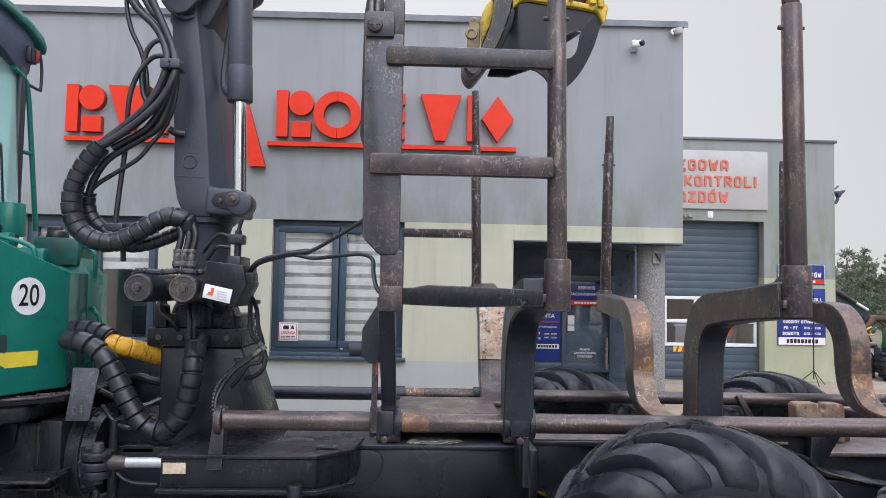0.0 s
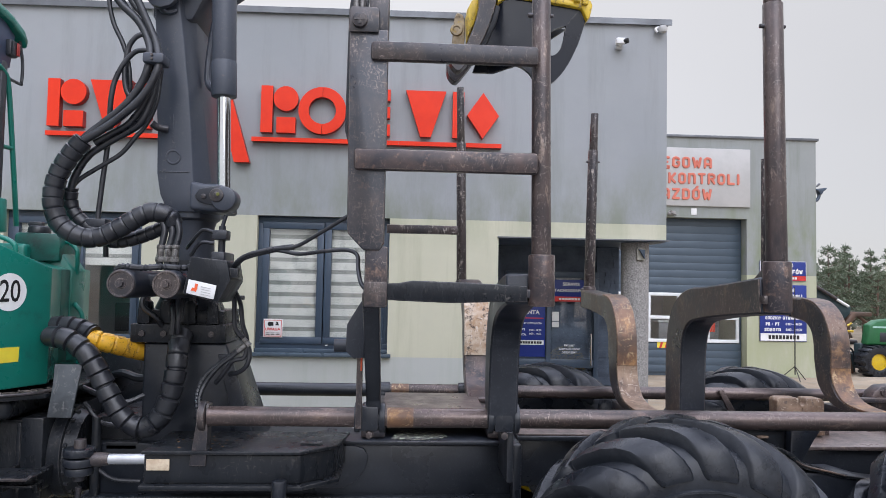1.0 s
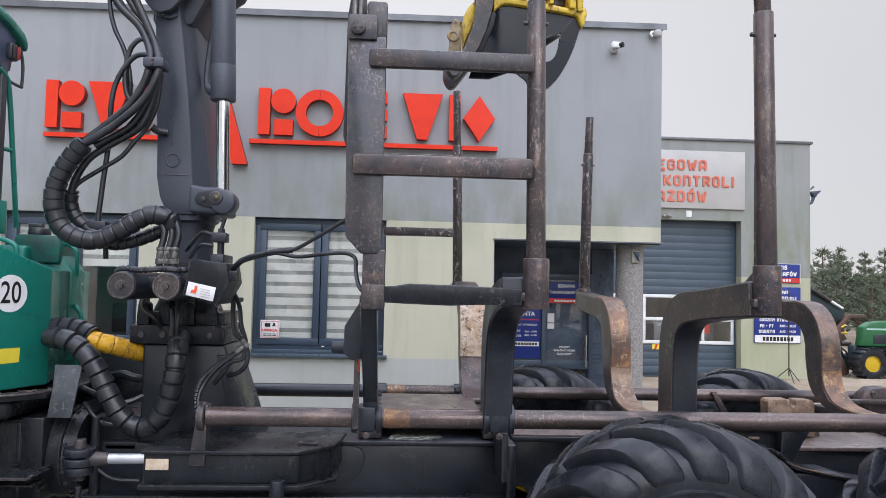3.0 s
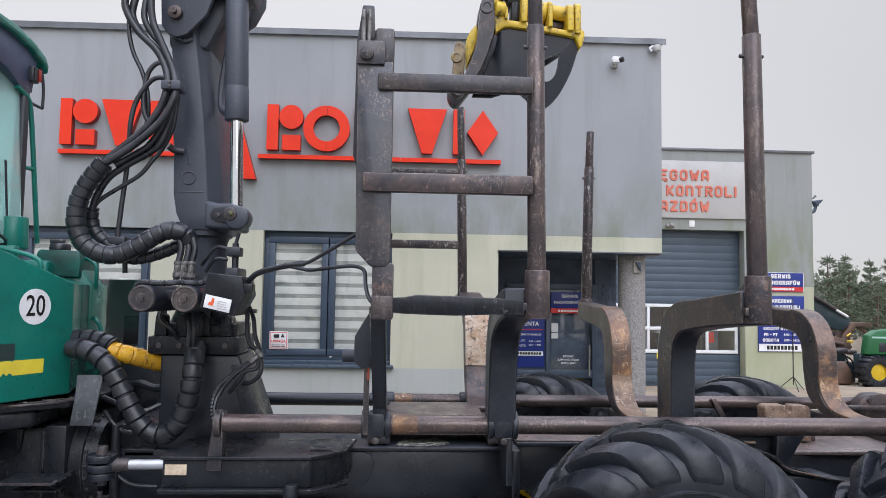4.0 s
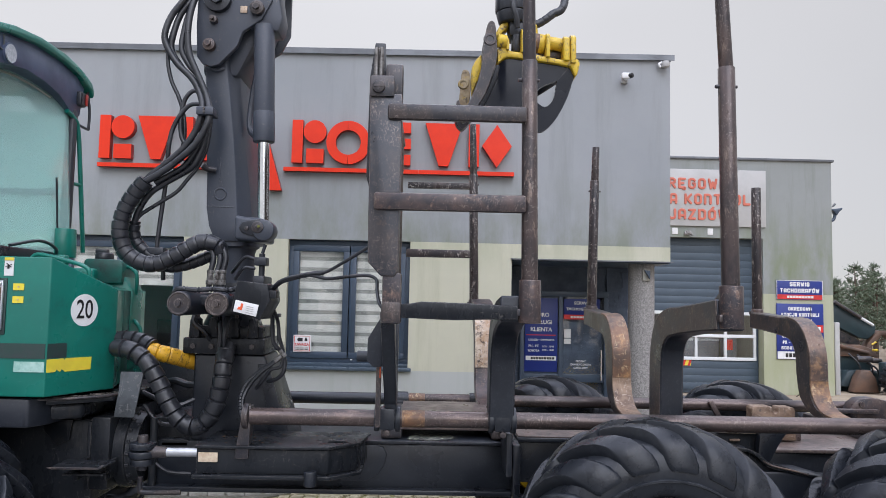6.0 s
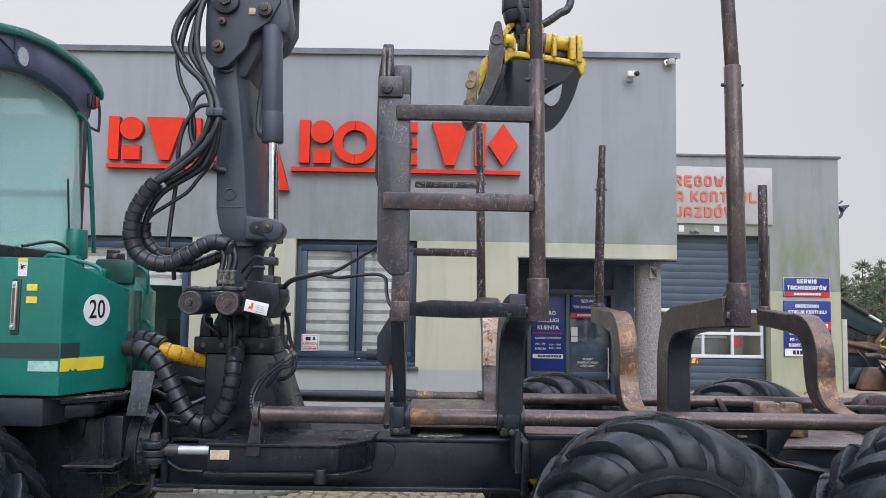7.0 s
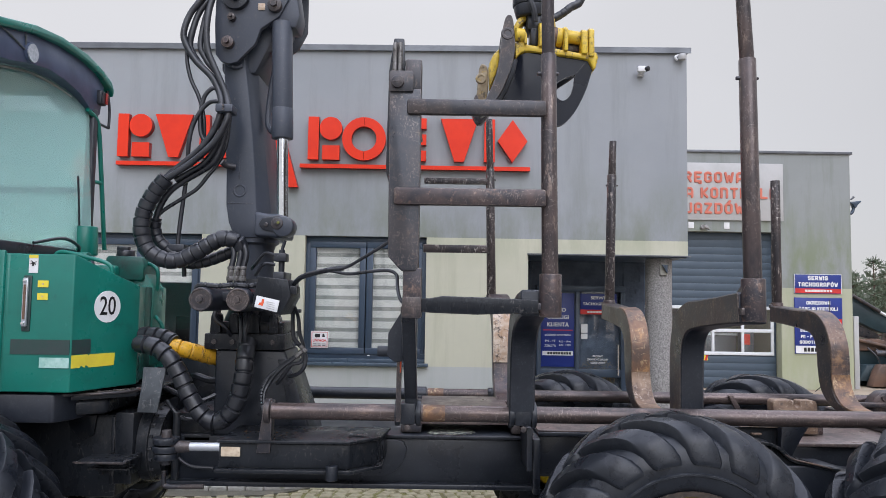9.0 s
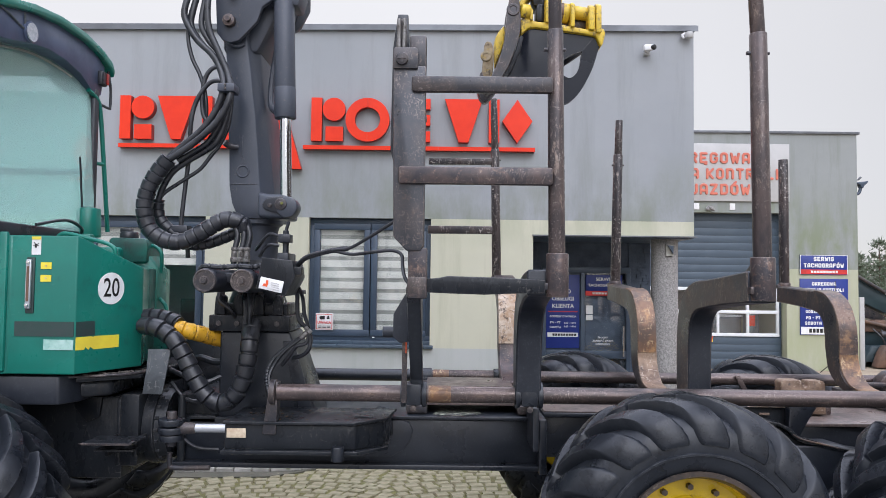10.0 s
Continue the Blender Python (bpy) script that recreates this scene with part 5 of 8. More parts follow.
def bunk(x, tops, leans=(0.0, 0.0), tip_lean=None, face=M_STEELRUST, foot=M_RUSTARM):
    b = part("bunk", box(x - 0.06, x + 0.06, 4.10, 5.16, 1.052, 1.112, 0.012), M_STEEL2, forwarder, "steel bunk carrying two stakes")
    bunk_arms(b, x, 1.20, face, foot)
    for (y, z0, joint, top), ln in zip(tops, leans):
        stake(b, x, y, z0, joint, top, ln, mat=M_STAKEFAR if y > CY else M_STAKE, tip_lean=tip_lean if y < CY else None)
    return b


bunk(1.43, ((3.29, 1.722, 2.865, 3.62), (5.95, 1.735, 2.81, 3.085)), (0.012, -0.02), 0.055, M_RUSTARM, M_FOOT)
bunk(2.76, ((3.29, 1.722, 2.30, 2.30), (5.95, 1.735, 2.785, 2.785)), (0.0, 0.0))
bunk(3.95, ((3.29, 1.722, 2.30, 2.30), (5.95, 1.735, 2.785, 2.785)), (0.0, 0.0))

# ---- sliding headboard with its ladder sides ----
GX = 0.0
gate = thing("headboard", (0.2, CY, 1.2), "sliding steel headboard with ladder sides and grooved planks on the rails", "headboard")
XP = GX + 0.555
part("cross_bar", many(box(XP - 0.06, XP + 0.06, 4.25, 5.29, 1.060, 1.108, 0.01), box(GX - 0.115, GX + 0.0, 4.25, 5.29, 1.060, 1.108, 0.01)), M_STEEL2, gate)
w = 0.060
part("arm", band_bar([(3.83, 1.21), (3.83, 1.30), (3.825, 1.45), (3.79, 1.60), (3.67, 1.715), (3.48, 1.768), (3.30, 1.79)], [0.10, 0.13, 0.16, 0.17, 0.14, 0.12, 0.11], XP - 0.118, XP + 0.006), M_BLACK2, gate, "bent black arm clamped to the rail")
fa = part("arm", band_bar([(5.02, 1.125), (5.20, 1.15), (5.34, 1.25), (5.41, 1.42), (5.46, 1.60), (5.60, 1.71), (5.78, 1.765), (5.94, 1.79)], [0.03, 0.06, 0.10, 0.15, 0.17, 0.14, 0.12, 0.11], XP - 0.085, XP + 0.072), M_STEEL, gate)
part("rubbed_face", band_bar([(5.318, 1.36), (5.333, 1.48), (5.365, 1.61), (5.43, 1.72)], [0.016] * 4, XP - 0.0855, XP + 0.0725, 0.002), M_BARE, fa, "inner face scraped to bare metal")
part("base_plate", prism([(4.30, 1.10), (5.16, 1.125), (5.16, 1.145), (4.30, 1.118)], "x", GX - 0.02, XP - 0.03, 0.004), M_DECK, gate, "brown steel base plate with fallen leaves")
stake(gate, XP + 0.007, 3.29, 1.728, 2.87, 3.62, 0.012, 0.036)
stake(gate, GX + 0.497, 5.95, 1.76, 2.84, 3.245, 0.02, 0.036, M_STAKEFAR)
for xa, xb in ((GX - 0.122, GX + 0.006), (GX + 0.440, GX + 0.574)):
    for y, z in ((3.83, RZ), (5.41, 1.122)):
        cl = part("clamp", rod((xa, y, z), (xb, y, z), 0.053, None, 20, 0.006), M_BLACK, gate, "black clamp round the rail")
        part("saddle", box(xa + 0.026, xb - 0.026, y - 0.058, y + 0.058, z - 0.05, z + 0.056 * (y < 4), 0.012), M_BLACK, cl)
        part("clamp_bolt", rod(((xa + xb) / 2, y - 0.066, z - 0.062), ((xa + xb) / 2, y - 0.03, z - 0.062), 0.016, None, 6, 0.002), M_STEEL2, cl)
        for xx in (xa + 0.012, xb - 0.012):
            part("flange", rod((xx - 0.012, y, z), (xx + 0.012, y, z), 0.064 if y < 4 else 0.05, None, 12, 0.004), M_BLACK, cl)
# near side post: plate, cap and lower post
post = part("post", many(prism([(GX - 0.141, 2.70), (GX - 0.132, 1.975), (GX - 0.075, 1.915), (GX - 0.015, 1.915), (GX - 0.002, 1.945), (GX - 0.002, 2.70)], "y", 3.255, 3.325, 0.008)), M_PLATE, gate, "wide scratched steel side post")
part("post_back", box(GX - 0.073, GX - 0.002, 3.262, 3.36, 2.69, 2.834, 0.010), M_PLATE, post)
part("post_cap", prism([(GX - 0.142, 2.685), (GX - 0.036, 2.685), (GX - 0.036, 2.765), (GX - 0.046, 2.775), (GX - 0.132, 2.775), (GX - 0.142, 2.765)], "y", 3.243, 3.254, 0.003), M_PLATE, post)
part("pivot_bolt", many(rod((GX - 0.104, 3.222, 2.722), (GX - 0.104, 3.246, 2.722), 0.027, None, 20, 0.005), box(GX - 0.121, GX - 0.087, 3.2185, 3.2225, 2.7185, 2.7255), box(GX - 0.1075, GX - 0.1005, 3.2188, 3.2222, 2.705, 2.739)), M_STEEL2, post)
part("swing_link", prism([(GX - 0.155, 2.35), (GX - 0.14, 2.30), (GX - 0.13, 2.72), (GX - 0.078, 2.80), (GX - 0.085, 2.95), (GX - 0.13, 2.95), (GX - 0.15, 2.80)], "y", 3.335, 3.36, 0.006), M_BLACK, post)
for x in (GX - 0.122, GX - 0.100):
    part("link_rod", rod((x, 3.31, 2.74), (x, 3.31, 2.92), 0.009, None, 12), M_ZINC, post, "bright thin guide rod")
part("rod_guard", prism([(GX - 0.136, 2.77), (GX - 0.086, 2.77), (GX - 0.090, 2.90), (GX - 0.098, 2.925), (GX - 0.122, 2.925), (GX - 0.132, 2.90)], "y", 3.325, 3.334, 0.003), M_STEEL2, post)
part("lower_post", box(GX - 0.068, GX + 0.012, 3.265, 3.345, 1.73, 1.93, 0.008), M_STEEL, post)
part("corner_block", box(GX - 0.07, GX + 0.014, 3.262, 3.348, 1.715, 1.81, 0.012), M_STEEL2, post)
legA = part("leg", prism([(3.30, 1.735), (3.42, 1.735), (3.89, 1.30), (3.88, 1.24), (3.79, 1.24), (3.78, 1.31)], "x", GX - 0.074, GX - 0.014, 0.006), M_BLACK, gate, "black sloping leg")
part("gusset", prism([(GX - 0.09, 1.735), (GX - 0.112, 1.70), (GX - 0.150, 1.635), (GX - 0.152, 1.53), (GX - 0.12, 1.50), (GX - 0.075, 1.505)], "y", 3.62, 3.65, 0.004), M_BLACK2, legA)
strip = part("leg_strip", box(GX - 0.112, GX - 0.088, 3.70, 3.73, 1.21, 1.52, 0.004), M_STEEL2, legA)
part("reflector", box(GX - 0.096, GX - 0.089, 3.694, 3.699, 1.445, 1.50), M_ORANGEINK, strip, "small orange reflector")
part("ram_end", rod((GX - 0.205, 3.7, 1.545), (GX - 0.10, 3.7, 1.545), 0.026, None, 16, 0.004), M_BLACK2, legA)
# rungs
part("rung", box(GX - 0.062, XP - 0.02, 3.235, 3.275, 2.585, 2.655, 0.014), M_STEEL2, gate)
part("rung", box(GX - 0.112, XP - 0.02, 3.230, 3.272, 2.195, 2.270, 0.012), M_STEEL, gate)
part("rung", prism([(GX + 0.01, 1.742), (GX + 0.12, 1.738), (GX + 0.25, 1.735), (GX + 0.40, 1.742), (XP - 0.045, 1.745), (XP - 0.045, 1.800), (GX + 0.30, 1.808), (GX + 0.10, 1.812), (GX + 0.05, 1.802), (GX + 0.01, 1.800)], "y", 3.27, 3.33, 0.006), M_GRIME, gate, "bent dark lower rung")
for z0, z1, xa in ((2.165, 2.228, GX - 0.05), (2.715, 2.765, GX - 0.05)):
    part("rung", box(xa, GX + 0.47, 5.93, 5.97, z0, z1, 0.006), M_STAKEFAR, gate)
# grooved planks across the machine
px = GX - 0.072
part("frame_strip", box(px - 0.006, px + 0.032, 4.30, 4.35, 1.765, 2.835, 0.004), M_STEEL2, gate)
part("top_rail", box(px - 0.008, px + 0.030, 3.36, 4.96, 2.835, 2.86, 0.004), M_STEEL2, gate)
part("bottom_rail", box(px - 0.008, px + 0.030, 3.36, 4.96, 1.735, 1.765, 0.004), M_STEEL2, gate)
ya = 3.362
while ya < 4.93:
    if not 4.26 < ya < 4.355:
        part("slat", box(px, px + 0.022, ya, ya + 0.028, 1.766, 2.834, 0.004, 1), M_WOODPLANK, gate)
    ya += 0.036
for y in (3.86, 4.30, 4.84):
    part("panel_leg", box(px - 0.004, px + 0.020, y, y + 0.09, 1.19, 1.734, 0.005), M_BLACK, gate)

# ---- steering joint and cylinder box ----
jb = part("cylinder_box", prism([(-0.985, 3.82), (-0.345, 3.82), (-0.215, 3.95), (-0.18, 4.22), (-0.985, 4.22)], "z", 0.955, 1.078, 0.008), M_GRIME, forwarder, "black steering cylinder housing")
part("box_top", prism([(-0.99, 3.80), (-0.34, 3.80), (-0.20, 3.94), (-0.165, 4.22), (-0.99, 4.22)], "z", 1.079, 1.094, 0.004), M_GRIME, jb)
part("bottom_lip", prism([(-0.995, 3.79), (-0.33, 3.79), (-0.19, 3.93), (-0.19, 4.2), (-0.995, 4.2)], "z", 0.936, 0.9545, 0.004), M_GRIME, jb)
part("weld_plate", prism([(-0.6, 0.84), (-0.19, 0.84), (-0.13, 0.87), (-0.09, 0.925), (-0.075, 0.98), (-0.095, 1.02), (-0.14, 1.034), (-0.6, 1.034)], "y", 4.196, 4.2165, 0.004), M_BLACK, jb)
part("label_plate", box(-0.972, -0.878, 3.811, 3.819, 1.012, 1.058, 0.002), M_OLDSTICKER, jb, "dirty paper label")
part("tag_plate", box(-0.36, -0.27, 3.93, 3.985, 1.0945, 1.104, 0.002), M_BLACK, jb)
part("bolt", rod((-0.42, 3.77, 0.915), (-0.42, 3.77, 0.985), 0.03, None, 20, 0.004), M_BLACK, jb)
part("rod_end", rod((-1.22, 3.85, 1.047), (-1.135, 3.85, 1.049), 0.034, 0.025, 20, 0.003), M_STEEL2, forwarder)
part("steering_rod", rod((-1.14, 3.85, 1.049), (-0.98, 3.85, 1.050), 0.0215, None, 20), M_ALU, forwarder, "bright steering cylinder rod")
for z in (0.985, 1.022, 1.062):
    part("rod_eye", rod((-1.255, 3.85, z), (-1.255, 3.85, z + 0.033), 0.064 - 0.008 * (z < 1.0), None, 20, 0.006), M_BLACK, forwarder)
part("eye_pin", rod((-1.255, 3.85, 0.96), (-1.255, 3.85, 1.13), 0.024, None, 14, 0.004), M_STEEL2, forwarder)
ring = part("slew_ring", lathe([(0.0, -1.52), (0.20, -1.52), (0.215, -1.51), (0.215, -1.455), (0.20, -1.45), (0.185, -1.40), (0.0, -1.40)], (0, CY - 0.30, 0.98), "x", 48), M_GRIME, forwarder, "bolted pivot ring of the frame joint")
for i in range(20):
    a = 2 * math.pi * i / 20
    part("bolt", rod((-1.45, CY - 0.30 + 0.198 * math.cos(a), 0.98 + 0.198 * math.sin(a)), (-1.432, CY - 0.30 + 0.198 * math.cos(a), 0.98 + 0.198 * math.sin(a)), 0.010, None, 6), M_GRIME, ring)
part("joint_block", many(box(-1.40, -1.15, 4.30, 5.05, 0.78, 1.15, 0.03), box(-1.36, -1.15, 4.24, 4.30, 0.84, 0.92, 0.012), box(-1.30, -1.15, 4.22, 4.30, 1.0, 1.04, 0.008), rod((-1.33, 4.20, 0.80), (-1.33, 4.20, 1.16), 0.022, None, 12, 0.003)), M_GRIME, forwarder)
for pts, r in (([(-1.40, 4.22, 1.22), (-1.33, 4.20, 1.15), (-1.27, 4.21, 1.12), (-1.20, 4.24, 1.13)], 0.011), ([(-1.43, 4.26, 1.10), (-1.36, 4.21, 0.97), (-1.26, 4.20, 0.88), (-1.13, 4.22, 0.86)], 0.010), ([(-1.41, 4.22, 1.29), (-1.31, 4.21, 1.25), (-1.22, 4.23, 1.22), (-1.14, 4.26, 1.25)], 0.013)):
    part("joint_hose", tube(pts, r, 8), M_HOSE, forwarder, "black hose through the frame joint")
part("skid_pipe", tube([(-1.305, 3.97, 0.90), (-1.305, 3.97, 0.845), (-1.28, 3.97, 0.823), (-1.10, 3.97, 0.825)], 0.013, 10), M_STEEL2, forwarder)

# ---- front unit ----
shell = prism([(-3.9, 3.77), (-2.05, 3.77), (-2.04, 3.78), (-1.716, 3.78), (-1.546, 4.163), (-1.61, 4.38), (-1.68, 4.90), (-3.9, 5.10)], "z", 1.312, 1.992, 0.0)
for v in shell.verts:                       # the top falls away towards the rear corner
    if v.co.z > 1.9 and v.co.x > -1.7:
        v.co.z -= 0.15 * min(1.0, max(0.0, v.co.y - 3.78) / 0.38)
bmesh.ops.triangulate(shell, faces=[f for f in shell.faces if f.normal.z > 0.5])
hood = part("engine_body", soften(shell, 0.014, 3, 28), M_GREEN, forwarder, "green painted rear body panel")
part("rear_box", many(box(-2.6, -1.80, 4.42, 4.88, 1.84, 1.965, 0.02, 3), prism([(-1.75, 1.36), (-1.612, 1.38), (-1.602, 1.838), (-1.676, 1.945), (-1.75, 1.955)], "y", 4.50, 4.66, 0.010)), M_GREEN, hood)
# a dark green strip stands in for the shade on the box's face
part("body_gap", box(-1.66, -1.612, 4.40, 4.495, 1.38, 1.84, 0.004), M_GREEN_WORN_SHADE, hood, "green face behind the body panel, darkened for its shade")
part("tank_box", prism([(-1.885, 1.88), (-1.660, 1.88), (-1.656, 1.985), (-1.672, 2.020), (-1.870, 2.024), (-1.885, 2.01)], "y", 4.47, 4.72, 0.010), M_GREEN_WORN_SHADE, hood, "grimy dark green filler box")
part("side_panel", box(-3.0, -2.047, 3.752, 3.78, 1.324, 2.007, 0.012), M_GREEN, hood)
part("lid_rim", box(-2.5, -1.93, 4.34, 4.40, 1.965, 2.035, 0.012), M_GREEN, hood)
part("filler_neck", rod((-2.072, 4.6, 2.03), (-2.072, 4.6, 2.205), 0.075, 0.068, 20, 0.008), M_GREEN, hood)
part("filler_cap", many(rod((-1.80, 4.55, 2.020), (-1.80, 4.55, 2.062), 0.056, 0.050, 14, 0.008), box(-1.845, -1.775, 4.52, 4.56, 2.058, 2.082, 0.006)), M_HOSE, hood)
for pts in ([(-1.935, 4.0, 1.975), (-1.926, 4.0, 2.003), (-1.90, 4.0, 2.015), (-1.852, 4.0, 2.009), (-1.77, 4.0, 1.990), (-1.69, 4.0, 1.970), (-1.648, 4.0, 1.951), (-1.632, 4.0, 1.928), (-1.634, 4.01, 1.87)], [(-1.695, 4.55, 1.930), (-1.672, 4.54, 1.972), (-1.640, 4.53, 1.978), (-1.600, 4.52, 1.950), (-1.590, 4.52, 1.91), (-1.602, 4.55, 1.82)], [(-1.61, 4.56, 1.665), (-1.575, 4.5, 1.655), (-1.550, 4.5, 1.622), (-1.544, 4.5, 1.57), (-1.555, 4.5, 1.48), (-1.61, 4.56, 1.46)]):
    part("grab_rail", tube(pts, 0.011, 10), M_GREEN, hood, "green tubular grab rail")
# decals on the body: parts lie in the slanted corner face
ang = math.degrees(math.atan2(0.914, 0.407))


def on_corner(s, z, out=0.003):
    """A place on the slanted rear corner of the body: s metres from its near edge."""
    d = Vector((0.407, 0.914, 0)).normalized()
    nrm = Vector((d.y, -d.x, 0))
    return Vector((-1.716, 3.78, z)) + d * s + nrm * out


def corner_box(s0, s1, z0, z1, out=0.0012):
    bm = bmesh.new()
    v = [bm.verts.new(on_corner(s, z, o)) for o in (0.0002, out) for s, z in ((s0, z0), (s1, z0), (s1, z1), (s0, z1))]
    for f in ((3, 2, 1, 0), (4, 5, 6, 7), (0, 1, 5, 4), (1, 2, 6, 5), (2, 3, 7, 6), (3, 0, 4, 7)):
        bm.faces.new([v[i] for i in f])
    bmesh.ops.recalc_face_normals(bm, faces=bm.faces)
    return bm


def corner_disc(s, z, r, out):
    p = on_corner(s, z, 0.0002)
    return rod(p, on_corner(s, z, out), r, None, 40)


sp = part("speed_disc", corner_disc(0.207, 1.732, 0.082, 0.002), M_LIFTEDWHITE, hood, "round white plate with the number 20")
part("number", letters("20", 0.136, on_corner(0.207, 1.732, 0.0035), 0.0006, facing=ang, bold=0.0008, width=0.76), M_INK, sp, smooth=0)
torn = prism([(0.005, 1.430), (0.055, 1.429), (0.062, 1.442), (0.074, 1.433), (0.082, 1.428), (0.090, 1.440), (0.102, 1.435), (0.110, 1.427), (0.264, 1.428), (0.267, 1.492), (0.112, 1.494), (0.106, 1.486), (0.098, 1.494), (0.005, 1.493)], "y", 0.0002, 0.0012)
for v in torn.verts:                        # laid on the slanted corner face
    v.co = on_corner(v.co.x, v.co.z, v.co.y)
bmesh.ops.recalc_face_normals(torn, faces=torn.faces)
part("yellow_stripe", torn, M_YSTRIPE, hood, "torn yellow reflective stripe")
part("grey_stripe", corner_box(0.005, 0.115, 1.497, 1.569), M_GREYBAND, hood)
part("grey_stripe", box(-2.011, -1.721, 3.776, 3.7795, 1.497, 1.569), M_GREYBAND, hood, "faded grey decal band")
part("white_decal", box(-1.866, -1.721, 3.776, 3.7795, 1.432, 1.482), M_FADED, hood)
for z in (1.826, 1.764):
    part("small_sticker", box(-1.892, -1.840, 3.776, 3.7795, z, z + 0.033), M_YSTRIPE, hood)
    part("sticker_mark", box(-1.870, -1.862, 3.774, 3.7755, z + 0.013, z + 0.020), M_OLDSTICKER, hood)
part("warning_sticker", box(-1.940, -1.895, 3.776, 3.7795, 1.896, 1.985), M_WHITE, hood)
part("sticker_head", box(-1.940, -1.895, 3.774, 3.7755, 1.970, 1.985), M_YSTRIPE, hood)
part("sticker_mark", many(prism([(-1.934, 1.938), (-1.904, 1.950), (-1.904, 1.953), (-1.934, 1.941)], "y", 3.774, 3.7755), prism([(-1.930, 1.955), (-1.906, 1.936), (-1.904, 1.939), (-1.928, 1.958)], "y", 3.7725, 3.7738), box(-1.925, -1.915, 3.774, 3.7755, 1.930, 1.948)), M_INK, hood)
gg = part("level_gauge", box(-1.961, -1.920, 3.772, 3.782, 1.609, 1.883, 0.004), M_GREYBAND, hood, "sight gauge with chrome clamps")
part("gauge_body", box(-1.955, -1.930, 3.756, 3.771, 1.632, 1.872, 0.004), M_ALU, gg)
part("gauge_slot", box(-1.948, -1.937, 3.7525, 3.7555, 1.668, 1.838), M_FARRUST, gg)
for z in (1.648, 1.856):
    part("gauge_bolt", rod((-1.9425, 3.756, z), (-1.9425, 3.746, z), 0.009, None, 6, 0.001), M_CHROME, gg)
part("lower_deck", many(prism([(-3.9, 3.80), (-1.80, 3.80), (-1.745, 3.92), (-1.745, 4.9), (-3.9, 5.1)], "z", 1.160, 1.300, 0.012)), M_BLACK2, forwarder, "dirty black front frame deck")
part("dirt_pan", many(prism([(-1.744, 3.86), (-1.50, 4.06), (-1.47, 4.25), (-1.47, 4.9), (-1.744, 4.9)], "z", 1.262, 1.286, 0.006), prism([(-1.744, 3.90), (-1.62, 3.99), (-1.60, 4.9), (-1.744, 4.9)], "z", 1.18, 1.2615, 0.02)), M_GRIME, forwarder, "dirty pan under the engine body")
part("pan_lip", tube([(-1.80, 3.845, 1.290), (-1.66, 3.92, 1.290), (-1.52, 4.04, 1.292), (-1.475, 4.20, 1.296)], 0.007, 8), M_STEEL2, forwarder)
part("front_frame", many(box(-3.9, -1.615, 4.12, 5.2, 0.72, 1.159, 0.02), box(-1.615, -1.515, 4.08, 5.1, 0.80, 1.175, 0.012)), M_GRIME, forwarder, "oily black front frame")
part("frame_gusset", prism([(-1.92, 1.155), (-1.72, 1.155), (-1.735, 1.05), (-1.80, 1.02)], "y", 4.10, 4.121, 0.004), M_GRIME, forwarder)
part("frame_edge", box(-1.635, -1.615, 4.085, 4.12, 0.80, 1.15, 0.004), M_GRIME, forwarder)
tread = part("step_tread", box(-1.675, -1.43, 3.80, 3.97, 0.972, 0.980, 0.002), M_GRIME, forwarder, "thin black step plate")
part("tread_rim", many(prism([(-1.69, 0.978), (-1.67, 0.970), (-1.44, 0.970), (-1.415, 0.992), (-1.425, 0.996), (-1.445, 0.980), (-1.67, 0.980)], "y", 3.792, 3.80, 0.001)), M_STEEL2, tread)
part("step_tread", box(-1.645, -1.45, 3.86, 3.97, 0.925, 0.933, 0.002), M_GRIME, forwarder, "thin black step plate")
for x in (-1.63, -1.49):
    part("step_hanger", box(x, x + 0.02, 3.95, 4.09, 0.88, 0.97, 0.003), M_GRIME, forwarder)
rl = random.Random(17)
litter = bmesh.new()
for _ in range(260):                        # needles and crumbs of dirt on the pan
    f_ = rl.random()
    x, y = -1.80 + 0.33 * f_, 3.865 + 0.30 * f_ * f_ + abs(rl.gauss(0, 0.03))
    a, n_, w_ = rl.uniform(0, 3.14), rl.uniform(0.004, 0.020), rl.uniform(0.002, 0.005)
    c, e = math.cos(a), math.sin(a)
    z = 1.289 + rl.uniform(0.0, 0.012)
    litter.faces.new([litter.verts.new((x + p * c * n_ - q * e * w_, y + p * e * n_ + q * c * w_, z + rl.uniform(-0.003, 0.004))) for p, q in ((-1, -1), (1, -1), (1, 1), (-1, 1))])
solid("needle_litter", litter, M_GUTTER0, "pine needles and crumbs of dirt on the front deck", "litter", "stuff", smooth=0)
part("frame_web", box(-2.0, -1.12, 4.92, 5.0, 0.80, 1.40, 0.01), M_BLACK, forwarder)
part("pipe", tube([(-1.42, 4.5, 1.30), (-1.32, 4.45, 1.33), (-1.22, 4.42, 1.31), (-1.12, 4.4, 1.33)], 0.02, 8), M_HOSE, forwarder)
part("mud_flap", prism([(-1.49, 1.18), (-1.385, 1.18), (-1.36, 1.33), (-1.345, 1.415), (-1.465, 1.415), (-1.47, 1.32)], "y", 4.05, 4.065, 0.003), M_RUBFLAP, forwarder, "scuffed hanging rubber flap")

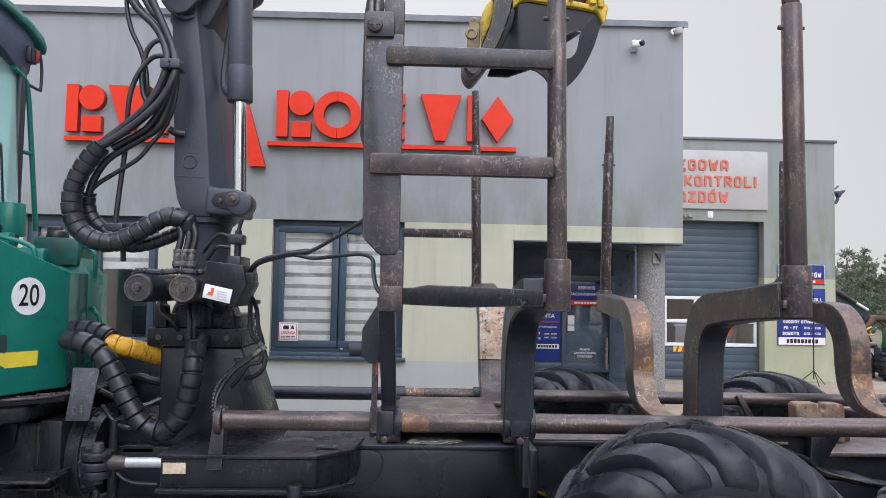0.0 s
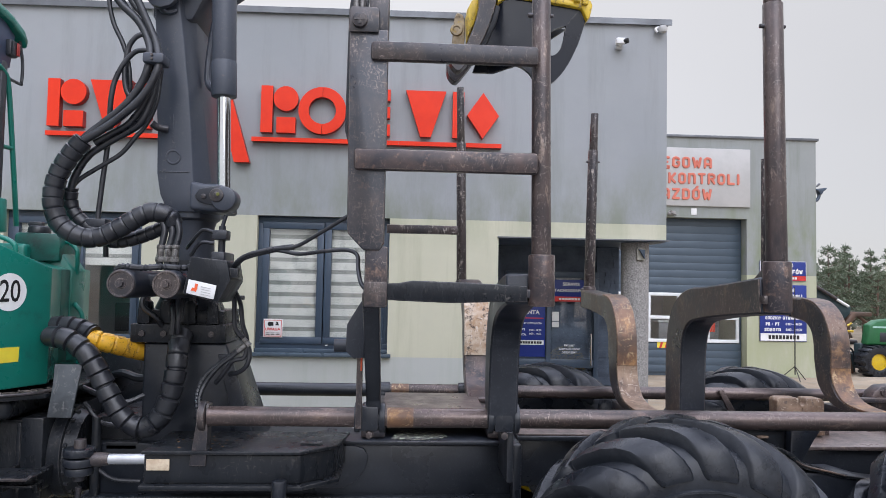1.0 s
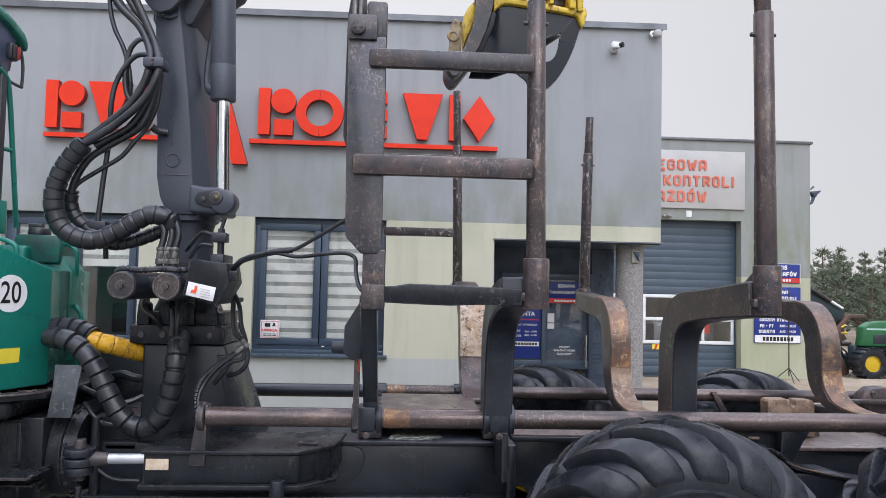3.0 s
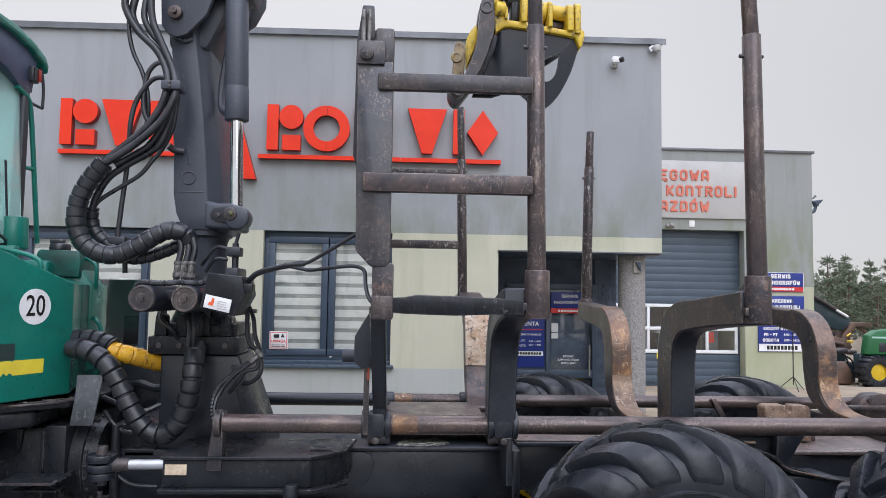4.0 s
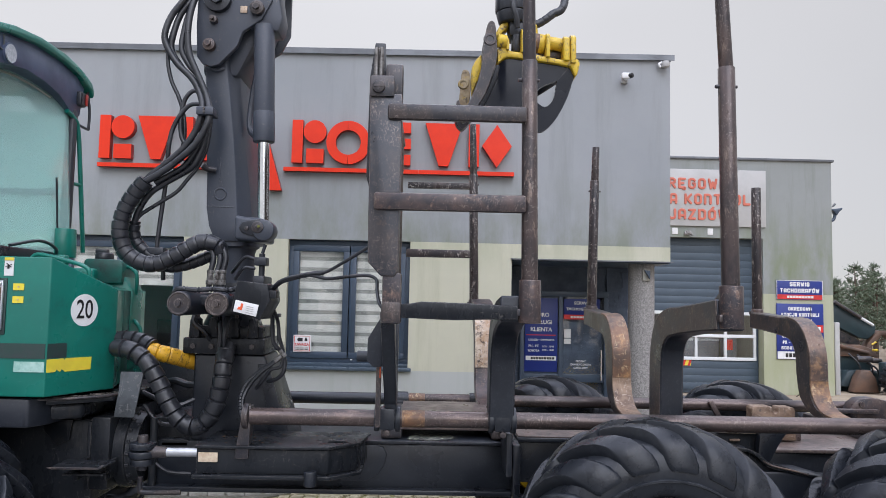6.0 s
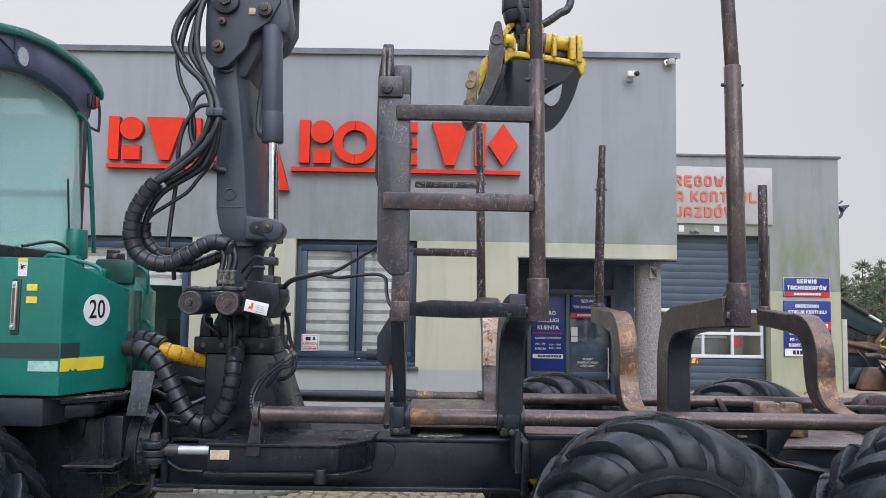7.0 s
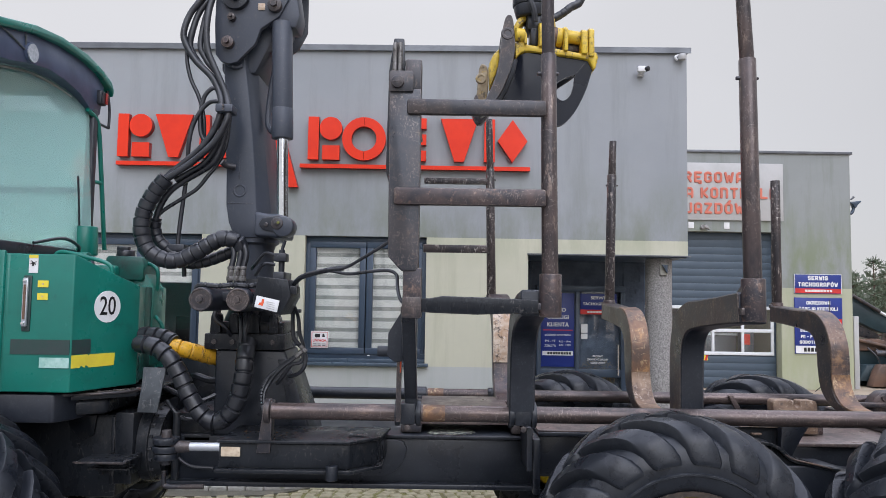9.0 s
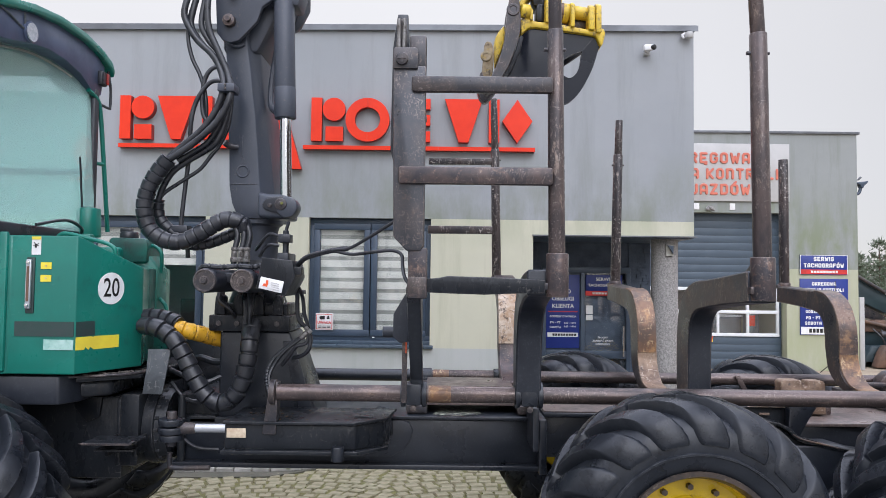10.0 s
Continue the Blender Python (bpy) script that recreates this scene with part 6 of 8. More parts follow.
# cab
cab = part("cab_frame", many(box(-2.14, -2.08, 4.655, 4.72, 1.98, 2.96, 0.02), box(-2.31, -2.21, 3.62, 3.70, 1.98, 3.05, 0.02), box(-2.20, -2.085, 3.62, 4.72, 1.97, 2.06, 0.015),
                             box(-3.6, -2.16, 4.72, 4.80, 1.98, 2.10, 0.02), box(-3.6, -3.5, 3.62, 4.80, 1.98, 3.05, 0.02)), M_BLACK, forwarder, "dark cab frame with tinted windows")
ARCH = [(3.40, 2.93), (3.62, 2.945), (3.768, 2.962), (3.939, 3.002), (4.128, 3.030), (4.31, 3.024), (4.484, 2.995), (4.617, 2.934)]
glass = prism([(3.45, 2.055), (4.665, 2.055), (4.665, 2.905)] + [(y, z + 0.004) for y, z in ARCH[::-1]], "x", -2.097, -2.091)
for v in glass.verts:                       # the pane stands slightly askew and leans forward towards the roof
    v.co.x -= 0.154 * (4.665 - v.co.y) - 0.05 * (2.955 - v.co.z) + 0.02
rear = part("rear_window", glass, M_CABGLASS, cab, "green tinted rear window", smooth=0)
part("window_seal", tube([(-2.118 - 0.154 * (4.665 - y), y, z - 0.020) for y, z in ARCH[2:7]], 0.008, 8), M_KERB, cab, "pale worn window seal")
part("lamp_loom", tube([(-2.085, 3.60, 3.10), (-2.085, 3.72, 3.095), (-2.085, 3.88, 3.060), (-2.085, 3.895, 3.075), (-2.085, 3.89, 3.14)], 0.006, 8), M_RUBFLAP, cab, "grey lamp cable")
side = part("side_window", box(-3.5, -2.30, 3.655, 3.661, 2.055, 2.955), M_CABGLASS, cab, smooth=0)
side2 = part("side_window", box(-3.5, -2.16, 4.755, 4.761, 2.10, 2.955), M_CABGLASS, cab, smooth=0)
for g in (rear, side, side2):
    g.visible_shadow = False
roof_top = [(3.36, 3.075), (3.69, 3.150), (3.95, 3.212), (4.21, 3.243), (4.50, 3.243), (4.70, 3.213), (4.83, 3.170), (4.87, 3.125)]
roof_pts = roof_top + [(y - 0.01, z - 0.05) for y, z in roof_top[::-1]]
roof = part("cab_roof", prism(roof_pts, "x", -3.7, -2.06, 0.012, 2), M_GREEN, cab, "rounded green cab roof")
part("roof_underside", prism([(3.45, 3.05), (3.69, 3.105), (3.95, 3.165), (4.21, 3.195), (4.50, 3.195), (4.68, 3.165), (4.78, 3.12), (4.74, 2.93)] + ARCH[:0:-1], "x", -2.30, -2.088, 0.004), M_GREEN_DARK, cab)
lp = part("work_lamp", rod((-2.10, 3.94, 3.058), (-2.075, 3.94, 3.056), 0.058, 0.056, 24, 0.004), M_GREEN_DARK, cab)
part("lens", rod((-2.0745, 3.94, 3.056), (-2.068, 3.94, 3.056), 0.048, None, 24), M_LENS, lp)
part("lamp_pod", many(box(-2.12, -2.06, 4.69, 4.77, 2.99, 3.08, 0.012), box(-2.059, -2.056, 4.70, 4.76, 3.0, 3.07)), M_BLACK, cab)
part("tail_lens", box(-2.055, -2.050, 4.735, 4.765, 3.0, 3.07, 0.002), M_REDSIDE, cab, "red tail lamp lens")
part("mirror_bracket", many(tube([(-2.09, 4.83, 3.11), (-2.085, 4.86, 3.0), (-2.085, 4.86, 2.89), (-2.09, 4.85, 2.875), (-2.09, 4.70, 2.875)], 0.009, 8)), M_BLACK, cab)
part("cab_rail", many(tube([(-2.10, 4.60, 2.93), (-2.09, 4.68, 2.90), (-2.085, 4.73, 2.83), (-2.08, 4.79, 2.5), (-2.08, 4.87, 2.08)], 0.014, 10), rod((-2.10, 4.70, 2.50), (-2.08, 4.79, 2.50), 0.012)), M_GREEN, cab, "green tubular guard rail")
part("operator_seat", many(box(-3.1, -2.6, 4.05, 4.5, 2.0, 2.2, 0.04), box(-2.72, -2.60, 4.08, 4.46, 2.2, 2.62, 0.05), box(-2.70, -2.62, 4.16, 4.38, 2.62, 2.82, 0.04)), M_BLACK, cab, "dark seat inside the cab")
part("inner_sill", many(box(-3.5, -2.2, 4.70, 4.73, 2.42, 2.46, 0.008), box(-3.46, -3.42, 3.7, 4.7, 2.06, 2.9, 0.01)), M_GREEN_DARK, cab)
part("steering_wheel", many(tube([(-2.62 + 0.02 * math.sin(a), 3.98 + 0.20 * math.cos(a), 2.30 + 0.20 * math.sin(a)) for a in [k * 0.5236 for k in range(13)]], 0.014, 8, 3), rod((-2.62, 3.98, 2.30), (-2.70, 3.98, 2.0), 0.03)), M_BLACK, cab)
part("wiper", rod((-2.085, 4.56, 2.10), (-2.085, 4.50, 2.50), 0.006), M_BLACK, cab)
part("cable", tube([(-2.05, 4.0, 2.06), (-2.0, 4.2, 2.10), (-1.99, 4.35, 2.07), (-2.02, 4.42, 2.04)], 0.009, 8), M_HOSE, cab)


# ---- loader crane ----
crane = thing("loader_crane", (-1.04, 4.55, 1.06), "black hydraulic loader crane with spiral-wrapped hoses", "crane")
part("column_base", prism([(-1.15, 1.03), (-0.60, 1.03), (-0.655, 1.19), (-0.765, 1.50), (-1.15, 1.50)], "y", 4.25, 4.60, 0.012, 3), M_BLACK, crane, "tapered black crane base")
part("base_rib", prism([(-0.80, 1.45), (-0.74, 1.45), (-0.62, 1.06), (-0.70, 1.06)], "y", 4.235, 4.26, 0.005), M_BLACK2, crane)
fl = part("slew_flange", many(box(-1.206, -0.762, 4.22, 4.62, 1.502, 1.590, 0.008), box(-1.186, -0.782, 4.255, 4.60, 1.588, 1.655, 0.007)), M_GRIME, crane)
for x in (-1.150, -1.05, -0.935, -0.83):
    part("flange_lug", prism([(x - 0.030, 1.592), (x + 0.030, 1.592), (x + 0.024, 1.690), (x + 0.010, 1.702), (x - 0.010, 1.702), (x - 0.024, 1.690)], "y", 4.226, 4.30, 0.006), M_GRIME, fl)
    part("flange_bolt", rod((x, 4.235, 1.545), (x, 4.212, 1.545), 0.015, None, 6), M_STEEL2, fl)
    part("bolt_head", rod((x, 4.27, 1.698), (x, 4.27, 1.716), 0.016, None, 6), M_STEEL2, fl)
part("slew_housing", lathe([(0.165, 1.60), (0.165, 1.66), (0.140, 1.72), (0.126, 1.80), (0.110, 1.895)], (-0.985, 4.41, 0), "z", 40), M_BLACK, crane, "round black slewing housing")
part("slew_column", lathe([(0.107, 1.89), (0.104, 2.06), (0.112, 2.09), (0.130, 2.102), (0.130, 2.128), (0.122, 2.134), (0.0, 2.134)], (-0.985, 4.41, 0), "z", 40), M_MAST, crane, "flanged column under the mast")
for x in (-1.076, -0.894):
    m = part("slew_motor", rod((x, 3.74, 1.779), (x, 4.25, 1.779), 0.060, None, 28, 0.008), M_BLACK2, crane, "round slew cylinder end")
    part("end_disc", lathe([(0.0, 3.732), (0.02, 3.732), (0.022, 3.736), (0.046, 3.736), (0.049, 3.732), (0.054, 3.732), (0.058, 3.738)], (x, 0, 1.779), "y", 32), M_STEEL2, m, "brown end disc with a rusty rim")
    part("end_bolt", rod((x, 3.718, 1.779), (x, 3.734, 1.779), 0.014, None, 6), M_STEEL2, m)
part("motor_bridge", many(box(-1.03, -0.93, 3.90, 4.2, 1.77, 1.82, 0.01), tube([(-1.14, 3.86, 1.835), (-1.10, 3.82, 1.850), (-1.02, 3.81, 1.846), (-0.94, 3.83, 1.852), (-0.86, 3.85, 1.85), (-0.80, 3.87, 1.87)], 0.013, 8, 10, lambda d: 0.0135 + 0.0025 * math.sin(d * 330.0))), M_HOSE, crane)
vb = part("valve_box", many(prism([(-0.812, 1.745), (-0.785, 1.895), (-0.640, 1.880), (-0.625, 1.80), (-0.672, 1.708)], "y", 3.682, 3.93, 0.006), box(-0.64, -0.60, 3.70, 3.78, 1.81, 1.85, 0.006)), M_GRIME, crane, "oily black valve cover box")
part("label", prism([(-0.797, 1.747), (-0.688, 1.723), (-0.677, 1.779), (-0.787, 1.802)], "y", 3.674, 3.680, 0.001), M_WHITE, vb, "white maker's label")
part("label_mark", prism([(-0.778, 1.757), (-0.771, 1.770), (-0.763, 1.768), (-0.760, 1.786), (-0.750, 1.784), (-0.752, 1.766), (-0.757, 1.752), (-0.765, 1.756)], "y", 3.6715, 3.6735), M_ORANGEINK, vb)
for k in range(4):
    part("label_line", prism([(-0.738, 1.743 + 0.010 * k), (-0.700, 1.735 + 0.010 * k), (-0.6995, 1.737 + 0.010 * k), (-0.7375, 1.745 + 0.010 * k)], "y", 3.6715, 3.6735), M_SIGNWHITE, vb)
# mast


def nearer(pts, y):
    """Sizes taken at the crane's middle plane, carried to a plane nearer the street."""
    k = (y - 0.255) / 4.245
    return [(0.15 + (x - 0.15) * k, 1.8 + (z - 1.8) * k) for x, z in pts]


def near1(x, z, y):
    (a, c), = nearer([(x, z)], y)
    return a, y, c


def mast_shell():
    """A box section with a chamfered front corner that narrows towards the top: level, left side, chamfer edge, right side."""
    levels = ((2.127, -1.072, -0.942, -0.891), (2.21, -1.109, -0.941, -0.890), (2.31, -1.127, -0.957, -0.898), (2.52, -1.133, -0.972, -0.924), (2.706, -1.147, -0.990, -0.948), (2.956, -1.155, -1.021, -0.982), (3.16, -1.172, -1.052, -0.998), (3.30, -1.176, -1.06, -1.0))
    bm = bmesh.new()
    rings = [[bm.verts.new(p) for p in ((l, 4.27, z), (c, 4.27, z), (r, 4.37, z), (r, 4.70, z), (l, 4.70, z))] for z, l, c, r in levels]
    for a, b in zip(rings, rings[1:]):
        for k in range(5):
            bm.faces.new((a[k], a[(k + 1) % 5], b[(k + 1) % 5], b[k]))
    bm.faces.new(rings[0][::-1])
    bm.faces.new(rings[-1])
    bmesh.ops.recalc_face_normals(bm, faces=bm.faces)
    edges = [e for e in bm.edges if len(e.link_faces) == 2 and e.calc_face_angle(0) > radians(25)]
    bmesh.ops.bevel(bm, geom=edges, offset=0.007, segments=2, profile=0.5, affect="EDGES", clamp_overlap=True)
    return bm


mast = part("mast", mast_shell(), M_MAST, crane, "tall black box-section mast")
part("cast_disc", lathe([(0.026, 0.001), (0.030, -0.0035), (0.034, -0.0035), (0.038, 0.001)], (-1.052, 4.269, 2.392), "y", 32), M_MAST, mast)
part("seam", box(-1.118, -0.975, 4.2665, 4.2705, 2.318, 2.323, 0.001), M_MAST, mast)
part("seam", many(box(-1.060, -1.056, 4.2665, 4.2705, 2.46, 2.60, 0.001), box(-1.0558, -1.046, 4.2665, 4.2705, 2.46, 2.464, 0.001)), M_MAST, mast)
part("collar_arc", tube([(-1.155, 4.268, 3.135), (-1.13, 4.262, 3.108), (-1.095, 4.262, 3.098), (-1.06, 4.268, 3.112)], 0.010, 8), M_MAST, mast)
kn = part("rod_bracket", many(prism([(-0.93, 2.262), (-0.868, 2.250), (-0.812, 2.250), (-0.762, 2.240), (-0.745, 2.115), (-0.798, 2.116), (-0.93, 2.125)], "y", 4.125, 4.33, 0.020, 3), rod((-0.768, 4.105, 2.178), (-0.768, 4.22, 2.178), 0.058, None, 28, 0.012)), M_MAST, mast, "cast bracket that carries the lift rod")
part("boss_plate", prism([(-0.90, 2.190), (-0.880, 2.222), (-0.830, 2.232), (-0.790, 2.240), (-0.755, 2.222), (-0.748, 2.190), (-0.760, 2.160), (-0.795, 2.146), (-0.845, 2.152), (-0.885, 2.165)], "y", 4.110, 4.126, 0.005), M_BLACK2, kn)
part("bracket_pin", many(rod((-0.798, 4.097, 2.193), (-0.798, 4.112, 2.193), 0.032, None, 24, 0.005), rod((-0.798, 4.090, 2.193), (-0.798, 4.098, 2.193), 0.014, None, 6, 0.002)), M_STEEL2, kn)
part("bracket_bolt", rod((-0.857, 4.100, 2.187), (-0.857, 4.112, 2.187), 0.012, None, 6, 0.002), M_STEEL2, kn)
part("moss_spot", lathe([(0.0, -0.002), (0.007, -0.002), (0.009, 0.001)], (-0.790, 4.090, 2.196), "y", 10), M_GRASS, kn)
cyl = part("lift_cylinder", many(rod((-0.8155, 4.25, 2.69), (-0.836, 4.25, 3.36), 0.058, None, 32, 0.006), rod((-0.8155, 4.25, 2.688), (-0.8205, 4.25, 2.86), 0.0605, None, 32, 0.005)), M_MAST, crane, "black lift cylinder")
part("cylinder_rod", rod((-0.800, 4.25, 2.20), (-0.8155, 4.25, 2.70), 0.0325, None, 28), M_CHROME, cyl, "chromed piston rod")
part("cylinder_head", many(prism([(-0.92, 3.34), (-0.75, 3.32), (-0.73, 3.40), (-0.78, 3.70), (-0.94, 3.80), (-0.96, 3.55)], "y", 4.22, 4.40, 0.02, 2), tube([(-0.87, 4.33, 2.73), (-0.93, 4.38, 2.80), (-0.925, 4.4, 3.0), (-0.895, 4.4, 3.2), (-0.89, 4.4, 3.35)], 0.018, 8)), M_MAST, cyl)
# mast head and boom
HEAD = [(-1.30, 3.26), (-1.265, 3.215), (-1.215, 3.20), (-1.165, 3.215), (-1.06, 3.33), (-1.03, 3.42), (-0.92, 3.50), (-0.86, 3.62), (-0.86, 4.1), (-1.30, 4.1), (-1.31, 3.45)]
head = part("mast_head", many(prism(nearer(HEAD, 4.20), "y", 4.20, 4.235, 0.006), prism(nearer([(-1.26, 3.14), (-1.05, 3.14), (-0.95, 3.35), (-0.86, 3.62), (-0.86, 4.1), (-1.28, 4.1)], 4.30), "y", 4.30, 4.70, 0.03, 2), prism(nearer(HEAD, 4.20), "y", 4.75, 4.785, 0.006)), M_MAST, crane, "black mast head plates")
for px_, pz_, r_, m_ in ((-1.228, 3.334, 0.034, M_STEEL), (-1.21, 3.49, 0.022, M_STEEL2), (-0.95, 3.57, 0.040, M_STEEL2), (-1.19, 3.62, 0.075, M_BLACK2)):
    a_, _, c_ = near1(px_, pz_, 4.18)
    part("head_pin", many(rod((a_, 4.165, c_), (a_, 4.205, c_), r_, None, 24, 0.004), rod((a_, 4.14, c_), (a_, 4.17, c_), r_ * 0.5, None, 6)), m_, head)
a_, _, c_ = near1(-1.03, 3.56, 4.19)
part("lug_mark", box(a_ - 0.02, a_ + 0.02, 4.193, 4.199, c_ - 0.02, c_ + 0.02, 0.003), M_BARE, head)
part("boom", many(prism([(-1.35, 3.95), (-1.2, 4.25), (0.55, 4.55), (0.95, 4.45), (0.95, 4.30), (0.45, 4.25), (-0.7, 3.85)], "y", 4.33, 4.69, 0.03, 2), rod((0.56, 4.51, 4.33), (0.545, 3.95, 4.05), 0.05, None, 16)), M_BLACK2, crane, "black crane boom")


def wrap(pitch, r0, depth):
    """Radius of a spiral-wrapped hose: overlapping turns."""
    def at(d):
        f = (d / pitch) % 1.0
        return r0 - depth if f < 0.10 else r0 - 0.45 * depth * (1 - f)
    return at


def fine_line(pts, step=0.006):
    """Evenly spaced points along a smooth line."""
    line = smooth_line(pts, 40)
    out, acc = [line[0]], 0.0
    for a, b in zip(line, line[1:]):
        acc += (b - a).length
        if acc >= step:
            out.append(b)
            acc = 0.0
    return out


def wrapped_hose(name, pts, r, mat, parent, label, pitch=0.056, depth=0.010):
    return part(name, tube(fine_line(pts, pitch / 12), r, 14, smooth=False, radius_at=wrap(pitch, r, depth)), mat, parent, label, smooth=50)


big = wrapped_hose("wrapped_hose", [(-0.985, 4.10, 2.045), (-1.000, 4.09, 2.082), (-1.034, 4.08, 2.100), (-1.084, 4.08, 2.104), (-1.142, 4.08, 2.078), (-1.229, 4.08, 2.023), (-1.317, 4.08, 1.983), (-1.398, 4.08, 1.988), (-1.476, 4.08, 2.034), (-1.513, 4.08, 2.109), (-1.518, 4.08, 2.192), (-1.496, 4.08, 2.276), (-1.451, 4.08, 2.357), (-1.395, 4.08, 2.428)], 0.046, M_HOSE, crane, "thick hose bundle in black spiral wrap", 0.050, 0.007)
wrapped_hose("wrapped_hose", [(-1.04, 4.16, 2.045), (-1.133, 4.17, 2.006), (-1.215, 4.17, 1.980), (-1.29, 4.17, 1.975), (-1.384, 4.17, 2.030), (-1.456, 4.17, 2.092), (-1.482, 4.17, 2.157), (-1.476, 4.16, 2.220)], 0.034, M_HOSE, crane, "second hose bundle in black spiral wrap", 0.045, 0.006)
for pts, r in (([(-1.42, 4.075, 2.40), (-1.379, 4.09, 2.455), (-1.30, 4.09, 2.522), (-1.213, 4.09, 2.605), (-1.153, 4.09, 2.698), (-1.125, 4.09, 2.78), (-1.125, 4.11, 2.86), (-1.156, 4.13, 2.944), (-1.198, 4.13, 3.012), (-1.28, 4.13, 3.091), (-1.338, 4.13, 3.183), (-1.354, 4.13, 3.252), (-1.327, 4.14, 3.357), (-1.261, 4.15, 3.464), (-1.19, 4.2, 3.62)], 0.018),
               ([(-1.41, 4.07, 2.41), (-1.326, 4.07, 2.465), (-1.23, 4.07, 2.539), (-1.143, 4.07, 2.627), (-1.092, 4.07, 2.713), (-1.074, 4.08, 2.80), (-1.100, 4.12, 2.887), (-1.134, 4.13, 2.967), (-1.177, 4.13, 3.059), (-1.212, 4.13, 3.139), (-1.227, 4.13, 3.231), (-1.228, 4.14, 3.336), (-1.217, 4.16, 3.441), (-1.18, 4.2, 3.60)], 0.018),
               ([(-1.476, 4.15, 2.20), (-1.451, 4.14, 2.273), (-1.396, 4.14, 2.365), (-1.316, 4.14, 2.425), (-1.217, 4.14, 2.486), (-1.16, 4.13, 2.531), (-1.122, 4.13, 2.619), (-1.103, 4.13, 2.716), (-1.112, 4.13, 2.821), (-1.174, 4.15, 2.978), (-1.263, 4.15, 3.08), (-1.319, 4.15, 3.171), (-1.315, 4.15, 3.253), (-1.286, 4.16, 3.37), (-1.233, 4.17, 3.464), (-1.19, 4.2, 3.6)], 0.017),
               ([(-1.36, 4.11, 2.42), (-1.291, 4.12, 2.467), (-1.202, 4.12, 2.528), (-1.134, 4.12, 2.645), (-1.123, 4.12, 2.731), (-1.125, 4.12, 2.808), (-1.155, 4.14, 3.001), (-1.221, 4.14, 3.092), (-1.261, 4.14, 3.173), (-1.254, 4.15, 3.289), (-1.233, 4.16, 3.394), (-1.19, 4.19, 3.55)], 0.016),
               ([(-1.480, 4.17, 2.17), (-1.474, 4.16, 2.205), (-1.445, 4.16, 2.253), (-1.347, 4.16, 2.321), (-1.257, 4.16, 2.383), (-1.195, 4.16, 2.462), (-1.158, 4.18, 2.523), (-1.116, 4.19, 2.632), (-1.10, 4.2, 2.80)], 0.011),
               ([(-1.301, 4.15, 3.335), (-1.335, 4.15, 3.206), (-1.336, 4.15, 3.099), (-1.310, 4.15, 2.993), (-1.268, 4.15, 2.907), (-1.240, 4.15, 2.822), (-1.227, 4.15, 2.736), (-1.232, 4.16, 2.66), (-1.260, 4.17, 2.57)], 0.011),
               ([(-1.302, 4.155, 2.56), (-1.315, 4.16, 2.47), (-1.331, 4.17, 2.344), (-1.345, 4.17, 2.20), (-1.352, 4.17, 2.052), (-1.325, 4.19, 1.96), (-1.322, 4.20, 1.90)], 0.012),
               ([(-1.115, 4.13, 2.90), (-1.150, 4.13, 2.935), (-1.188, 4.13, 2.936), (-1.222, 4.13, 2.898), (-1.238, 4.13, 2.84), (-1.245, 4.13, 2.758), (-1.232, 4.13, 2.672), (-1.191, 4.13, 2.616)], 0.012),
               ([(-1.10, 4.12, 2.848), (-1.145, 4.11, 2.860), (-1.198, 4.12, 2.853), (-1.246, 4.12, 2.798), (-1.282, 4.12, 2.72), (-1.297, 4.12, 2.638), (-1.304, 4.13, 2.552)], 0.012)):
    part("hose", tube(pts, r, 10), M_HOSE, crane, "black hydraulic hose")
cp = part("hose_clamp", box(-1.138, -1.045, 4.045, 4.15, 2.788, 2.833, 0.008), M_MAST, crane, "clamp block round the hoses")
for z in (2.802, 2.821):
    part("clamp_bolt", rod((-1.094, 4.036, z), (-1.094, 4.046, z), 0.006, None, 8), M_STEEL2, cp)
part("hose_clamp", box(-1.40, -1.31, 4.14, 4.22, 2.035, 2.075, 0.006), M_BLACK2, crane)
part("bare_fitting", tube([(-1.145, 4.22, 2.545), (-1.12, 4.24, 2.528), (-1.08, 4.26, 2.525)], 0.018, 10), M_STEEL2, crane, "dark pipe end behind the hoses")
for k, x in enumerate((-1.02, -0.985, -0.955)):
    hs = part("hose", tube([(x - 0.02, 4.08, 2.09), (x + 0.005, 4.07, 2.02), (x - 0.005, 4.06, 1.94), (x - 0.01, 4.06, 1.86)], 0.0155, 10), M_HOSE, crane)
    part("fitting", many(rod((x - 0.008, 4.06, 1.878), (x - 0.008, 4.06, 1.902), 0.021, None, 6, 0.002), rod((x - 0.008, 4.06, 1.902), (x - 0.006, 4.06, 1.938), 0.0165, None, 12, 0.002), rod((x - 0.006, 4.06, 1.938), (x - 0.005, 4.06, 1.956), 0.019, None, 12, 0.003)), M_ZINC, hs, "plated hose fitting")
wrapped_hose("looped_hose", [(-1.53, 4.10, 1.535), (-1.45, 4.08, 1.53), (-1.39, 4.07, 1.505), (-1.325, 4.06, 1.455), (-1.268, 4.06, 1.362), (-1.218, 4.06, 1.266), (-1.157, 4.06, 1.176), (-1.080, 4.06, 1.137), (-1.010, 4.06, 1.174), (-0.967, 4.06, 1.26), (-0.946, 4.07, 1.366), (-0.945, 4.10, 1.47), (-0.955, 4.18, 1.55)], 0.050, M_HOSE, crane, "looped hose bundle in black spiral wrap", 0.064, 0.012)
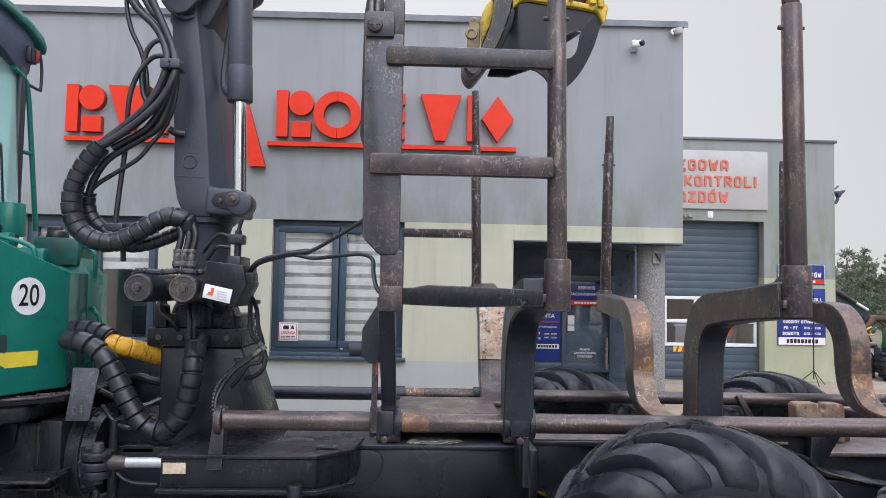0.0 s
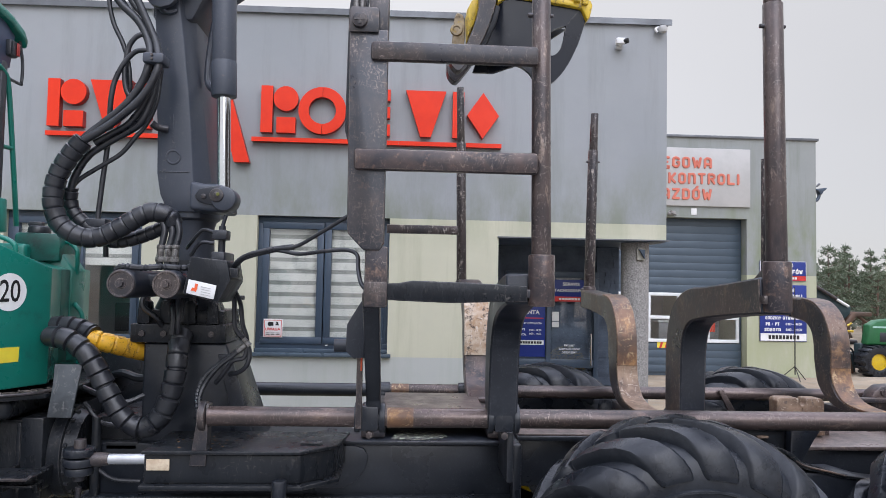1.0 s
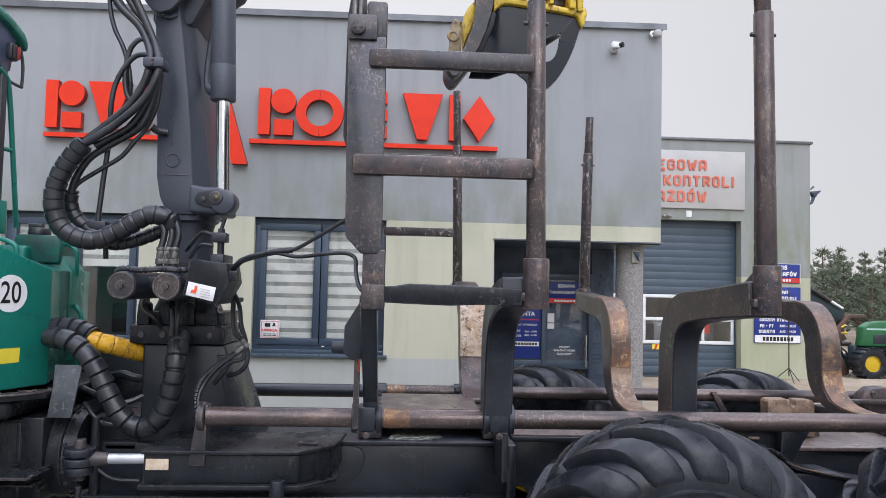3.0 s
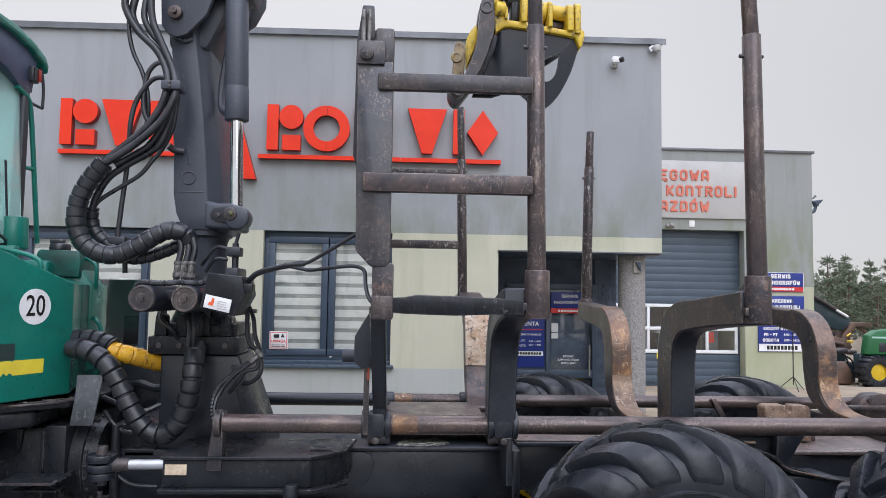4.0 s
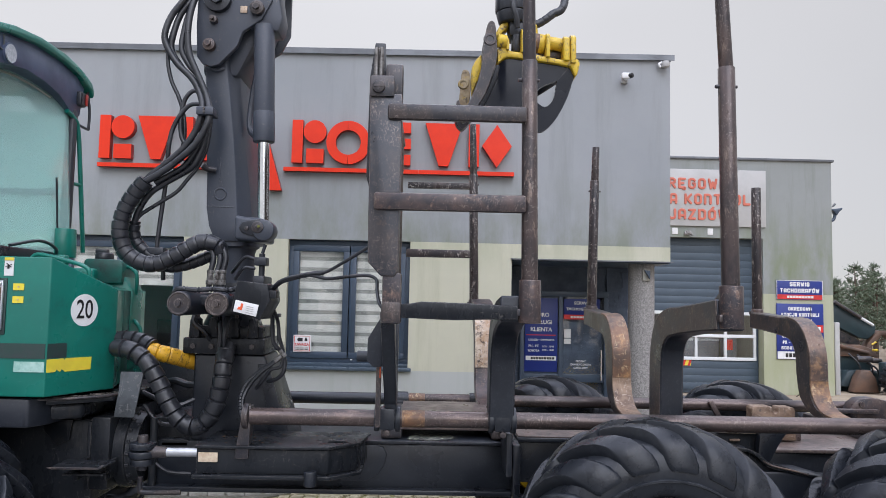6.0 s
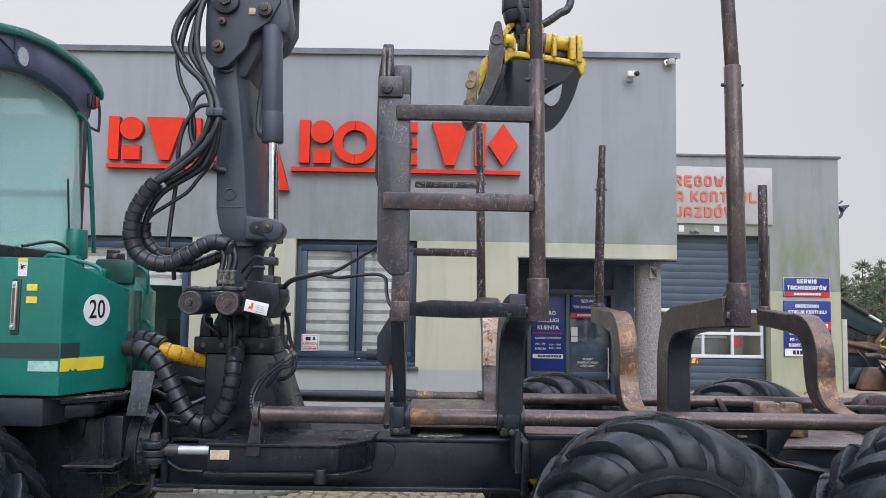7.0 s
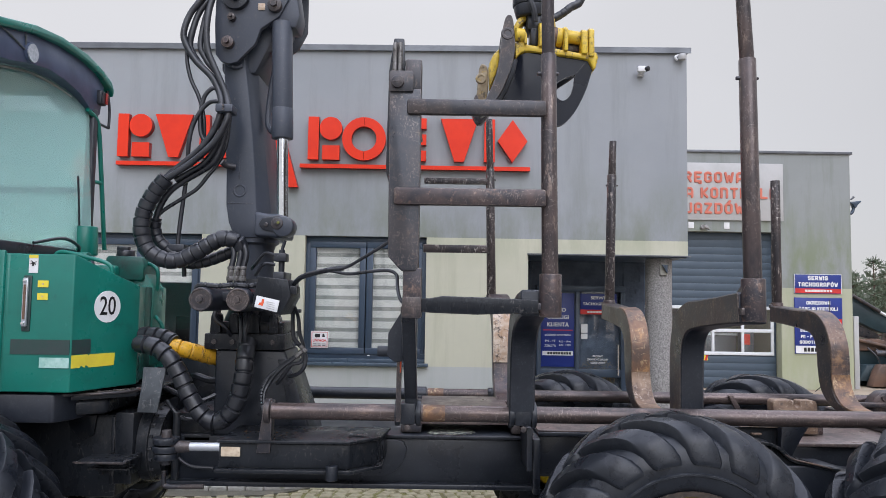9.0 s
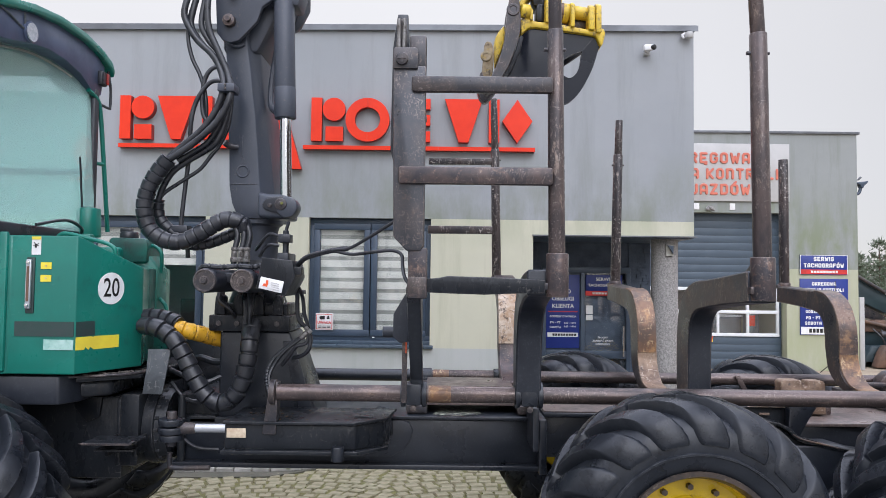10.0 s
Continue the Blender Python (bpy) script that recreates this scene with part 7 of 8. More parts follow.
wrapped_hose("upper_loop", [(-1.60, 4.20, 1.565), (-1.50, 4.19, 1.575), (-1.42, 4.18, 1.565), (-1.345, 4.16, 1.535)], 0.050, M_HOSE, crane, "hose bundle in black spiral wrap", 0.05, 0.012)
wrapped_hose("yellow_hose", [(-1.37, 4.16, 1.525), (-1.30, 4.17, 1.505), (-1.24, 4.22, 1.483), (-1.18, 4.30, 1.455), (-1.08, 4.44, 1.415)], 0.046, M_YHOSE, crane, "hose in yellow spiral wrap", 0.052, 0.008)
part("hose", tube([(-1.12, 4.2, 1.76), (-1.14, 4.18, 1.68), (-1.08, 4.2, 1.62), (-1.05, 4.25, 1.55)], 0.013, 8), M_HOSE, crane)
for pts, r in (([(-0.63, 3.75, 1.86), (-0.60, 3.72, 1.885), (-0.55, 3.69, 1.91), (-0.45, 3.66, 1.93), (-0.36, 3.62, 1.94), (-0.27, 3.57, 1.985), (-0.19, 3.52, 2.03), (-0.12, 3.48, 2.07), (-0.07, 3.44, 2.09)], 0.008),
               ([(-0.63, 3.76, 1.85), (-0.60, 3.73, 1.88), (-0.55, 3.70, 1.90), (-0.45, 3.67, 1.925), (-0.343, 3.60, 1.91), (-0.231, 3.52, 1.92), (-0.15, 3.50, 1.925), (-0.108, 3.48, 1.905), (-0.10, 3.44, 1.85), (-0.085, 3.38, 1.80), (-0.06, 3.35, 1.77)], 0.008)):
    part("feed_hose", tube(pts, r, 10), M_HOSE, crane, "hose running to the headboard")
wrapped_hose("feed_wrap", [(-0.62, 3.75, 1.868), (-0.58, 3.715, 1.895), (-0.50, 3.685, 1.918), (-0.42, 3.655, 1.933), (-0.37, 3.635, 1.938)], 0.013, M_HOSE, crane, "", 0.016, 0.002)
for pts, r in (([(-0.69, 3.92, 1.78), (-0.675, 3.98, 1.72), (-0.676, 4.0, 1.66), (-0.667, 4.0, 1.586), (-0.627, 4.0, 1.537), (-0.604, 4.0, 1.488), (-0.612, 4.0, 1.43), (-0.65, 4.02, 1.395), (-0.70, 4.05, 1.38)], 0.011),
               ([(-0.66, 3.92, 1.76), (-0.649, 4.0, 1.694), (-0.638, 4.0, 1.611), (-0.616, 4.0, 1.537), (-0.625, 4.0, 1.463), (-0.674, 4.0, 1.445), (-0.713, 4.02, 1.395), (-0.76, 4.05, 1.34)], 0.010),
               ([(-0.61, 4.0, 1.535), (-0.655, 4.0, 1.485), (-0.735, 4.0, 1.42), (-0.785, 4.0, 1.355), (-0.808, 3.98, 1.29), (-0.795, 3.96, 1.215), (-0.77, 3.95, 1.14)], 0.010)):
    part("hose", tube(pts, r, 8), M_HOSE, crane)
wrapped_hose("plated_hose", [(-0.619, 4.02, 1.519), (-0.655, 4.02, 1.49), (-0.735, 4.02, 1.43), (-0.799, 4.02, 1.37), (-0.826, 4.01, 1.30), (-0.812, 3.98, 1.22), (-0.78, 3.96, 1.15)], 0.014, M_HOSE, crane, "hose in a worn spring guard", 0.018, 0.004)
part("hose_fitting", many(rod((-0.615, 4.0, 1.523), (-0.655, 4.0, 1.487), 0.015, None, 6, 0.002), rod((-0.63, 3.985, 1.545), (-0.60, 3.985, 1.515), 0.012, None, 6)), M_ZINC, crane, "plated hose fitting")
part("hose_strap", box(-0.70, -0.635, 3.97, 4.02, 1.715, 1.735, 0.004), M_BLACK, crane)
for pts in ([(-1.0, 4.18, 1.74), (-0.982, 4.12, 1.686), (-0.971, 4.10, 1.618), (-0.976, 4.10, 1.55)], [(-0.955, 4.18, 1.74), (-0.945, 4.12, 1.68), (-0.950, 4.10, 1.61), (-0.955, 4.12, 1.55)]):
    part("hose", tube(pts, 0.012, 8), M_HOSE, crane)
lv = part("control_block", many(box(-0.80, -0.74, 4.05, 4.25, 1.86, 1.93, 0.008), rod((-0.765, 4.1, 1.93), (-0.765, 4.1, 2.05), 0.016, None, 10), box(-0.80, -0.735, 4.06, 4.14, 1.985, 2.03, 0.006), rod((-0.765, 4.1, 2.05), (-0.75, 4.1, 2.10), 0.009)), M_BLACK2, crane, "small control valve with fittings")
part("pipe", tube([(-0.80, 4.1, 2.02), (-0.86, 4.12, 2.03), (-0.92, 4.15, 1.97), (-0.95, 4.2, 1.95)], 0.009, 8), M_HOSE, lv)
part("pipe", tube([(-0.80, 4.1, 1.97), (-0.86, 4.1, 1.97), (-0.91, 4.12, 1.91)], 0.009, 8), M_HOSE, lv)

# ---- grapple ----
grapple = thing("log_grapple", (0.56, 3.95, 2.73), "yellow and black log grapple hanging from the crane", "grapple")
part("rotator", many(rod((0.548, 3.95, 3.29), (0.548, 3.95, 3.35), 0.075, 0.092, 24, 0.008), rod((0.548, 3.95, 3.35), (0.548, 3.95, 3.44), 0.096, None, 28, 0.01), rod((0.548, 3.95, 3.45), (0.548, 3.95, 3.60), 0.085, None, 28, 0.012)), M_BLACK2, grapple, "black rotator")
part("hanger", rod((0.548, 3.95, 3.60), (0.548, 3.95, 4.02), 0.045, None, 18), M_BLACK2, grapple)
wrapped_hose("hose", [(0.56, 3.93, 3.27), (0.62, 3.92, 3.275), (0.68, 3.92, 3.29), (0.75, 3.92, 3.34), (0.82, 3.94, 3.42), (0.85, 4.1, 3.8), (0.70, 4.3, 4.2)], 0.022, M_HOSE, grapple, "black wrapped hose", 0.03, 0.003)


def gx(c):
    """Grapple drawing units to metres across."""
    return -0.430 + 0.001262 * c


def gz(c):
    """Grapple drawing units to metres up; its drawing hangs down from the top."""
    return 3.382 - 0.001288 * c


def gp(*pairs):
    return [(gx(a), gz(b)) for a, b in pairs]


def curve(pairs, steps=5):
    """A smooth closed outline through a few drawing points."""
    v = [Vector((gx(a), 0, gz(b))) for a, b in pairs]
    return [(p.x, p.z) for p in smooth_line(v, steps)]


def bowed(outline, thick, depth):
    """A plate that bows away from the street towards its lower edge."""
    bm = prism(outline, "y", 0.0, thick, 0.0)
    for v in bm.verts:
        d = max(0.0, 3.06 - v.co.z)
        v.co.y += depth + 0.15 * d * d
    return bm


# the jaw's front shell: two sheets that leave the opening between them
OUT_RIGHT = [(790, 464), (828, 487), (850, 514), (885, 527), (922, 508), (962, 458), (1000, 380), (1024, 300)]
HOLE = [(955, 318), (945, 378), (927, 412), (903, 424), (876, 408), (861, 380)]
right = curve(OUT_RIGHT[1:])
cut = curve(HOLE)
main = gp((705, 258), (750, 228), (830, 236), (1004, 260), (955, 318)) + curve([(955, 318), (915, 332), (880, 352), (861, 380)]) + gp((828, 487)) + curve([(828, 487), (790, 464), (720, 454), (665, 452), (612, 462)]) + gp((655, 390), (690, 312))
jaw = part("jaw_shell", bowed(main, 0.024, 3.885), M_JAW, grapple, "black curved jaw with a cut-out", smooth=30)
lip = right + gp((1004, 260), (955, 318)) + cut[1:]
part("jaw_lip", bowed(lip, 0.024, 3.885), M_JAW, grapple, smooth=30)
part("jaw_shell", prism(gp((705, 258), (1000, 262), (900, 330), (830, 400), (720, 440), (640, 440)), "y", 4.12, 4.145, 0.004), M_JAW, grapple, "black rear jaw plate")
CHEEK = [(655, 128), (664, 98), (676, 88), (690, 96), (698, 140), (703, 235), (682, 318), (652, 396), (612, 458), (578, 497), (556, 492), (541, 466), (539, 430), (549, 414), (560, 438), (582, 436), (606, 388), (634, 304), (646, 205), (655, 128)]
for y0, m_ in ((3.845, M_STEEL2), (4.02, M_STEEL2)):
    part("jaw_cheek", prism(curve(CHEEK, 3)[:-1], "y", y0, y0 + 0.07, 0.005, 1), m_, grapple, "thick worn jaw side plate")
part("jaw_rim", prism(gp((700, 262), (716, 268), (705, 320), (672, 396), (640, 452), (612, 460), (652, 396), (684, 318)), "y", 3.855, 3.96, 0.006), M_GRIME, grapple)
CLAW = [(565, 258), (572, 240), (584, 237), (599, 248), (606, 292), (602, 372), (584, 426), (562, 440), (551, 424), (559, 340), (565, 258)]
part("claw", prism(curve(CLAW, 3)[:-1], "y", 4.06, 4.10, 0.004, 1), M_CLAW, grapple, "scratched claw tip with old yellow paint")
part("claw_ring", lathe([(0.0, 4.056), (0.014, 4.056), (0.018, 4.052), (0.026, 4.052), (0.030, 4.061)], (gx(574), 0, gz(300)), "y", 24), M_CLAW, grapple)
part("cheek_ring", lathe([(0.0, 3.842), (0.016, 3.842), (0.020, 3.838), (0.030, 3.838), (0.034, 3.846)], (gx(672), 0, gz(165)), "y", 24), M_PLATE, grapple)
part("yellow_link", prism(gp((642, 205), (648, 262), (632, 310), (608, 362), (604, 262), (618, 232)), "y", 3.92, 4.05, 0.01), M_YELLOW, grapple, "yellow jaw link")
part("top_beam", prism(gp((703, 196), (735, 190), (760, 205), (850, 214), (990, 238), (1012, 226), (1040, 232), (1046, 250), (1036, 292), (1026, 304), (1008, 262), (960, 254), (830, 238), (760, 230), (730, 236), (706, 262)), "y", 3.86, 3.98, 0.008), M_YELLOW, grapple, "yellow grapple beam with chipped paint")
for cx_, t0, b0, wd in ((746, 148, 206, 12), (813, 108, 214, 22), (912, 124, 230, 16), (988, 134, 242, 24), (1016, 128, 252, 22)):
    part("rib", prism([(3.84, gz(b0)), (3.98, gz(b0)), (3.97, gz(t0 + 14)), (3.94, gz(t0)), (3.88, gz(t0)), (3.845, gz(t0 + 16))], "x", gx(cx_ - wd / 2), gx(cx_ + wd / 2), 0.005), M_YELLOW, grapple)
part("pivot_tube", rod((gx(822), 3.915, gz(152)), (gx(905), 3.915, gz(160)), 0.050, None, 24, 0.008), M_YELLOW, grapple, "chipped yellow pivot tube")
part("tube_band", rod((gx(838), 3.915, gz(154)), (gx(880), 3.915, gz(158)), 0.052, None, 24, 0.004), M_RUSTARM, grapple)
part("pivot_tube", rod((gx(916), 3.915, gz(152)), (gx(985), 3.915, gz(162)), 0.034, None, 24, 0.006), M_YELLOW, grapple)
part("pivot_tube", rod((gx(990), 3.92, gz(160)), (gx(1014), 3.92, gz(165)), 0.046, None, 24, 0.006), M_STEEL2, grapple)
part("shaft_block", box(gx(880), gx(985), 3.93, 4.02, gz(212), gz(170), 0.01), M_STEEL2, grapple)
part("pivot_knob", rod((gx(858), 3.91, gz(130)), (gx(856), 3.91, gz(80)), 0.026, 0.020, 16, 0.008), M_YELLOW, grapple)
part("pivot_disc", rod((gx(702), 3.86, gz(165)), (gx(740), 3.87, gz(168)), 0.036, None, 20, 0.006), M_YELLOW, grapple)
part("neck_plate", prism(gp((698, 118), (722, 76), (752, 62), (756, 84), (728, 112), (716, 150), (700, 168)), "y", 3.92, 4.02, 0.008), M_YELLOW, grapple)
part("centre_block", many(box(gx(755), gx(822), 3.90, 4.04, gz(132), gz(62), 0.02), box(gx(770), gx(806), 3.90, 4.0, gz(196), gz(120), 0.015)), M_BLACK2, grapple)
part("rear_bar", rod((gx(870), 4.05, gz(92)), (gx(930), 4.05, gz(122)), 0.018, None, 12), M_RUSTARM, grapple)
part("hose", tube([(gx(770), 3.86, gz(-20)), (gx(768), 3.85, gz(30)), (gx(780), 3.85, gz(70)), (gx(786), 3.86, gz(110))], 0.016, 8), M_HOSE, grapple)


# ---- paving setts and kerb ----
def sett_mesh(rng, w, d):
    bm = bmesh.new()
    k = rng.uniform(0.78, 0.88)
    lo = [bm.verts.new((sx * w / 2, sy * d / 2, -0.03)) for sx, sy in ((-1, -1), (1, -1), (1, 1), (-1, 1))]
    mid = [bm.verts.new((sx * w / 2 * rng.uniform(0.93, 1.0), sy * d / 2 * rng.uniform(0.93, 1.0), -0.008)) for sx, sy in ((-1, -1), (1, -1), (1, 1), (-1, 1))]
    hi = [bm.verts.new((sx * w / 2 * k + rng.uniform(-0.004, 0.004), sy * d / 2 * k + rng.uniform(-0.004, 0.004), rng.uniform(0.001, 0.006))) for sx, sy in ((-1, -1), (1, -1), (1, 1), (-1, 1))]
    for a, b in ((lo, mid), (mid, hi)):
        for i in range(4):
            bm.faces.new((a[i], a[(i + 1) % 4], b[(i + 1) % 4], b[i]))
    bm.faces.new(hi)
    return bm


KERB_LINE = [(-7.0, 6.95), (-3.5, 6.955), (-2.0, 6.965), (-1.5, 6.995), (-1.22, 7.08), (-1.02, 7.22), (-0.90, 7.40), (-0.85, 7.70)]


def kerb_y(x):
    """The front of the planted strip at a given x."""
    for (x0, y0), (x1, y1) in zip(KERB_LINE, KERB_LINE[1:]):
        if x0 <= x <= x1:
            return y0 + (y1 - y0) * (x - x0) / (x1 - x0)
    return WY - 0.04


def build_paving():
    rng = random.Random(11)
    bed = box(-7.0, 5.0, 4.9, WY - 0.002, -0.05, 0.006)
    paving = solid("pavement", bed, M_MOSS, "granite sett paving laid in arcs with mossy joints", "pavement", "structure", smooth=0)
    # unseen slab, added so that less warm bounce reaches the machine
    solid("forecourt", box(-14.0, 8.5, -9.0, 4.898, -0.05, 0.004), M_BOUNCEGROUND, "unseen grey ground slab added to dull the bounce light", "pavement", "structure", smooth=0)
    shared = [finish("sett", sett_mesh(rng, rng.uniform(0.104, 0.126), rng.uniform(0.096, 0.114)), M_SETT, 30) for _ in range(14)]
    rest = bmesh.new()
    count = 0
    y, row = 4.7, 0
    while y < WY + 0.4:
        x = -6.9 + (row % 2) * 0.062 + rng.uniform(-0.02, 0.02)
        while x < 4.9:
            u = ((x + 0.35) / 1.7) % 1.0 - 0.5
            yy = y - 0.95 * u * u + rng.uniform(-0.008, 0.008)
            turn = math.atan(-1.9 * u / 1.7)
            if 4.95 < yy < min(kerb_y(x) - 0.05, WY - 0.06):
                m = Matrix.Translation((x + rng.uniform(-0.008, 0.008), yy, 0.012 + rng.uniform(-0.005, 0.004))) @ Matrix.Rotation(turn + rng.uniform(-0.10, 0.10) + rng.choice((0, math.pi)), 4, "Z") @ Matrix.Diagonal((rng.uniform(0.9, 1.06), 1, 1, 1))
                if -2.15 < x < 0.75 and yy > 6.1 and count < 300:
                    ob = new("sett", shared[rng.randrange(14)])
                    ob.parent, ob.matrix_basis = paving, m
                    count += 1
                else:
                    me = shared[rng.randrange(14)]
                    vs = [rest.verts.new(m @ v.co) for v in me.vertices]
                    for p in me.polygons:
                        rest.faces.new([vs[i] for i in p.vertices])
            x += 0.126 * rng.uniform(0.93, 1.07)
        y += 0.116
        row += 1
    ob = new("sett_field", finish("sett_field", rest, M_SETT, 30))
    ob.parent = paving
    tagged(ob, "", "", "", "stuff")
    # kerb stones along the curved edge of the planted strip
    line = [Vector((x_, y_, 0)) for x_, y_ in KERB_LINE]
    for p, q in zip(line, line[1:]):
        n = max(1, round((q - p).length / 0.20))
        for i in range(n):
            a_, b_ = p.lerp(q, i / n), p.lerp(q, (i + 1) / n)
            d = (b_ - a_).normalized()
            nrm = Vector((-d.y, d.x, 0))
            a_, b_ = a_ + d * 0.006, b_ - d * 0.006
            h = 0.058 + rng.uniform(-0.010, 0.008)
            pts = [a_, b_, b_ + nrm * 0.075, a_ + nrm * 0.075]
            solid("kerb", prism([(v.x, v.y) for v in pts], "z", -0.05, h, 0.011), M_KERB, "pale mossy concrete kerb stone along the planted strip", "kerb", "structure")
    inner = [(x_, y_ + 0.07) for x_, y_ in KERB_LINE[:-1]] + [(-0.93, WY - 0.003), (-7.0, WY - 0.003)]
    solid("planting_strip", prism(inner, "z", -0.05, 0.042), M_MOSS, "mossy soil strip along the wall", "soil", "structure", smooth=0)
    gutter = [(x_, y_ - 0.004) for x_, y_ in KERB_LINE[:-1]] + [(-1.02, 7.20), (-1.24, 6.99), (-1.50, 6.83), (-2.19, 6.77), (-3.5, 6.76), (-7.0, 6.75)]
    solid("gutter", prism(gutter, "z", -0.02, 0.019), M_GUTTER, "dark wet dirt gathered along the kerb", "dirt", "structure", smooth=0)
    # moss tufts in the joints and along the kerb foot
    bm = bmesh.new()
    for _ in range(2600):
        px_ = rng.uniform(-4.5, 1.0)
        py_ = kerb_y(px_) - abs(rng.gauss(0, 0.10)) if rng.random() < 0.35 else rng.uniform(5.9, 7.4)
        h, a = rng.uniform(0.004, 0.016), rng.uniform(0, 3.14)
        w_ = rng.uniform(0.004, 0.012)
        c, s_ = math.cos(a) * w_, math.sin(a) * w_
        v = [bm.verts.new((px_ - c, py_ - s_, 0.004)), bm.verts.new((px_ + c, py_ + s_, 0.004)), bm.verts.new((px_ + rng.uniform(-0.01, 0.01), py_ + rng.uniform(-0.01, 0.01), 0.006 + h))]
        bm.faces.new(v)
    solid("moss", bm, M_GRASS, "low moss and grass in the paving joints", "moss", "stuff", smooth=0)


build_paving()

# fallen leaves on the deck and dirt
rl = random.Random(5)
bm = bmesh.new()
for _ in range(70):
    x, y = rl.uniform(0.0, 0.50), rl.uniform(4.32, 5.1)
    a, s_ = rl.uniform(0, 6.28), rl.uniform(0.008, 0.02)
    v = [bm.verts.new((x + s_ * math.cos(a + k * 1.57) * (1 if k % 2 else 0.5), y + s_ * math.sin(a + k * 1.57) * (1 if k % 2 else 0.5), 1.121 + rl.uniform(0, 0.008))) for k in range(4)]
    bm.faces.new(v)
for _ in range(60):                        # crumbs of bark on the cylinder housing
    x, y = rl.uniform(-0.95, -0.25), rl.uniform(3.84, 4.2)
    a, s_ = rl.uniform(0, 6.28), rl.uniform(0.003, 0.010)
    bm.faces.new([bm.verts.new((x + s_ * math.cos(a + k * 1.57) * (1 if k % 2 else 0.5), y + s_ * math.sin(a + k * 1.57) * (1 if k % 2 else 0.5), 1.0955 + rl.uniform(0, 0.003))) for k in range(4)])
solid("fallen_leaves", bm, M_LEAF, "dry brown leaves scattered on the deck plate", "leaves", "stuff", smooth=0)

# ---- yard past the garage ----


def pine(seed, height):
    """A young pine: a tapered trunk, whorls of rising limbs and tufts of needles with gaps between them."""
    rng = random.Random(seed)
    t = thing("pine_tree", (0, 0, 0), "young dark green pine tree at the edge of the yard", "tree", "pines behind the yard")
    trunk = rod((0, 0, -0.3), (rng.uniform(-0.1, 0.1), rng.uniform(-0.1, 0.1), height * 0.97), 0.13, 0.02, 8)
    limbs, leaves = bmesh.new(), bmesh.new()
    add(limbs, trunk)
    z = height * 0.22
    while z < height:
        f = (z - height * 0.22) / (height * 0.78)
        reach = (1.45 * (1 - f) ** 0.75 + 0.12) * rng.uniform(0.75, 1.1)
        n = rng.randint(4, 6)
        a0 = rng.uniform(0, 6.28)
        for k in range(n):
            if rng.random() < 0.22:
                continue
            a = a0 + 6.28 * k / n + rng.uniform(-0.3, 0.3)
            L = reach * rng.uniform(0.6, 1.1)
            tip = Vector((math.cos(a) * L, math.sin(a) * L, z + L * rng.uniform(0.25, 0.6)))
            root = Vector((0, 0, z))
            add(limbs, rod(root, tip, 0.03 * (1 - f) + 0.012, 0.008, 5))
            m = int(7 + 12 * L)
            for _ in range(m):
                u = rng.uniform(0.28, 1.08)
                c = root.lerp(tip, u) + Vector((rng.gauss(0, 0.10), rng.gauss(0, 0.10), rng.gauss(0.02, 0.07)))
                for _ in range(7):
                    d = Vector((rng.gauss(0, 1), rng.gauss(0, 1), rng.gauss(0.75, 0.7))).normalized() * rng.uniform(0.10, 0.24)
                    s_ = Vector((rng.gauss(0, 1), rng.gauss(0, 1), rng.gauss(0, 1))).normalized() * rng.uniform(0.016, 0.032)
                    leaves.faces.new([leaves.verts.new(p) for p in (c - s_, c + s_, c + d + s_ * 0.3, c + d - s_ * 0.3)])
        z += rng.uniform(0.32, 0.5)
    for _ in range(12):
        c = Vector((rng.gauss(0, 0.03), rng.gauss(0, 0.03), height * rng.uniform(0.93, 1.0)))
        d = Vector((rng.gauss(0, 0.4), rng.gauss(0, 0.4), 1)).normalized() * 0.28
        s_ = Vector((rng.gauss(0, 1), rng.gauss(0, 1), 0)).normalized() * 0.035
        leaves.faces.new([leaves.verts.new(p) for p in (c - s_, c + s_, c + d + s_ * 0.2, c + d - s_ * 0.2)])
    part("trunk", limbs, M_BARK, t)
    part("crown", leaves, M_NEEDLE, t, smooth=0)
    return t


protos = [pine(s, h) for s, h in ((1, 5.2), (2, 4.7), (3, 5.5), (4, 4.4))]
rp = random.Random(8)
spots = []
for row, (yy, step) in enumerate(((40.0, 2.0), (43.5, 2.1), (47.5, 2.3), (52.0, 2.6))):
    x = 17.0 + row * 1.3
    while x < 50 + row * 3:
        spots.append((x + rp.uniform(-0.5, 0.5), yy + rp.uniform(-0.9, 0.9)))
        x += step * rp.uniform(0.8, 1.2)
for k, (x, y) in enumerate(spots):
    m = pose(x, y, ground_height(x, y), 0, 0, rp.uniform(0, 360))
    s_ = rp.uniform(0.82, 1.12)
    src = protos[k % 4]
    if k < 4:
        src.matrix_basis = m
        continue
    copy_thing(src, m).scale = (s_, s_, s_)
bm = bmesh.new()
rw = random.Random(21)
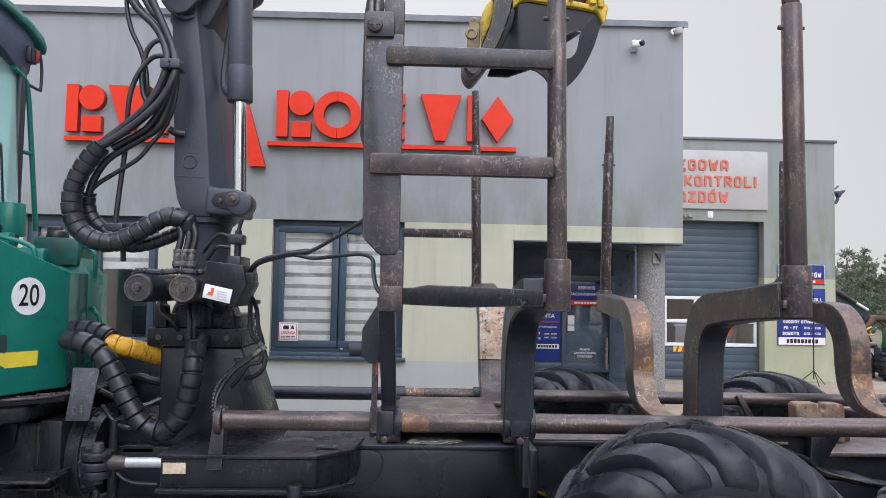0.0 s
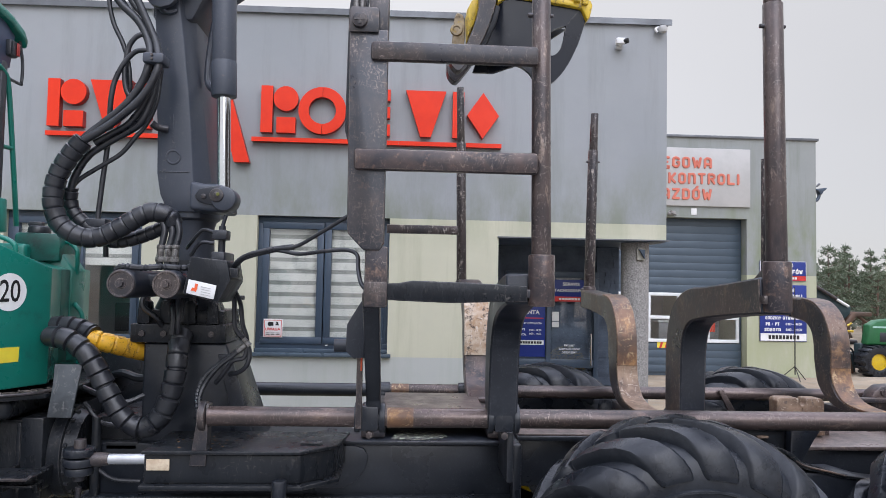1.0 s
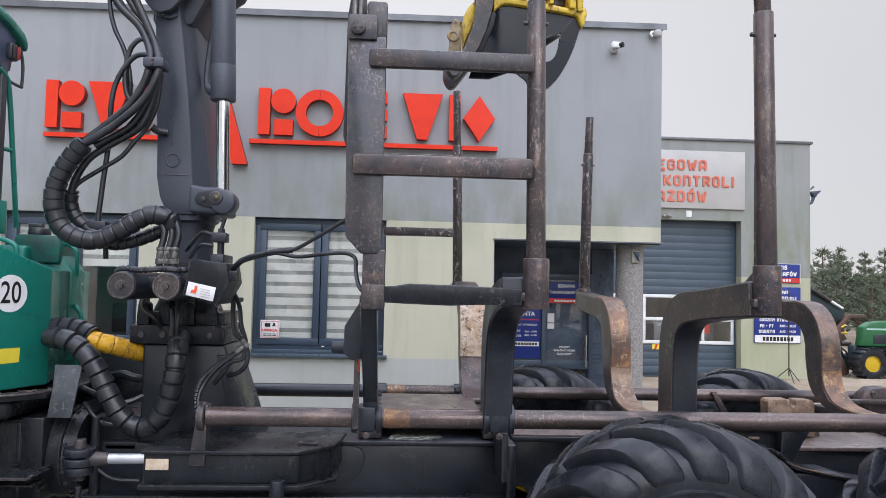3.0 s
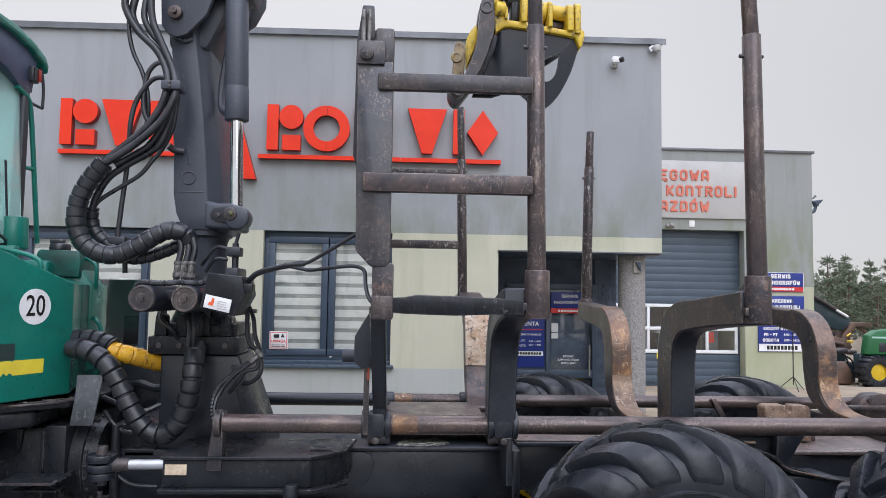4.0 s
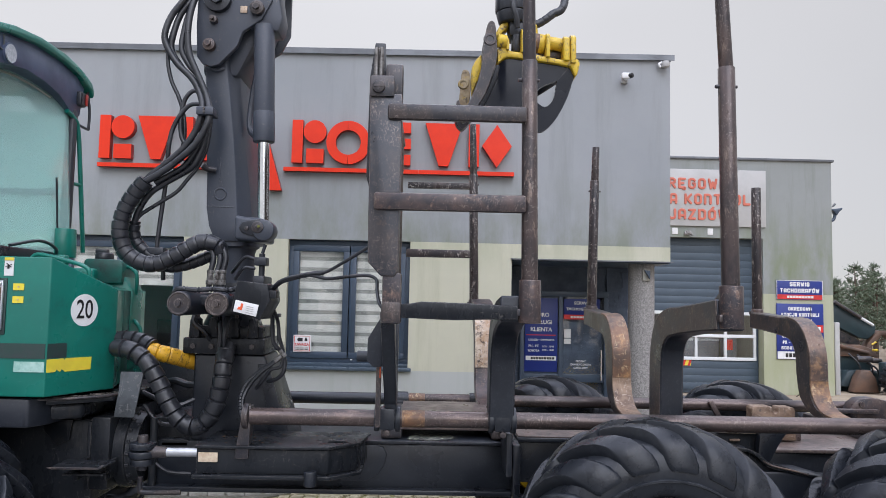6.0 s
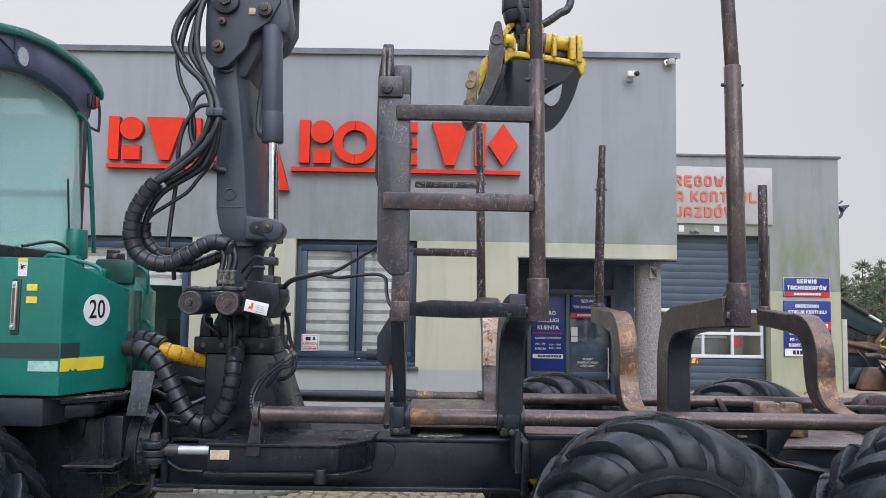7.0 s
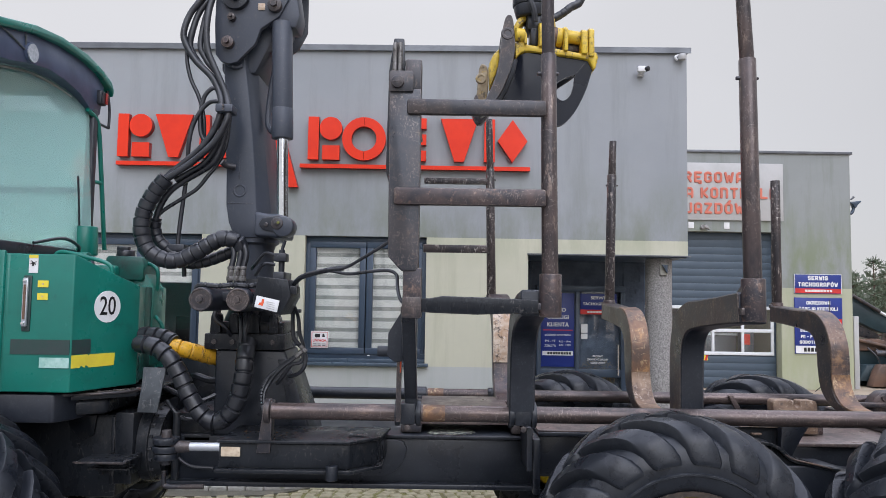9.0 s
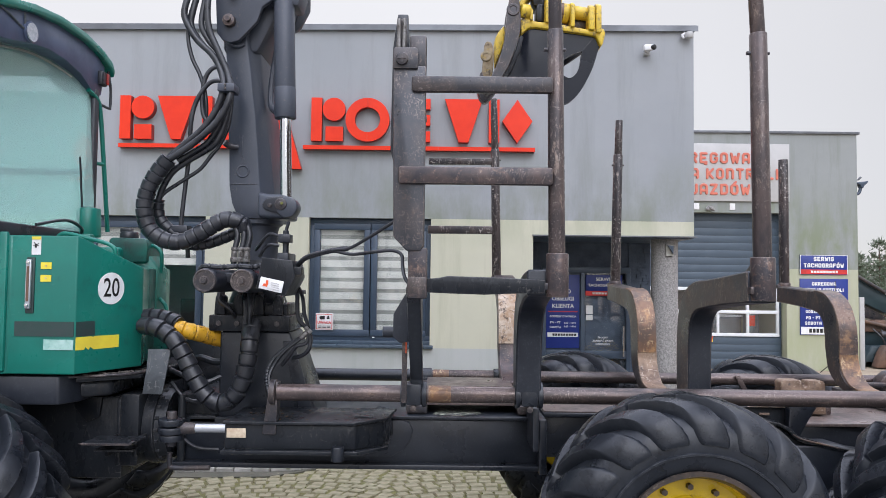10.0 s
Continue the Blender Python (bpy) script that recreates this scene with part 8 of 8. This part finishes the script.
for _ in range(5200):
    x, y = rw.uniform(10, 75), rw.uniform(56, 62)
    z = -1.2 + 5.6 * rw.random() ** 0.8 * (0.82 + 0.18 * math.sin(x * 0.9) * math.sin(x * 0.37 + 1))
    c = Vector((x, y, z))
    for _ in range(2):
        d = Vector((rw.gauss(0, 1), rw.gauss(0, 0.5), rw.gauss(0.5, 0.8))).normalized() * rw.uniform(0.3, 0.7)
        s_ = Vector((rw.gauss(0, 1), 0, rw.gauss(0, 1))).normalized() * rw.uniform(0.12, 0.25)
        bm.faces.new([bm.verts.new(p) for p in (c - s_, c + s_, c + d + s_ * 0.3, c + d - s_ * 0.3)])
solid("far_woods", bm, M_WOODS, "dense pine wood in the distance, haze painted into its green", "wood", "stuff", smooth=0)

# tripod stand, post and parked machines
tri = thing("light_stand", (8.2, 15.35, 0), "thin black tripod stand in front of the garage pier", "tripod")
part("pole", many(rod((8.2, 15.35, 0.10), (8.2, 15.35, 1.25), 0.012, None, 8), rod((8.2, 15.35, 0.9), (8.2, 15.35, 1.9), 0.008, None, 8)), M_INK, tri)
for a in (20, 140, 260):
    part("leg", rod((8.2, 15.35, 0.27), (8.2 + 0.30 * math.cos(radians(a)), 15.35 + 0.30 * math.sin(radians(a)), -0.015), 0.009, None, 6), M_INK, tri)
solid("gate_post", box(9.64, 9.755, 17.0, 17.12, -0.35, 1.54, 0.008), M_SIGNWHITE, "white square gate post beside the garage", "post")



def far_wheel(parent, x, y, z, r=0.56):
    h = part("wheel", lathe([(0.0, y - 0.22), (0.27, y - 0.2), (0.29, y - 0.24)], (x, 0, z), "y", 28), M_RIM, parent, "yellow wheel with a dark tyre")
    ty = part("tyre", lathe([(0.28, y - 0.26), (0.40, y - 0.30), (r - 0.06, y - 0.28), (r - 0.03, y - 0.2), (r - 0.03, y + 0.2), (r - 0.06, y + 0.28), (0.40, y + 0.3), (0.28, y + 0.26)], (x, 0, z), "y", 36), M_RUBBER, h)
    me = None
    for i in range(16):
        a = 2 * math.pi * i / 16
        if me is None:
            me = finish("lug", box(-0.05, 0.05, -0.29, 0.29, r - 0.06, r + 0.01, 0.01), M_RUBBER)
        lug = new("lug", me)
        lug.parent = ty
        lug.matrix_basis = Matrix.Translation((x, y, z)) @ Matrix.Rotation(a, 4, "Y")


gm = thing("green_forwarder", (17.3, 26, -1.09), "bright green forwarder with yellow wheels parked in the yard", "forestry machine")
for x in (16.52, 17.72):
    far_wheel(gm, x, 25.2, -0.55)
    far_wheel(gm, x + 1.35, 26.9, -0.55)
part("hood", prism([(16.28, 0.02), (19.4, 0.02), (19.4, 0.95), (17.1, 0.92), (16.65, 0.86), (16.38, 0.70)], "y", 25.25, 25.62, 0.06, 3), M_FARGREEN, gm, "green engine hood")
part("hood_band", box(16.5, 17.3, 25.235, 25.252, 0.60, 0.66), M_FADED, gm)
part("vent", box(16.75, 17.25, 25.235, 25.252, 0.12, 0.45, 0.01), M_BLACK, gm)
part("vent", box(17.6, 18.1, 25.235, 25.252, 0.12, 0.5, 0.01), M_BLACK, gm)
part("chassis", box(16.2, 18.9, 25.5, 25.9, -0.65, 0.04, 0.05), M_TEAL, gm)
part("cab", many(box(18.7, 20.3, 25.3, 26.9, 1.0, 1.25, 0.04), box(18.7, 18.8, 25.3, 25.4, 1.2, 2.6), box(20.2, 20.3, 25.3, 25.4, 1.2, 2.6), box(18.6, 20.4, 25.2, 27.0, 2.55, 2.7, 0.05)), M_FARGREEN, gm)
part("cab_glass", box(18.8, 20.2, 25.35, 26.8, 1.25, 2.55), M_CABGLASS, gm, smooth=0)
part("front_guard", box(16.24, 16.44, 26.20, 26.32, 0.38, 0.47, 0.03), M_YELLOW, gm, "yellow lifting arm end")
ar = thing("parked_crane", (16.4, 27.5, -1.09), "dark loader crane arm with a rusty boom parked in the yard", "crane")
part("outer_boom", prism([(13.6, 3.0), (15.7, 2.03), (16.85, 1.36), (17.05, 1.28), (17.0, 1.0), (16.75, 0.77), (16.45, 0.80), (15.7, 1.15), (13.6, 2.2)], "y", 27.3, 27.8, 0.05), M_TEAL, ar, "dark teal folded boom")
# matte white rod: the highlight along the boom is in its colour
part("boom_sheet", rod((16.35, 27.22, 1.60), (16.88, 27.22, 1.30), 0.055, None, 10), M_WHITE, ar, "pale cylinder with its bright reflection painted white")
part("boom_pipe", rod((15.4, 27.2, 2.15), (16.4, 27.2, 1.57), 0.07, None, 10), M_STEEL2, ar)
part("inner_boom", many(prism([(16.5, -0.1), (16.75, -0.1), (16.95, 0.55), (17.3, 0.92), (17.9, 0.93), (17.9, 1.08), (17.15, 1.10), (16.75, 0.62)], "y", 27.35, 27.75, 0.03), rod((17.4, 27.5, 0.95), (17.9, 27.5, 0.60), 0.06, None, 8)), M_FARRUST, ar, "rusty brown inner boom")
part("pedestal", many(box(13.9, 16.75, 26.6, 27.6, -1.1, -0.35, 0.05), box(14.3, 16.6, 26.9, 27.9, -0.4, 0.18, 0.08), prism([(15.0, -0.9), (16.75, -0.9), (16.6, -0.45), (16.2, -0.30), (15.3, -0.32)], "y", 26.2, 26.62, 0.06)), M_TEAL, ar, "dark machine body under the boom")
part("swing_frame", many(prism([(14.2, 0.15), (16.75, 0.15), (16.6, 0.42), (16.1, 0.58), (15.4, 0.50), (14.2, 0.75)], "y", 26.7, 27.3, 0.05), rod((15.2, 26.6, 0.55), (16.3, 26.6, 0.30), 0.07, None, 10)), M_FARRUST, ar, "rusty brown swing frame")
part("drum", many(rod((15.55, 26.1, 0.10), (16.10, 26.1, 0.10), 0.11, None, 14, 0.02), rod((16.10, 26.1, 0.06), (16.45, 26.1, 0.04), 0.09, None, 14, 0.02)), M_STEEL2, ar)
for x0, z0, x1, z1 in ((15.3, 0.3, 15.75, -0.7), (15.6, 0.25, 16.2, -0.55), (15.9, 0.0, 16.4, -0.65)):
    part("hanging_hose", tube([(x0, 26.15, z0), ((x0 + x1) / 2 + 0.1, 26.05, (z0 + z1) / 2 + 0.1), (x1, 26.1, z1)], 0.035, 6), M_HOSE, ar)
part("dark_boom", prism([(13.6, 2.15), (15.7, 1.10), (16.35, 0.80), (16.60, 0.62), (16.3, 0.50), (15.4, 0.72), (13.6, 1.2)], "y", 27.45, 27.95, 0.05), M_STEEL2, ar)
part("bucket", prism([(15.2, -1.05), (16.15, -1.05), (16.05, -0.55), (15.86, -0.27), (15.55, -0.27), (15.40, -0.50)], "y", 25.75, 26.15, 0.05), M_FARRUST, ar, "rusty bucket")
part("hydraulic_ram", rod((16.22, 26.25, 0.62), (16.37, 26.25, 0.72), 0.035, None, 10), M_YELLOW, ar)
